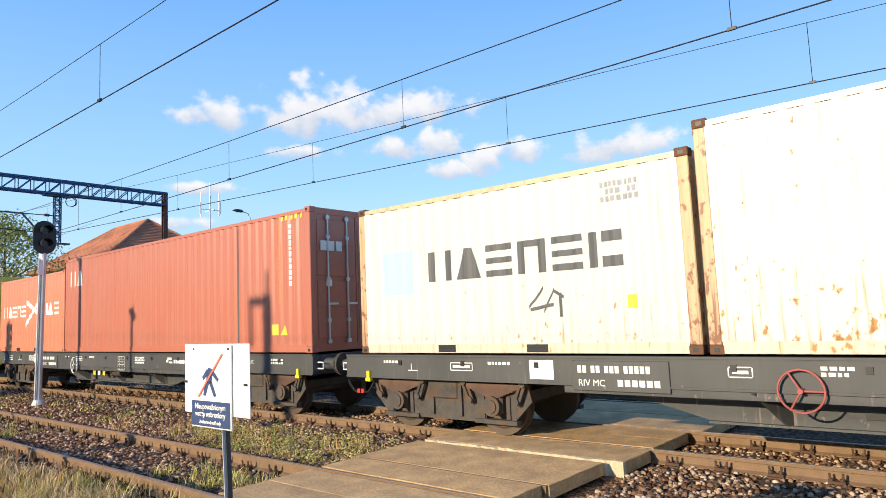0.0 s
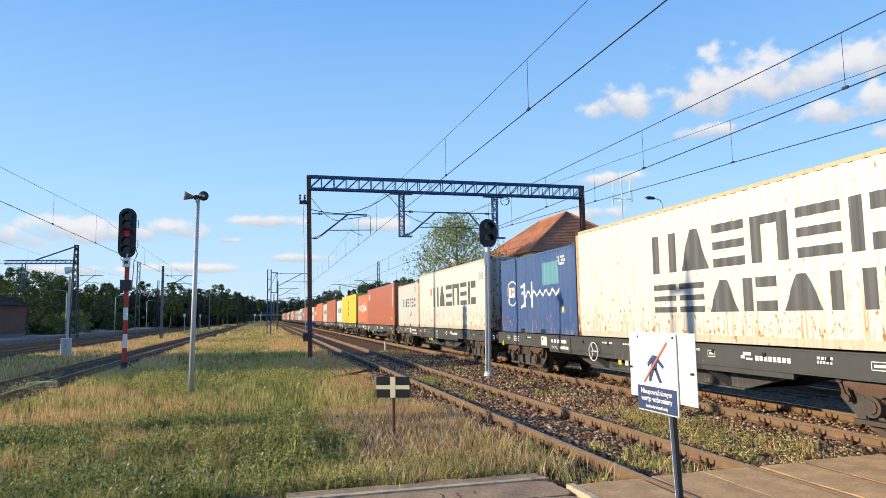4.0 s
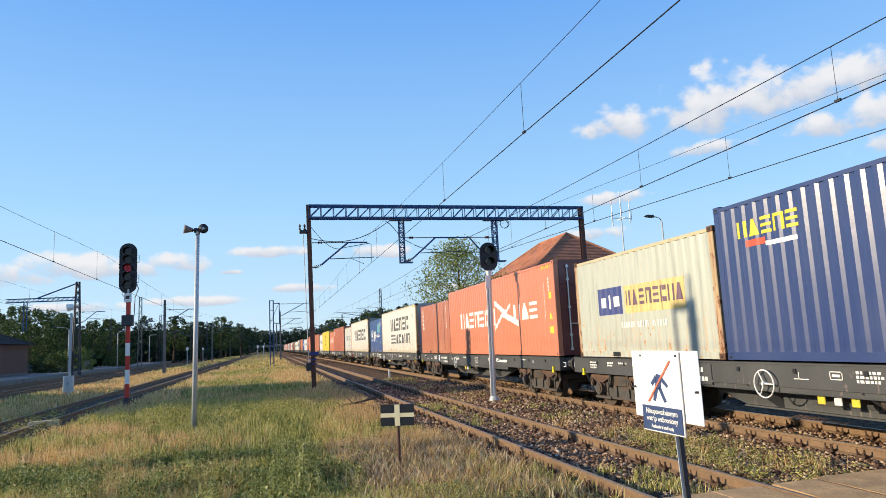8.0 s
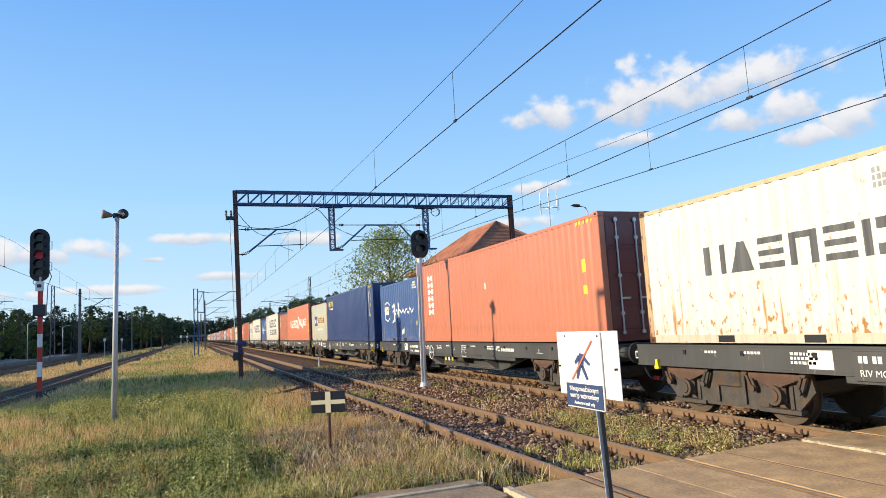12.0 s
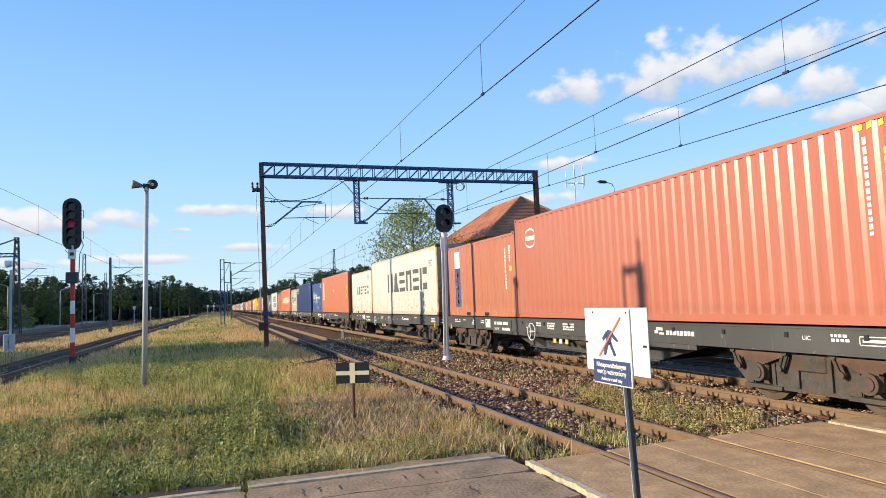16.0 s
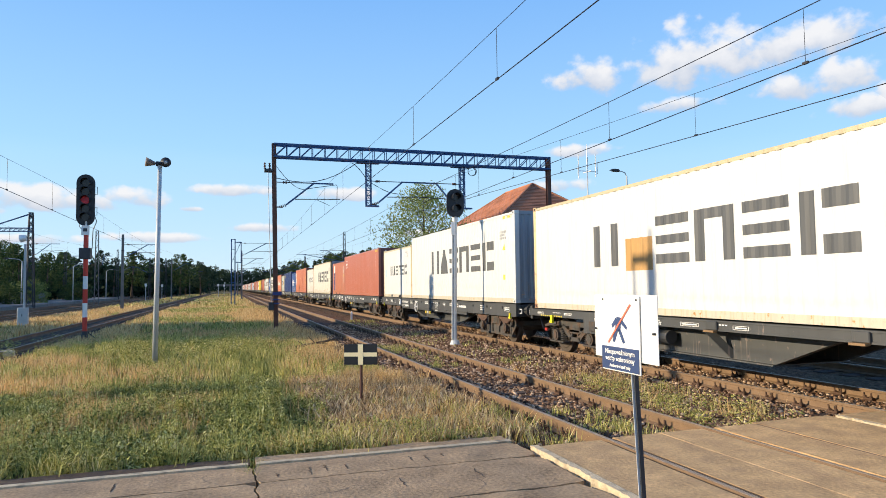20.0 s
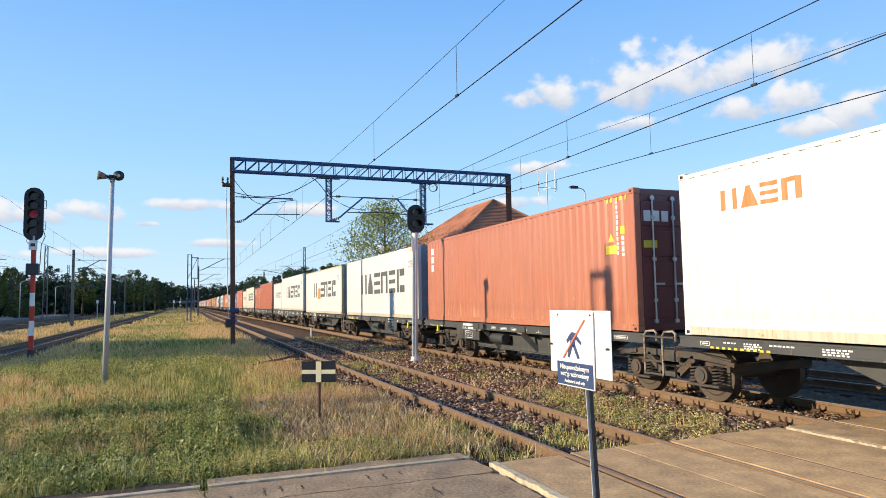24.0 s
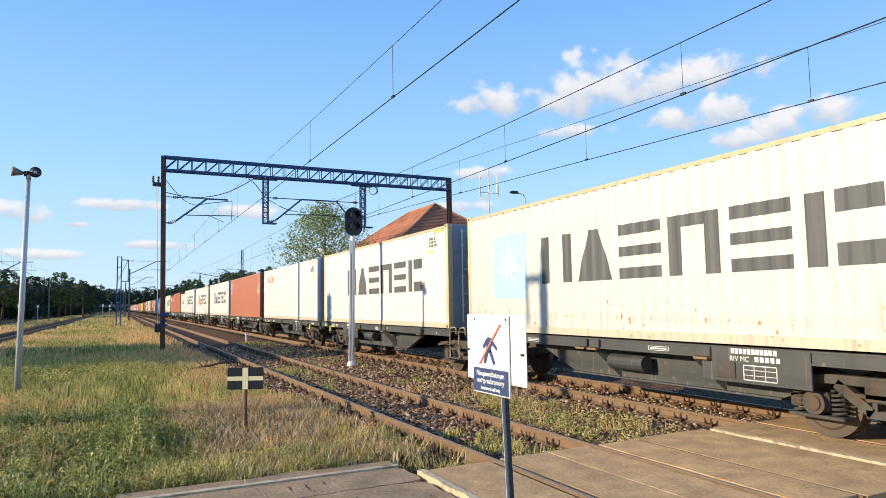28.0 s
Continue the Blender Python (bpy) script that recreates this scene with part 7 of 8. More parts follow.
def tufts(name, centres, per, spread, hmin, hmax, width, material_, label):
    pts, hs = [], []
    for x, y in centres:
        r = np.abs(RNG.normal(0, spread, per))
        a = RNG.uniform(0, 6.283, per)
        pts.append(np.stack([x + r * np.cos(a), y + r * np.sin(a), np.full(per, -0.19)], 1))
        hs.append(RNG.uniform(hmin, hmax, per))
    return blades(name, np.concatenate(pts), np.concatenate(hs), width, material_, label, 1.1, "weeds")


# weeds between and beside the rails
tufts("trackside_weeds", [(RNG.uniform(6.6, 8.0), RNG.uniform(7.6, 13.0)) for _ in range(26)], 46, 0.18, 0.03, 0.15, 0.006, M["weed"], "low green weeds between the tracks")
tufts("trackside_straw", [(RNG.uniform(6.5, 8.1), RNG.uniform(7.6, 15.0)) for _ in range(34)], 26, 0.15, 0.08, 0.34, 0.004, M["straw"], "dry straw-coloured tufts between the tracks")
tufts("trackside_weeds", [(RNG.uniform(4.75, 5.7), RNG.uniform(7.4, 9.5)) for _ in range(16)] + [(RNG.uniform(4.7, 5.6), RNG.uniform(15.5, 22)) for _ in range(26)], 46, 0.15, 0.04, 0.2, 0.006, M["weed"], "green weeds inside the track")
tufts("trackside_weeds", [(RNG.uniform(3.2, 4.2), RNG.uniform(7.3, 10.0)) for _ in range(22)], 46, 0.14, 0.05, 0.3, 0.006, M["weed"], "green weeds beside the rail")
tufts("trackside_straw", [(RNG.uniform(2.2, 4.1), RNG.uniform(8.0, 15.0)) for _ in range(60)], 46, 0.16, 0.08, 0.36, 0.005, M["straw"], "dead brown stalks beside the rail")
tufts("trackside_weeds", [(RNG.uniform(6.4, 8.2), RNG.uniform(15.0, 40.0)) for _ in range(44)], 30, 0.25, 0.04, 0.16, 0.012, M["weed"], "weeds between the tracks")
tufts("kerb_weeds", [(RNG.uniform(-5.0, 3.3), RNG.uniform(7.9, 8.6)) for _ in range(60)], 40, 0.12, 0.08, 0.38, 0.006, M["weed"], "green weeds along the kerb")
tufts("crack_weeds", [(0.39, RNG.uniform(7.2, 7.8)) for _ in range(5)], 26, 0.05, 0.12, 0.26, 0.005, M["weed"], "weeds growing in the kerb gap")


def leafy_plants(name, centres, per, spread, height, size, material_, label):
    """Low plants with many small leaves set along upright stems."""
    k = len(centres)
    c = np.repeat(np.asarray(centres), per, 0)
    n = k * per
    a, r = RNG.uniform(0, 6.283, n), np.abs(RNG.normal(0, spread, n))
    z = GRASS_Z + RNG.uniform(0.15, 1.0, n) * np.repeat(RNG.uniform(0.6, 1.3, k), per) * height
    p = np.stack([c[:, 0] + r * np.cos(a), c[:, 1] + r * np.sin(a), z], 1)
    u = np.stack([np.cos(a), np.sin(a), RNG.uniform(-0.1, 0.9, n)], 1)
    u /= np.linalg.norm(u, axis=1)[:, None]
    w = np.cross(u, RNG.normal(size=(n, 3)))
    w /= np.linalg.norm(w, axis=1)[:, None]
    s = (size * RNG.uniform(0.6, 1.4, n))[:, None]
    v = np.stack([p, p + u * s + w * s * 0.38, p + u * s * 2.1, p + u * s - w * s * 0.38], 1)
    f = (np.array([[0, 1, 2, 3]])[None] + (np.arange(n) * 4)[:, None, None]).reshape(-1, 4)
    return scatter_mesh(name, v.reshape(-1, 3), f, material_, label, "weeds")


def herbs(name, pts, heights, per, size, material_, label):
    """Upright herbs: a thin stem with leaves set round it all the way up."""
    n = len(pts)
    tilt = RNG.normal(0, 0.16, (n, 2))
    k = np.tile((np.arange(per) + 0.6) / per, n) + RNG.normal(0, 0.03, n * per)
    h, base, lean = np.repeat(heights, per), np.repeat(pts, per, 0), np.repeat(tilt, per, 0)
    p = np.stack([base[:, 0] + lean[:, 0] * h * k, base[:, 1] + lean[:, 1] * h * k, base[:, 2] + h * k], 1)
    a = RNG.uniform(0, 6.283, n * per)
    u = np.stack([np.cos(a), np.sin(a), RNG.uniform(0.2, 1.5, n * per)], 1)
    u /= np.linalg.norm(u, axis=1)[:, None]
    w = np.stack([-np.sin(a), np.cos(a), np.zeros(n * per)], 1)
    s = (size * RNG.uniform(0.6, 1.3, n * per) * (1.25 - 0.7 * k))[:, None]
    leaves = np.stack([p, p + u * s + w * s * 0.32, p + u * s * 2.2 - np.array([0, 0, 1]) * s * 0.5, p + u * s - w * s * 0.32], 1)
    top = pts + np.stack([tilt[:, 0] * heights, tilt[:, 1] * heights, heights], 1)
    e = np.stack([np.cos(a[::per]), np.sin(a[::per]), np.zeros(n)], 1) * 0.0035
    stems = np.stack([pts - e, pts + e, top + e * 0.4, top - e * 0.4], 1)
    v = np.concatenate([leaves.reshape(-1, 3), stems.reshape(-1, 3)])
    return scatter_mesh(name, v, np.arange(len(v)).reshape(-1, 4), material_, label, "weeds")


p = field(-7.5, 2.3, 7.95, 14.5, 17000)
q = 0.8 * patchy(p, 0.75, 12.0) + 0.8 * patchy(p, 2.3, 6.0) + 0.5 * patchy(p, 6.0, 8.0) + 0.12 - np.clip((p[:, 0] - 0.4) * 0.35, 0, 1) - np.clip((p[:, 1] - 10.5) * 0.09, 0, 1)
p, q = p[q > -0.1], q[q > -0.1]
herbs("leafy_weeds", p, np.clip(0.17 + 0.36 * q, 0.10, 0.46) * RNG.uniform(0.7, 1.25, len(p)), 7, 0.046, M["herb"], "dense upright leafy green weeds by the path")
p = field(-3.9, -2.3, 7.9, 8.9, 190)
herbs("leafy_weeds", p, RNG.uniform(0.14, 0.36, len(p)), 16, 0.024, M["straw_green"], "pale yellow-green bushy weed by the kerb")
p = field(-3.4, 1.2, 19.5, 25.5, 900)
p = p[patchy(p, 0.5, 4.0) > -0.05]
herbs("leafy_weeds", p, RNG.uniform(0.2, 0.62, len(p)), 10, 0.045, M["weed"], "tall leafy weeds in the meadow")
leafy_plants("leaf_litter", [(RNG.uniform(-6, 3.3), RNG.uniform(7.60, 8.12)) for _ in range(700)], 16, 0.09, 0.07, 0.024, M["litter"], "dark dead leaves and litter along the kerb")
leafy_plants("leafy_weeds", [(RNG.uniform(0.0, 3.4), RNG.uniform(7.95, 9.2)) for _ in range(150)], 50, 0.09, 0.20, 0.02, M["weed"], "leafy green weeds by the kerb")
leafy_plants("leafy_weeds", [(RNG.uniform(-8, 2.5), RNG.uniform(11.0, 30.0)) for _ in range(260)], 46, 0.15, 0.3, 0.028, M["weed"], "scattered leafy weeds in the meadow")
leafy_plants("leafy_weeds", [(RNG.uniform(-3.6, 1.4), RNG.uniform(20.5, 25.0)) for _ in range(70)], 60, 0.24, 0.4, 0.032, M["weed"], "taller leafy green weeds in the meadow")
tufts("dead_stalks", [(RNG.uniform(1.4, 4.0), RNG.uniform(7.9, 14.5)) for _ in range(640)], 26, 0.10, 0.05, 0.24, 0.011, M["dead"], "brown withered grass beside the rail")
leafy_plants("leafy_weeds", [(RNG.uniform(6.45, 8.1), RNG.uniform(7.5, 12.0)) for _ in range(90)], 50, 0.10, 0.2, 0.02, M["weed"], "leafy weeds between the tracks")

# ---- side tracks on the left ----
ballast_bed("ballast_side", -9.0, -5.8, 4, 260, -0.19, 0.4, "dark overgrown ballast of the side track")
ballast_bed("ballast_yard", -22.9, -13.4, 20, 420, -0.16, 0.9, "dark brown ballast under two yard tracks")
SIDE = {}
for x, y0, y1 in ((-7.4, 0, 600), (-16.0, 10, 700), (-20.3, 10, 700)):
    SIDE[x] = track("track", x, y0, y1, "rusty side track half sunk in weeds" if x > -10 else "rusty yard track beside the platform", -0.02)


def side_sleepers():
    plank = mesh_of("sleeper", box(bm_new(), -1.3, 1.3, -0.13, 0.13, -0.15, 0.0, 0.012))
    for x, t in SIDE.items():
        a, b = (14, 70) if x > -10 else (40, 110)
        for i in range(int((b - a) / 0.66)):
            s = part("sleeper", plank, M["sleeper"], t)
            s.location = (x + 0.02 * math.sin(i * 3.1), a + 0.66 * i, -0.185)


side_sleepers()
M["platform"] = material("platform_concrete", (0.20, 0.195, 0.18), 0.9, 0, 0.2, 1.2, 30, 0.3, stain=(0.12, 0.11, 0.10), stain_at=(0.5, 0.75), stain_scale=0.8)
platform = thing("platform", "long low concrete station platform", "platform", kind="structure")
for i in range(24):
    part("edge_slab", box(bm_new(), -24.2, -23.4, 40 + 8 * i + 0.02, 48 + 8 * i - 0.02, -0.3, 0.20, 0.02), M["platform"], platform)
part("paving", box(bm_new(), -32.0, -24.22, 40, 232, -0.3, 0.185), M["platform"], platform)

M["conc_post"] = material("weathered_concrete_post", (0.16, 0.155, 0.145), 0.9, 0, 0.2, 1.5, 40, 0.3)
M["post_grey"] = material("pale_grey_post_paint", (0.50, 0.51, 0.50), 0.55, 0, 0.12, 3, 50, 0.08)


# ---- masts ----
def concrete_mast(x, y, top, arms=(), w=0.30, spike=0.0, label="tapered dark concrete overhead-line mast with a bracket arm"):
    """arms: (side, height, reach)."""
    t = thing("overhead_line_mast", label, "mast", "overhead-line masts")
    bm = bm_new()
    for s0, s1, z0, z1 in ((w / 2, w * 0.34, -0.4, top),):
        lo = [bm.verts.new((x + a * s0, y + b * s0, z0)) for a, b in ((-1, -1), (1, -1), (1, 1), (-1, 1))]
        hi = [bm.verts.new((x + a * s1, y + b * s1, z1)) for a, b in ((-1, -1), (1, -1), (1, 1), (-1, 1))]
        bm.faces.new(lo), bm.faces.new(hi[::-1])
        for i in range(4):
            bm.faces.new((lo[i], lo[(i + 1) % 4], hi[(i + 1) % 4], hi[i]))
    part("post", bm, M["conc_post"], t)
    part("footing", box(bm_new(), x - 0.4, x + 0.4, y - 0.4, y + 0.4, -0.5, -0.12, 0.03), M["pale_edge"], t)
    for z in (top - 0.5, top - 1.7):
        part("mast_band", box(bm_new(), x - w * 0.45, x + w * 0.45, y - w * 0.45, y + w * 0.45, z, z + 0.07), M["steel_dark"], t)
    for side, z, reach in arms:
        cantilever(t, x + side * 0.12, z, z - 1.25, reach, y, side)
    return t


def lattice_mast(x, y, top, arms=(), w=0.42, mat_="steel_dark", label="dark lattice steel overhead-line mast with bracket arms"):
    t = thing("overhead_line_mast", label, "mast", "overhead-line masts")
    for s in (-1, 1):
        part("upright", bar(bm_new(), (x + s * w / 2, y, -0.4), (x + s * w * 0.28, y, top), 0.13, 0.10), M[mat_], t)
    n = max(6, int(top / 0.8))
    for i in range(n):
        z0, z1 = top * i / n, top * (i + 1) / n
        k0, k1 = w / 2 - w * 0.22 * i / n, w / 2 - w * 0.22 * (i + 1) / n
        a, b = ((-k0, z0), (k1, z1)) if i % 2 else ((k0, z0), (-k1, z1))
        part("lacing_bar", bar(bm_new(), (x + a[0], y, a[1]), (x + b[0], y, b[1]), 0.06, 0.05), M[mat_], t)
    part("mast_cap", box(bm_new(), x - w * 0.36, x + w * 0.36, y - 0.08, y + 0.08, top, top + 0.06), M[mat_], t)
    for side, z, reach in arms:
        cantilever(t, x + side * 0.2, z, z - 1.2, reach, y, side)
    return t


concrete_mast(-10.4, 74.9, 7.6, ((1, 6.55, 3.0),))
concrete_mast(-10.4, 134.9, 7.8, ((1, 6.7, 3.0),), 0.26)
concrete_mast(-10.4, 194.9, 7.8, ((1, 6.7, 3.0),), 0.26)
lattice_mast(-16.6, 97.0, 9.7, ((1, 6.4, 1.4), (-1, 6.4, 2.4)), 0.55, "conc_post")
lattice_mast(-16.2, 154.0, 8.7, ((1, 6.7, 1.5), (-1, 6.7, 3.0)), 0.5)
lattice_mast(-14.3, 169.0, 9.2, ((-1, 7.2, 2.5),), 0.5)
lattice_mast(-23.5, 161.0, 10.8, ((1, 7.0, 3.2),), 0.55)
lattice_mast(-37.2, 134.5, 9.7, ((1, 7.0, 3.0),), 0.55)
lattice_mast(-29.7, 141.5, 9.2, ((1, 7.0, 3.0),), 0.5)
concrete_mast(2.05, 117.5, 8.3, ((1, 7.0, 3.2),), 0.3, label="slim overhead-line mast with a bracket arm")
concrete_mast(2.05, 177.5, 8.3, ((1, 7.0, 3.2),), 0.3, label="slim overhead-line mast with a bracket arm")
concrete_mast(2.05, 237.5, 8.3, ((1, 7.0, 3.2),), 0.3, label="slim overhead-line mast with a bracket arm")
for y, h in ((103.0, 10.5), (160.0, 9.4), (210.0, 9.4)):
    lattice_mast(17.2, y, h, ((-1, 7.6, 3.4), (-1, 7.0, 6.9)), 0.42)


def mast_out_of_sight():
    """The mast that throws the tall shadow on the passing train."""
    x, y = -10.4, 15.1
    t = concrete_mast(x, y, 8.1, (), 0.36, label="thick concrete mast with a short side arm, known by its shadow")
    part("lightning_rod", rod(bm_new(), (x, y, 8.1), (x, y, 8.62), 0.045, 8), M["steel_dark"], t)
    part("side_arm", box(bm_new(), x - 0.1, x + 0.1, y + 0.12, y + 0.66, 7.92, 8.06, 0.02), M["steel_dark"], t)
    part("side_rod", rod(bm_new(), (x, y + 0.62, 7.95), (x, y + 0.60, 7.0), 0.05, 8), M["steel_dark"], t)


mast_out_of_sight()


def twin_posts():
    t = thing("overhead_line_mast", "pair of slim dark posts joined by stays with two bracket arms", "mast", "overhead-line masts")
    y = 83.4
    for x in (0.3, 0.72):
        part("upright", bar(bm_new(), (x, y, -0.4), (x, y, 7.85), 0.12, 0.12), M["steel_blue"], t)
    for i, z in enumerate((1.2, 2.6, 4.0, 5.4, 6.6, 7.8)):
        part("tie_bar", bar(bm_new(), (0.3, y, z), (0.72, y, z), 0.06, 0.06), M["steel_blue"], t)
    part("tension_stay", bar(bm_new(), (0.35, y, 5.0), (1.35, y, 7.4), 0.05, 0.05), M["steel_blue"], t)
    part("upper_arm", bar(bm_new(), (0.72, y, 7.45), (1.5, y, 7.45), 0.1, 0.1), M["steel_blue"], t)
    part("lower_arm", bar(bm_new(), (0.72, y, 5.05), (1.5, y, 5.0), 0.1, 0.1), M["steel_blue"], t)
    part("drop_post", bar(bm_new(), (1.42, y, 7.5), (1.42, y, 4.95), 0.1, 0.1), M["steel_blue"], t)
    cantilever(t, 1.45, 7.35, 5.9, 3.7, y)


twin_posts()


def half_portal():
    t = thing("half_portal_mast", "dark lattice tower carrying a long stayed cross beam over the yard", "mast")
    x, y = -22.8, 91.0
    for a in (-1, 1):
        for b in (-1, 1):
            part("tower_leg", bar(bm_new(), (x + a * 0.5, y + b * 0.4, -0.4), (x + a * 0.18, y + b * 0.15, 11.3), 0.1, 0.1), M["steel_dark"], t)
    n = 13
    for i in range(n):
        z0, z1 = 11.3 * i / n, 11.3 * (i + 1) / n
        k0, k1 = 0.5 - 0.32 * i / n, 0.5 - 0.32 * (i + 1) / n
        for b in (-1, 1):
            q = 0.4 - 0.25 * i / n
            part("tower_brace", bar(bm_new(), (x - k0, y + b * q, z0), (x + k1, y + b * q, z1), 0.055, 0.055), M["steel_dark"], t)
            part("tower_brace", bar(bm_new(), (x + k0, y + b * q, z0), (x - k1, y + b * q, z1), 0.055, 0.055), M["steel_dark"], t)
    part("tower_cap", box(bm_new(), x - 0.25, x + 0.25, y - 0.2, y + 0.2, 11.3, 11.4), M["steel_dark"], t)
    for b in (-0.2, 0.2):
        for z in (9.1, 9.5):
            part("beam_chord", bar(bm_new(), (-30.6, y + b, z - 0.1), (x + 0.2, y + b, z), 0.09, 0.09), M["steel_blue"], t)
        part("beam_stay", bar(bm_new(), (-27.2, y + b, 9.5), (x, y + b, 11.25), 0.07, 0.07), M["steel_blue"], t)
        for i in range(14):
            xa = -30.6 + 0.53 * i
            part("beam_web", bar(bm_new(), (xa, y + b, 9.02), (xa + 0.53, y + b, 9.45), 0.045, 0.045), M["steel_blue"], t)
    for xa in (-28.7, -28.35):
        part("drop_post", bar(bm_new(), (xa, y, 9.1), (xa, y, 5.5), 0.1, 0.1), M["steel_blue"], t)
    lamp = part("floodlight", rod(bm_new(), (-23.75, y - 0.6, 8.15), (-23.1, y - 0.6, 8.25), 0.46, 20, 0.34), M["white_paint"], t, "round white floodlight")
    part("floodlight_arm", bar(bm_new(), (-23.4, y - 0.3, 8.2), (-22.8, y, 8.2), 0.07, 0.07), M["steel_dark"], lamp)
    cantilever(t, x + 0.3, 7.6, 6.3, 2.6, y)


half_portal()


def relay_cabinet():
    t = thing("relay_cabinet", "pale grey trackside relay cabinet on a slim post", "cabinet")
    x, y = -11.2, 44.0
    part("post", bar(bm_new(), (x, y, -0.35), (x, y, 4.6), 0.12, 0.10), M["post_grey"], t, "slim pale post")
    body = part("body", box(bm_new(), x - 0.27, x + 0.27, y - 0.32, y - 0.06, -0.12, 0.92, 0.02), M["post_grey"], t)
    part("door", box(bm_new(), x - 0.24, x + 0.0, y - 0.345, y - 0.322, -0.06, 0.87, 0.006), M["post_grey"], body)
    part("door", box(bm_new(), x + 0.02, x + 0.24, y - 0.345, y - 0.322, -0.06, 0.87, 0.006), M["post_grey"], body)
    part("handle", box(bm_new(), x - 0.03, x + 0.0, y - 0.37, y - 0.346, 0.42, 0.55), M["steel_dark"], body)
    part("plinth", box(bm_new(), x - 0.3, x + 0.3, y - 0.35, y + 0.1, -0.4, -0.12), M["pale_edge"], t)
    part("post_arm", bar(bm_new(), (x, y, 3.2), (x + 0.35, y, 3.75), 0.06, 0.05), M["steel_dark"], t)
    part("cable", rod(bm_new(), (x + 0.09, y, 1.0), (x + 0.09, y, 3.2), 0.02, 6), M["steel_dark"], t)


relay_cabinet()


def lamp_post(x, y, top, reach, side, label, head=0.5, z0=-0.3):
    t = thing("street_lamp", label, "street lamp", "lamp posts")
    part("post", rod(bm_new(), (x, y, z0), (x, y, top - 0.4), 0.09, 12, 0.06), M["post_grey"], t, "", True)
    pts = [(x, y, top - 0.42), (x + side * reach * 0.2, y, top - 0.12), (x + side * reach * 0.6, y, top - 0.03), (x + side * reach, y, top)]
    part("arm", sweep(bm_new(), pts, 0.04, 7), M["post_grey"], t)
    e = x + side * reach
    h = part("lamp_head", prism(bm_new(), [(e - side * 0.1, top - 0.06), (e + side * head, top + 0.02), (e + side * head * 0.7, top + 0.14), (e, top + 0.12)], "y", y - 0.13, y + 0.13), M["steel_dark"], t, "dark flat lamp head")
    part("lens", box(bm_new(), min(e, e + side * head * 0.8), max(e, e + side * head * 0.8), y - 0.1, y + 0.1, top - 0.075, top - 0.062), M["platform"], h)


lamp_post(29.9, 44.7, 10.7, 0.75, -1, "grey street lamp with a dark flat head", 0.75)
lamp_post(-26.0, 100.0, 6.2, 1.6, -1, "slim grey platform lamp with a long arm", 0.5, 0.18)
for y in (128.0, 160.0, 192.0):
    lamp_post(-25.6, y, 6.4, 1.4, 1, "slim grey platform lamp with a long arm", 0.5, 0.18)
for x, y in ((-13.2, 120), (-12.6, 141), (-2.2, 148), (-1.2, 170)):
    t = thing("kilometre_post", "short white post beside the tracks", "post", "short posts")
    part("post", bar(bm_new(), (x, y, -0.3), (x, y, 2.4), 0.12, 0.12), M["post_grey"], t)
    part("cap", box(bm_new(), x - 0.18, x + 0.18, y - 0.12, y + 0.12, 2.4, 2.9, 0.03), M["white_paint"], t)

# ---- houses ----
M["brick_wall"] = material("red_brown_brick", (0.14, 0.078, 0.060), 0.9, 0, 0.25, 3, 14, 0.5)
M["roof_dark"] = material("dark_roof_felt", (0.035, 0.034, 0.04), 0.8, 0, 0.2, 2, 20, 0.3)
M["plaster"] = material("pale_plaster", (0.55, 0.5, 0.42), 0.9, 0, 0.1, 1.5, 30, 0.2, stain=(0.4, 0.36, 0.3), stain_at=(0.5, 0.8), stain_scale=0.6)
M["roof_tile"] = material("orange_brown_roof_tile", (0.42, 0.175, 0.095), 0.8, 0, 0.22, 0.7, 8, 0.3, rnd=0.10, stain=(0.2, 0.085, 0.05), stain_at=(0.5, 0.8), stain_scale=0.6)
M["pane"] = material("window_glass", (0.03, 0.04, 0.05), 0.08, 0, 0.05, 2, 20, 0, spec=0.6)


def window_on(parent, x, z0, z1, w, y):
    f = part("window", box(bm_new(), x - w / 2, x + w / 2, y - 0.06, y - 0.02, z0, z1), M["white_paint"], parent, "white-framed window")
    for i in (0, 1):
        a = x - w / 2 + 0.08 + i * w / 2 - i * 0.04
        part("pane", box(bm_new(), a, a + w / 2 - 0.12, y - 0.075, y - 0.062, z0 + 0.08, z1 - 0.08), M["pane"], f)
    part("sill", box(bm_new(), x - w / 2 - 0.08, x + w / 2 + 0.08, y - 0.14, y - 0.02, z0 - 0.08, z0 - 0.005), M["pale_edge"], f)


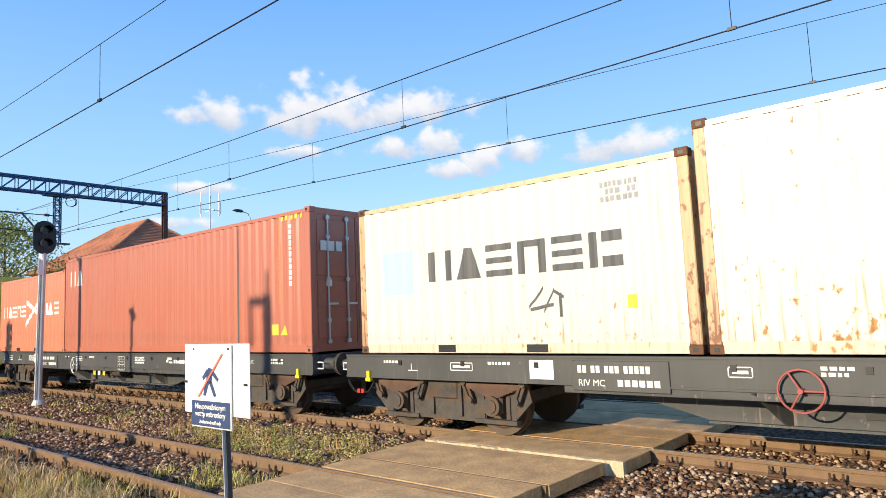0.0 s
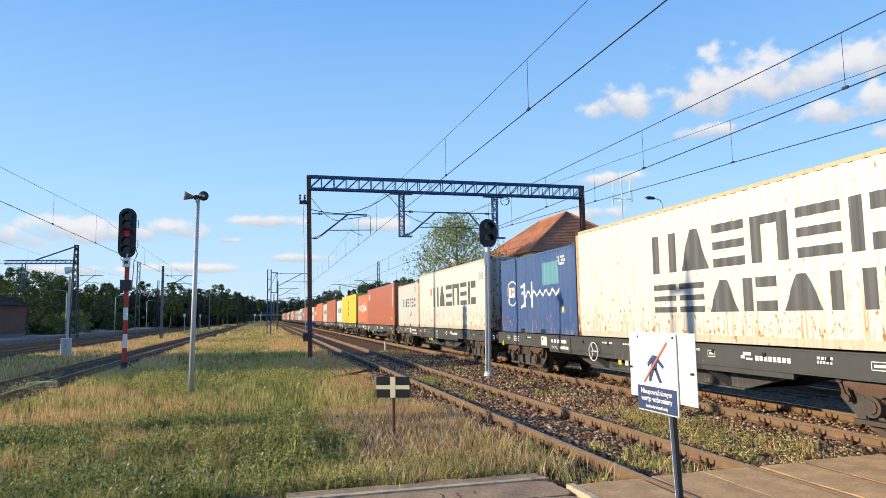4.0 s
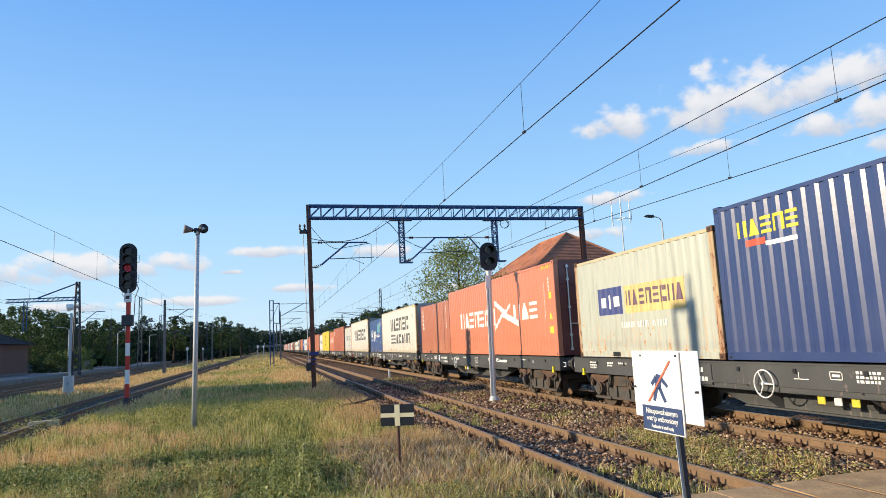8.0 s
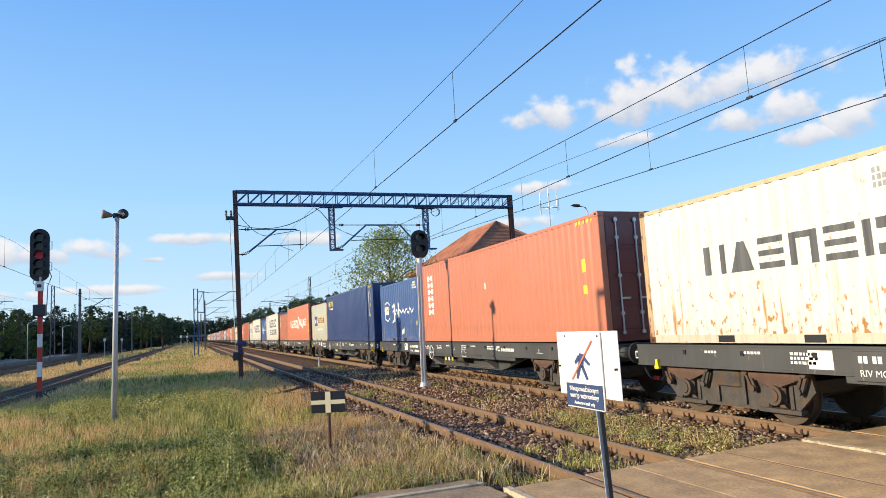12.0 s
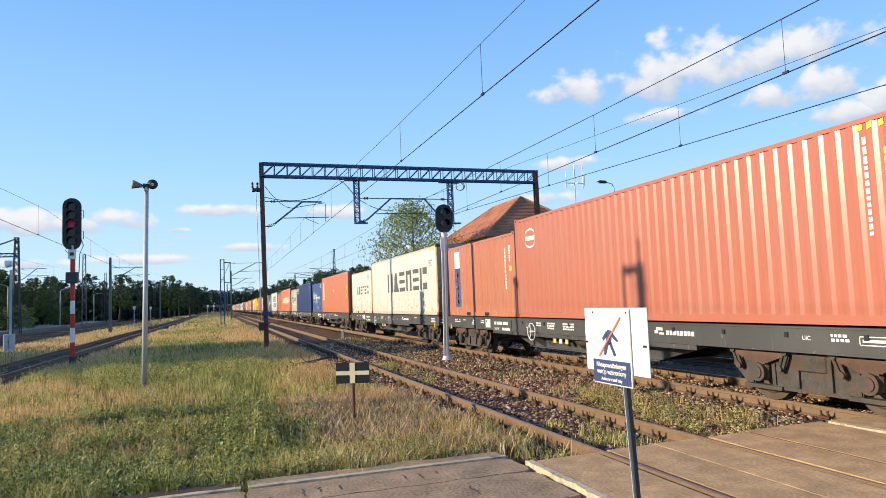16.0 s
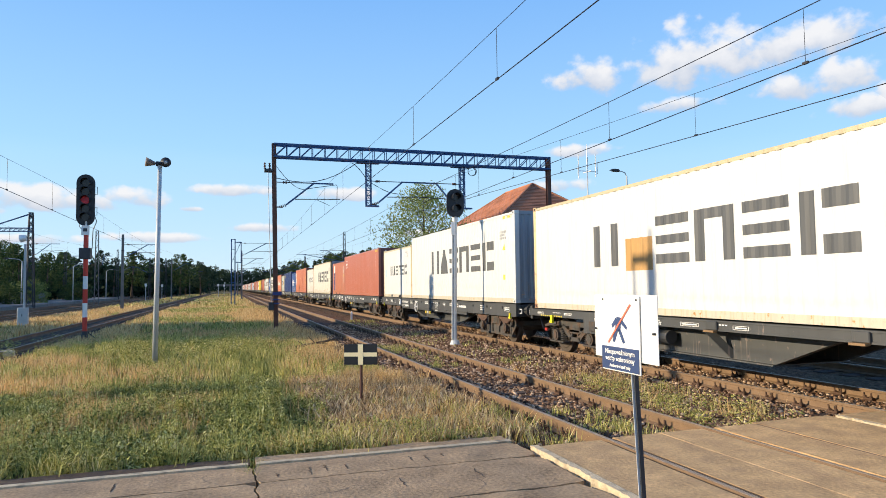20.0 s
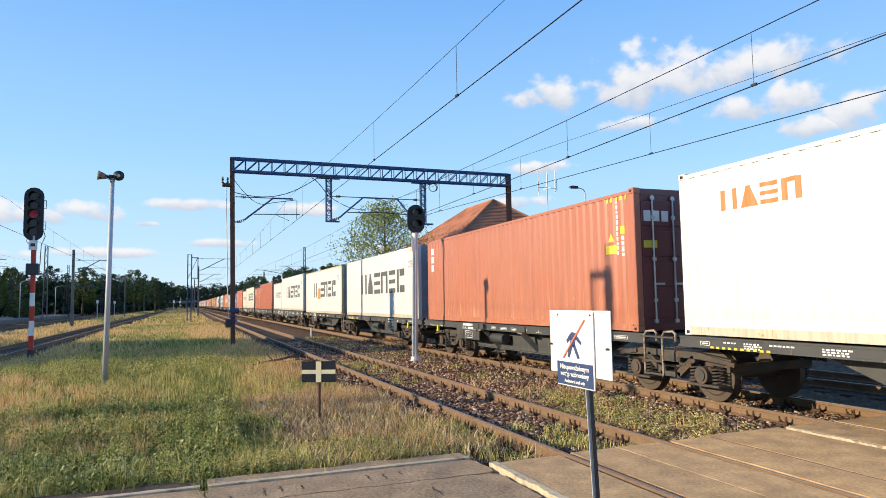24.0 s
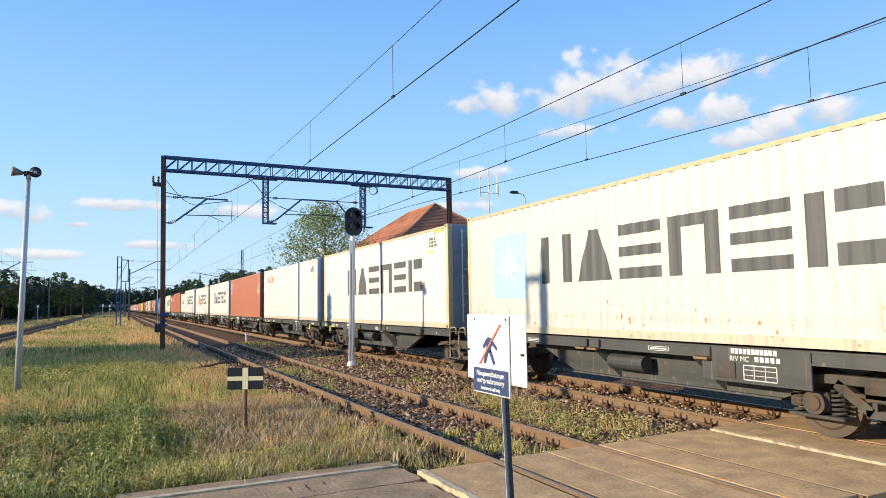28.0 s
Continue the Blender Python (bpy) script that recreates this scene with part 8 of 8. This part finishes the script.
def hip_roof(parent, x0, x1, y0, y1, ze, r0, r1, zr, mat_, over=0.4):
    """Four slopes of overlapping tile courses that rise from the eaves to a ridge from r0 to r1."""
    c = [Vector((x0 - over, y0 - over, ze)), Vector((x1 + over, y0 - over, ze)), Vector((x1 + over, y1 + over, ze)), Vector((x0 - over, y1 + over, ze))]
    a, b = Vector((*r0, zr)), Vector((*r1, zr))
    roof = part("roof", bm_fill([c[0], c[1], c[2], c[3], a, b]), mat_, parent, "hipped tile roof")
    tops = ((c[0], c[1], a, a), (c[1], c[2], a, b), (c[2], c[3], b, b), (c[3], c[0], b, a))
    for p, q, u, v in tops:
        n = (q - p).cross(u - p).normalized()
        if n.z < 0:
            n = -n
        rows = 26
        for i in range(rows):
            s0, s1 = i / rows, (i + 1.12) / rows
            s1 = min(s1, 1.0)
            bm = bm_new()
            k = [p.lerp(u, s0) + n * 0.075, q.lerp(v, s0) + n * 0.075, q.lerp(v, s1) + n * 0.02, p.lerp(u, s1) + n * 0.02]
            lo = [e - n * 0.05 for e in k]
            top = [bm.verts.new(e) for e in k]
            bot = [bm.verts.new(e) for e in lo]
            bm.faces.new(top), bm.faces.new(bot[::-1])
            for j in range(4):
                bm.faces.new((top[j], bot[j], bot[(j + 1) % 4], top[(j + 1) % 4]))
            part("tile_course", bm, mat_, roof)
    for p, q in ((a, b), (c[0], a), (c[1], a), (c[2], b), (c[3], b)):
        part("ridge_cap", rod(bm_new(), p + Vector((0, 0, 0.06)), q + Vector((0, 0, 0.06)), 0.13, 8), mat_, roof)
    return roof


def bm_fill(pts):
    bm = bm_new()
    v = [bm.verts.new(p) for p in pts]
    bm.faces.new(v[:4][::-1])
    bm.faces.new((v[0], v[1], v[4])), bm.faces.new((v[1], v[2], v[5], v[4]))
    bm.faces.new((v[2], v[3], v[5])), bm.faces.new((v[3], v[0], v[4], v[5]))
    return bm


def brick_house():
    t = thing("brick_house", "low red-brown brick railway house with white-framed windows", "house")
    x0, x1, y0, y1 = -40.0, -29.3, 84.5, 95.0
    part("wall", box(bm_new(), x0, x1, y0, y1, -0.4, 3.9), M["brick_wall"], t)
    part("plinth", box(bm_new(), x0 - 0.06, x1 + 0.06, y0 - 0.06, y1 + 0.06, -0.4, 0.5), M["conc_post"], t)
    part("cornice", box(bm_new(), x0 - 0.12, x1 + 0.12, y0 - 0.12, y1 + 0.12, 3.55, 3.88), M["brick_wall"], t)
    hip_roof(t, x0, x1, y0, y1, 3.9, (-34.6, 88.5), (-34.6, 91.0), 6.4, M["roof_dark"], 0.5)
    for x in (-30.9, -33.9, -36.9):
        window_on(t, x, 1.0, 2.9, 1.4, y0)
    part("chimney", box(bm_new(), -35.9, -35.2, 90, 90.7, 5.2, 7.4, 0.02), M["brick_wall"], t)


def tiled_house():
    t = thing("station_house", "pale house with a steep hipped orange-brown tile roof", "house")
    x0, x1, y0, y1 = 27.4, 41.0, 65.0, 84.0
    part("wall", box(bm_new(), x0, x1, y0, y1, -0.4, 8.5), M["plaster"], t)
    hip_roof(t, x0, x1, y0, y1, 8.5, (34.2, 70.6), (34.2, 78.4), 13.75, M["roof_tile"], 0.6)
    for z in (1.2, 4.8):
        for x in (28.4, 31.4, 34.4, 37.4):
            window_on(t, x, z, z + 1.7, 1.2, y0)


brick_house()
tiled_house()


def antenna():
    t = thing("antenna_mast", "slim white radio mast with three whip aerials", "antenna")
    x, y = 53.0, 90.0
    part("pole", rod(bm_new(), (x, y, -0.4), (x, y, 19.6), 0.16, 10, 0.09), M["post_grey"], t, "", True)
    part("cross_bar", bar(bm_new(), (x - 1.55, y, 19.4), (x + 1.6, y, 19.4), 0.1, 0.1), M["white_paint"], t)
    part("cross_bar", bar(bm_new(), (x, y - 1.2, 19.3), (x, y + 1.2, 19.3), 0.1, 0.1), M["white_paint"], t)
    for dx, z0, z1 in ((-1.5, 18.2, 22.0), (0, 19.4, 23.6), (1.5, 18.6, 22.2)):
        part("whip_aerial", rod(bm_new(), (x + dx, y, z0), (x + dx, y, z1), 0.085, 8, 0.06), M["white_paint"], t)
        part("dipole", rod(bm_new(), (x + dx * 1.12 + 0.1, y, z0 + 0.4), (x + dx * 1.12 + 0.1, y, z0 + 2.2), 0.06, 6), M["white_paint"], t)


antenna()


# ---- road bridge and far block ----
def bridge():
    t = thing("road_bridge", "dark concrete road bridge far along the line", "bridge")
    y = 500.0
    part("deck", box(bm_new(), -40, 40, y - 5, y + 5, 3.7, 4.5), M["conc_post"], t)
    for s in (-5.1, 5.0):
        part("parapet", box(bm_new(), -40, 40, y + s, y + s + 0.15, 4.4, 5.1), M["conc_post"], t)
    for x in (-30, -14, 0.4, 17.5, 34):
        part("pier", box(bm_new(), x - 0.7, x + 0.7, y - 4, y + 4, -0.4, 3.7), M["conc_post"], t)


bridge()


# ---- trees ----
M["bark"] = material("grey_brown_bark", (0.10, 0.075, 0.055), 0.95, 0, 0.3, 3, 30, 0.6, stretch=(1, 1, 0.3))
LEAF = [(0.0, (0.022, 0.046, 0.015)), (0.5, (0.058, 0.098, 0.030)), (1.0, (0.14, 0.17, 0.055))]
PINE = [(0.0, (0.014, 0.030, 0.018)), (0.5, (0.034, 0.060, 0.032)), (1.0, (0.075, 0.100, 0.050))]
M["leaf"] = island_material("broad_leaves", LEAF, 0.6, None, 0.2, 0.22)
M["birch_leaf"] = island_material("birch_leaves", [(0.0, (0.10, 0.15, 0.04)), (0.5, (0.22, 0.27, 0.07)), (1.0, (0.40, 0.42, 0.15))], 0.6, None, 0.2, 0.4)
M["needle"] = island_material("pine_needles", PINE, 0.7, None, 0.2, 0.2)


def leaf_cloud(centres, radii, per, size, flat=0.8):
    """Leaves as small four-cornered blades, thicker towards the rim of each clump."""
    k = len(centres)
    c = np.repeat(np.asarray(centres), per, 0)
    r = np.repeat(np.asarray(radii), per)
    d = RNG.normal(size=(k * per, 3))
    d /= np.linalg.norm(d, axis=1)[:, None]
    p = c + d * (r * RNG.uniform(0.25, 1.05, k * per) ** 0.6)[:, None] * np.array([1, 1, flat])
    u = RNG.normal(size=p.shape)
    u /= np.linalg.norm(u, axis=1)[:, None]
    w = np.cross(u, RNG.normal(size=p.shape))
    w /= np.linalg.norm(w, axis=1)[:, None]
    s = (size * RNG.uniform(0.6, 1.4, len(p)))[:, None]
    v = np.stack([p - u * s, p + w * s * 0.5, p + u * s, p - w * s * 0.5], 1)
    return v.reshape(-1, 3), (np.array([[0, 1, 2, 3]])[None] + (np.arange(len(p)) * 4)[:, None, None]).reshape(-1, 4)


def raw_mesh(name, verts, faces):
    me = bpy.data.meshes.new(name)
    me.from_pydata([tuple(v) for v in verts], [], [tuple(f) for f in faces])
    return me


def tree_meshes(seed, h, r, base, clumps, per, size, pine=False):
    rnd = random.Random(seed)
    trunk = bm_new()
    lean = Vector((rnd.uniform(-0.04, 0.04) * h, rnd.uniform(-0.04, 0.04) * h, 0))
    pts = [Vector((0, 0, -0.4)), Vector((0, 0, h * 0.3)) + lean * 0.3, Vector((0, 0, h * 0.62)) + lean * 0.7, Vector((0, 0, h * 0.92)) + lean]
    rad = [h * 0.022, h * 0.017, h * 0.010, h * 0.003]
    for i in range(3):
        rod(trunk, pts[i], pts[i + 1], rad[i], 8, rad[i + 1])
    limbs, cs, rs = [], [], []
    for i in range(clumps):
        z = base + (h - base) * (0.06 + 0.92 * ((i + 0.5) / clumps))
        f = (z - base) / (h - base)
        prof = (1.0 - f) ** 0.75 * 0.95 + 0.08 if pine else (math.sin(math.pi * (0.14 + 0.82 * f)) ** 0.7)
        a = i * 2.399 + rnd.uniform(-0.5, 0.5)
        q = r * prof * rnd.uniform(0.45, 0.95)
        e = Vector((q * math.cos(a), q * math.sin(a), z)) + lean * f
        s = Vector((0, 0, max(base * 0.7, z - 0.55 * q - 0.3))) + lean * f
        limbs.append(rod(bm_new(), s, e, h * 0.0065 * (1.2 - f), 5, h * 0.002))
        cs.append(tuple(e)), rs.append(r * rnd.uniform(0.22, 0.40) * (0.6 + 0.5 * prof))
    v, f = leaf_cloud(cs, rs, per, size, 0.6 if pine else 0.8)
    return mesh_of("trunk", trunk, True), [mesh_of("limb", b) for b in limbs], raw_mesh("crown", v, f)


TREES = {}
for key, args in {"oak": (3, 12.0, 4.4, 2.0, 34, 110, 0.21), "ash": (8, 12.0, 3.4, 2.4, 30, 110, 0.20), "lime": (11, 10.0, 3.8, 1.2, 30, 110, 0.21),
                  "pine": (5, 13.0, 2.6, 1.6, 34, 100, 0.19, True), "scots": (14, 13.0, 2.9, 3.0, 28, 110, 0.19), "bush": (21, 3.6, 2.4, 0.2, 18, 110, 0.15)}.items():
    TREES[key] = tree_meshes(*args)
HEIGHT = {"oak": 12.0, "ash": 12.0, "lime": 10.0, "pine": 13.0, "scots": 13.0, "bush": 3.6}


def tree(kind, x, y, h, turn=0.0, wide=1.0, leaf="leaf", label="broad-leaved tree with a dense dark green crown", meshes=None, name="tree", limbs=99):
    trunk, limb, crown = meshes or TREES[kind]
    k = h / (HEIGHT[kind] if meshes is None else 1.0) if meshes is None else 1.0
    t = thing(name, label, name, "trees round the yard", Matrix.Translation((x, y, GRASS_Z)) @ Matrix.Rotation(turn, 4, "Z") @ Matrix.Diagonal((k * wide, k * wide, k, 1)))
    part("trunk", trunk, M["bark"], t)
    for b in limb[:limbs]:
        part("limb", b, M["bark"], t)
    part("crown", crown, M[leaf], t)
    return t


# the birch by the house, closest of the trees
tree("birch", 20.3, 68.7, 12.4, 0.4, 1.0, "birch_leaf", "light green birch with an open crown behind the train", tree_meshes(31, 12.6, 5.4, 3.2, 64, 185, 0.12))
# the tree whose shade lies across the meadow
shade_tree = tree_meshes(77, 10.0, 4.4, 1.4, 64, 320, 0.28)
for x, y, a in ((-26.8, 33.4, 0.0), (-26.2, 37.6, 1.3), (-27.4, 41.6, 2.9)):
    tree("lime", x, y, 8.7, a, 1.0, "leaf", "dense round tree beside the platform, known by its shade", shade_tree)
for k in range(11):
    tree("lime", -37.0 + 1.2 * math.sin(k * 2.1), 47 + 3.6 * k, 7.2 + 0.8 * math.sin(k * 1.7), k * 0.8, 0.9, "leaf", "dense tree behind the platform, known by its shade", None, "tree", 6)

rnd = random.Random(4)
for i, (x, y, h, kind) in enumerate([(-33, 108, 9.6, "oak"), (-29.5, 112, 8.4, "lime"), (-37, 114, 10.4, "ash"), (-42, 118, 9.8, "oak"), (-28, 121, 8.2, "ash"), (-33.5, 124, 9.6, "lime"),
                                     (-45, 128, 11.2, "ash"), (-50, 133, 11.6, "oak"), (-39, 136, 11.0, "oak"), (-30.5, 144, 9.6, "ash"), (-55, 146, 12.4, "pine"), (-60, 150, 13.0, "scots")]):
    tree(kind, x, y, h, i * 1.3, rnd.uniform(0.9, 1.1), limbs=12)
for i, (x, y) in enumerate([(-27.6, 101), (-30.6, 103), (-34, 101), (-38, 104), (-27, 108), (-26.5, 133), (-29, 150)]):
    tree("bush", x, y, rnd.uniform(2.6, 3.8), i * 1.1, 1.1, "birch_leaf" if i == 4 else "leaf", "low dense green bush behind the platform", None, "bush", 6)
i = 0
for y, x0, x1, step, hs in ((176, -74, -15, 4.6, (8.8, 11.8)), (196, -84, -12, 5.0, (10.0, 12.6)), (240, -60, -6, 6.0, (9.5, 12.5)), (300, -60, -9, 7.0, (10, 13)), (380, -80, -9, 9.0, (12, 15))):
    x = x0
    while x < x1:
        i += 1
        tree(("pine", "scots", "ash", "pine", "scots")[i % 5], x + rnd.uniform(-1.2, 1.2), y + rnd.uniform(-6, 6), rnd.uniform(*hs), i * 0.9, rnd.uniform(0.9, 1.25), "needle" if i % 5 != 2 else "leaf", "tall dark pine at the edge of the wood" if i % 5 != 2 else "dark green tree at the edge of the wood", limbs=0)
        x += step * rnd.uniform(0.8, 1.2)
for j, (x, y, h) in enumerate([(22, 148, 9.6), (25, 151, 10.2), (28.5, 146, 10.4), (32, 152, 11), (36, 148, 11.4), (41, 150, 12), (22, 172, 9.4), (26, 176, 10.2), (30, 170, 11), (21.5, 200, 9.5), (25, 205, 10.5), (30, 202, 12), (21, 240, 10), (25, 245, 12), (22, 290, 12), (27, 300, 14), (47, 140, 12), (53, 138, 12)]):
    tree(("oak", "ash", "pine", "lime")[j % 4], x, y, h, j * 0.7, 1.0, "leaf" if j % 4 != 2 else "needle", "dark green tree beyond the far track", limbs=4)


def far_wood():
    """The wood that closes the distance, past the single trees."""
    cs, rs = [], []
    for band, y, x0, x1, n, top in ((0, 430, -260, -8, 250, 16), (1, 440, 24, 260, 200, 14), (2, 215, -180, -84, 80, 12), (3, 180, -130, -74, 60, 11.5), (4, 520, -200, 200, 260, 17), (5, 188, -76, -16, 60, 7.5), (6, 206, -80, -13, 60, 8.0), (7, 160, 21, 60, 34, 7.5), (8, 255, -62, -9, 70, 10.5), (9, 325, -62, -9, 80, 13.0), (10, 165, -74, -31, 50, 6.0), (11, 545, -60, 60, 240, 16)):
        for k in range(n):
            x = x0 + (x1 - x0) * (k + RNG.uniform(0, 1)) / n
            h = top * RNG.uniform(0.6, 1.02)
            for z in (0.22, 0.5, 0.78, 0.97):
                cs.append((x + RNG.normal(0, 0.9), y + RNG.normal(0, 3), h * z))
                rs.append(top * (0.24 if z < 0.7 else 0.13))
    v, f = leaf_cloud(cs, rs, 22, 0.75)
    scatter_mesh("far_wood", v, f, M["needle"], "dark pine wood closing the horizon", "wood")


far_wood()
fence = thing("fence", "grey panel fence behind the platform", "fence")
for k in range(16):
    part("fence_panel", box(bm_new(), -32.4, -32.3, 98 + 2.6 * k, 100.5 + 2.6 * k, -0.3, 1.5), M["platform"], fence)
    part("fence_post", bar(bm_new(), (-32.35, 97.9 + 2.6 * k, -0.3), (-32.35, 97.9 + 2.6 * k, 1.7), 0.12, 0.12), M["conc_post"], fence)
t = thing("marker_post", "short white post beside the ballast", "post", "short posts")
part("post", bar(bm_new(), (7.4, 41.2, -0.3), (7.4, 41.2, 0.30), 0.10, 0.10), M["white_paint"], t)
part("cap", prism(bm_new(), [(7.35, 0.30), (7.45, 0.30), (7.4, 0.35)], "y", 41.15, 41.25), M["white_paint"], t)



def fallen_branch():
    t = thing("fallen_branch", "dark dead branch with twigs lying in the dry grass", "branch", "", Matrix.Translation((3.0, 22.6, -0.12)) @ Matrix.Rotation(radians(14), 4, "Z"))
    part("stem", sweep(bm_new(), [(-0.8, 0, 0.02), (-0.3, 0.05, 0.08), (0.2, 0.0, 0.14), (0.8, 0.06, 0.24)], 0.04, 6), M["bark"], t)
    for a, b in (((-0.5, 0.02, 0.05), (-0.75, -0.1, 0.22)), ((-0.1, 0.03, 0.1), (-0.3, 0.15, 0.34)), ((0.3, 0.0, 0.15), (0.5, -0.16, 0.36)), ((0.5, 0.03, 0.18), (0.95, 0.2, 0.12)), ((0.0, 0.02, 0.1), (0.35, -0.1, 0.05))):
        part("twig", rod(bm_new(), a, b, 0.02, 5, 0.008), M["bark"], t)


fallen_branch()
t = thing("concrete_block", "flat pale concrete block lying on the side track", "concrete block", "", Matrix.Translation((-6.75, 24.2, 0.0)) @ Matrix.Rotation(radians(8), 4, "Z"))
part("block", box(bm_new(), -0.42, 0.42, -0.16, 0.16, -0.2, -0.015, 0.02), M["pale_edge"], t)

# ---- motion ----
def motions():
    walk(cam, PATH, EXPOSURES)
    for ob, far, z in MOVERS:
        walk(ob, [(t, pose(TX, far + travelled(t), z)) for t in (0, 4, 8, 12, 16, 20, 24, 28)])
    start = {ob: far for ob, far, z in MOVERS}
    for w, y in WHEELS:
        top = w.parent.parent
        y0 = start[top] + w.parent.location.y + y
        a, b = None, None
        for i in range(401):
            t = i * 0.07
            if -6 < y0 + travelled(t) < 42 and t <= 27.99:
                a, b = (t if a is None else a), t
        times = [0.0] if a is None or a > 0 else []
        if a is not None:
            n = int(round((b - a) / 0.07))
            times += [a + 0.07 * i for i in range(n + 1)]
        if not times or times[-1] < 27.95:
            times.append(28.0)
        rows = []
        for t in times:
            u = min(max(t, a or 0.0), b or 0.0)
            rows.append((t, pose(0, y, WHEEL_R, -math.degrees(travelled(u) / WHEEL_R) % 360)))
        walk(w, rows)


motions()
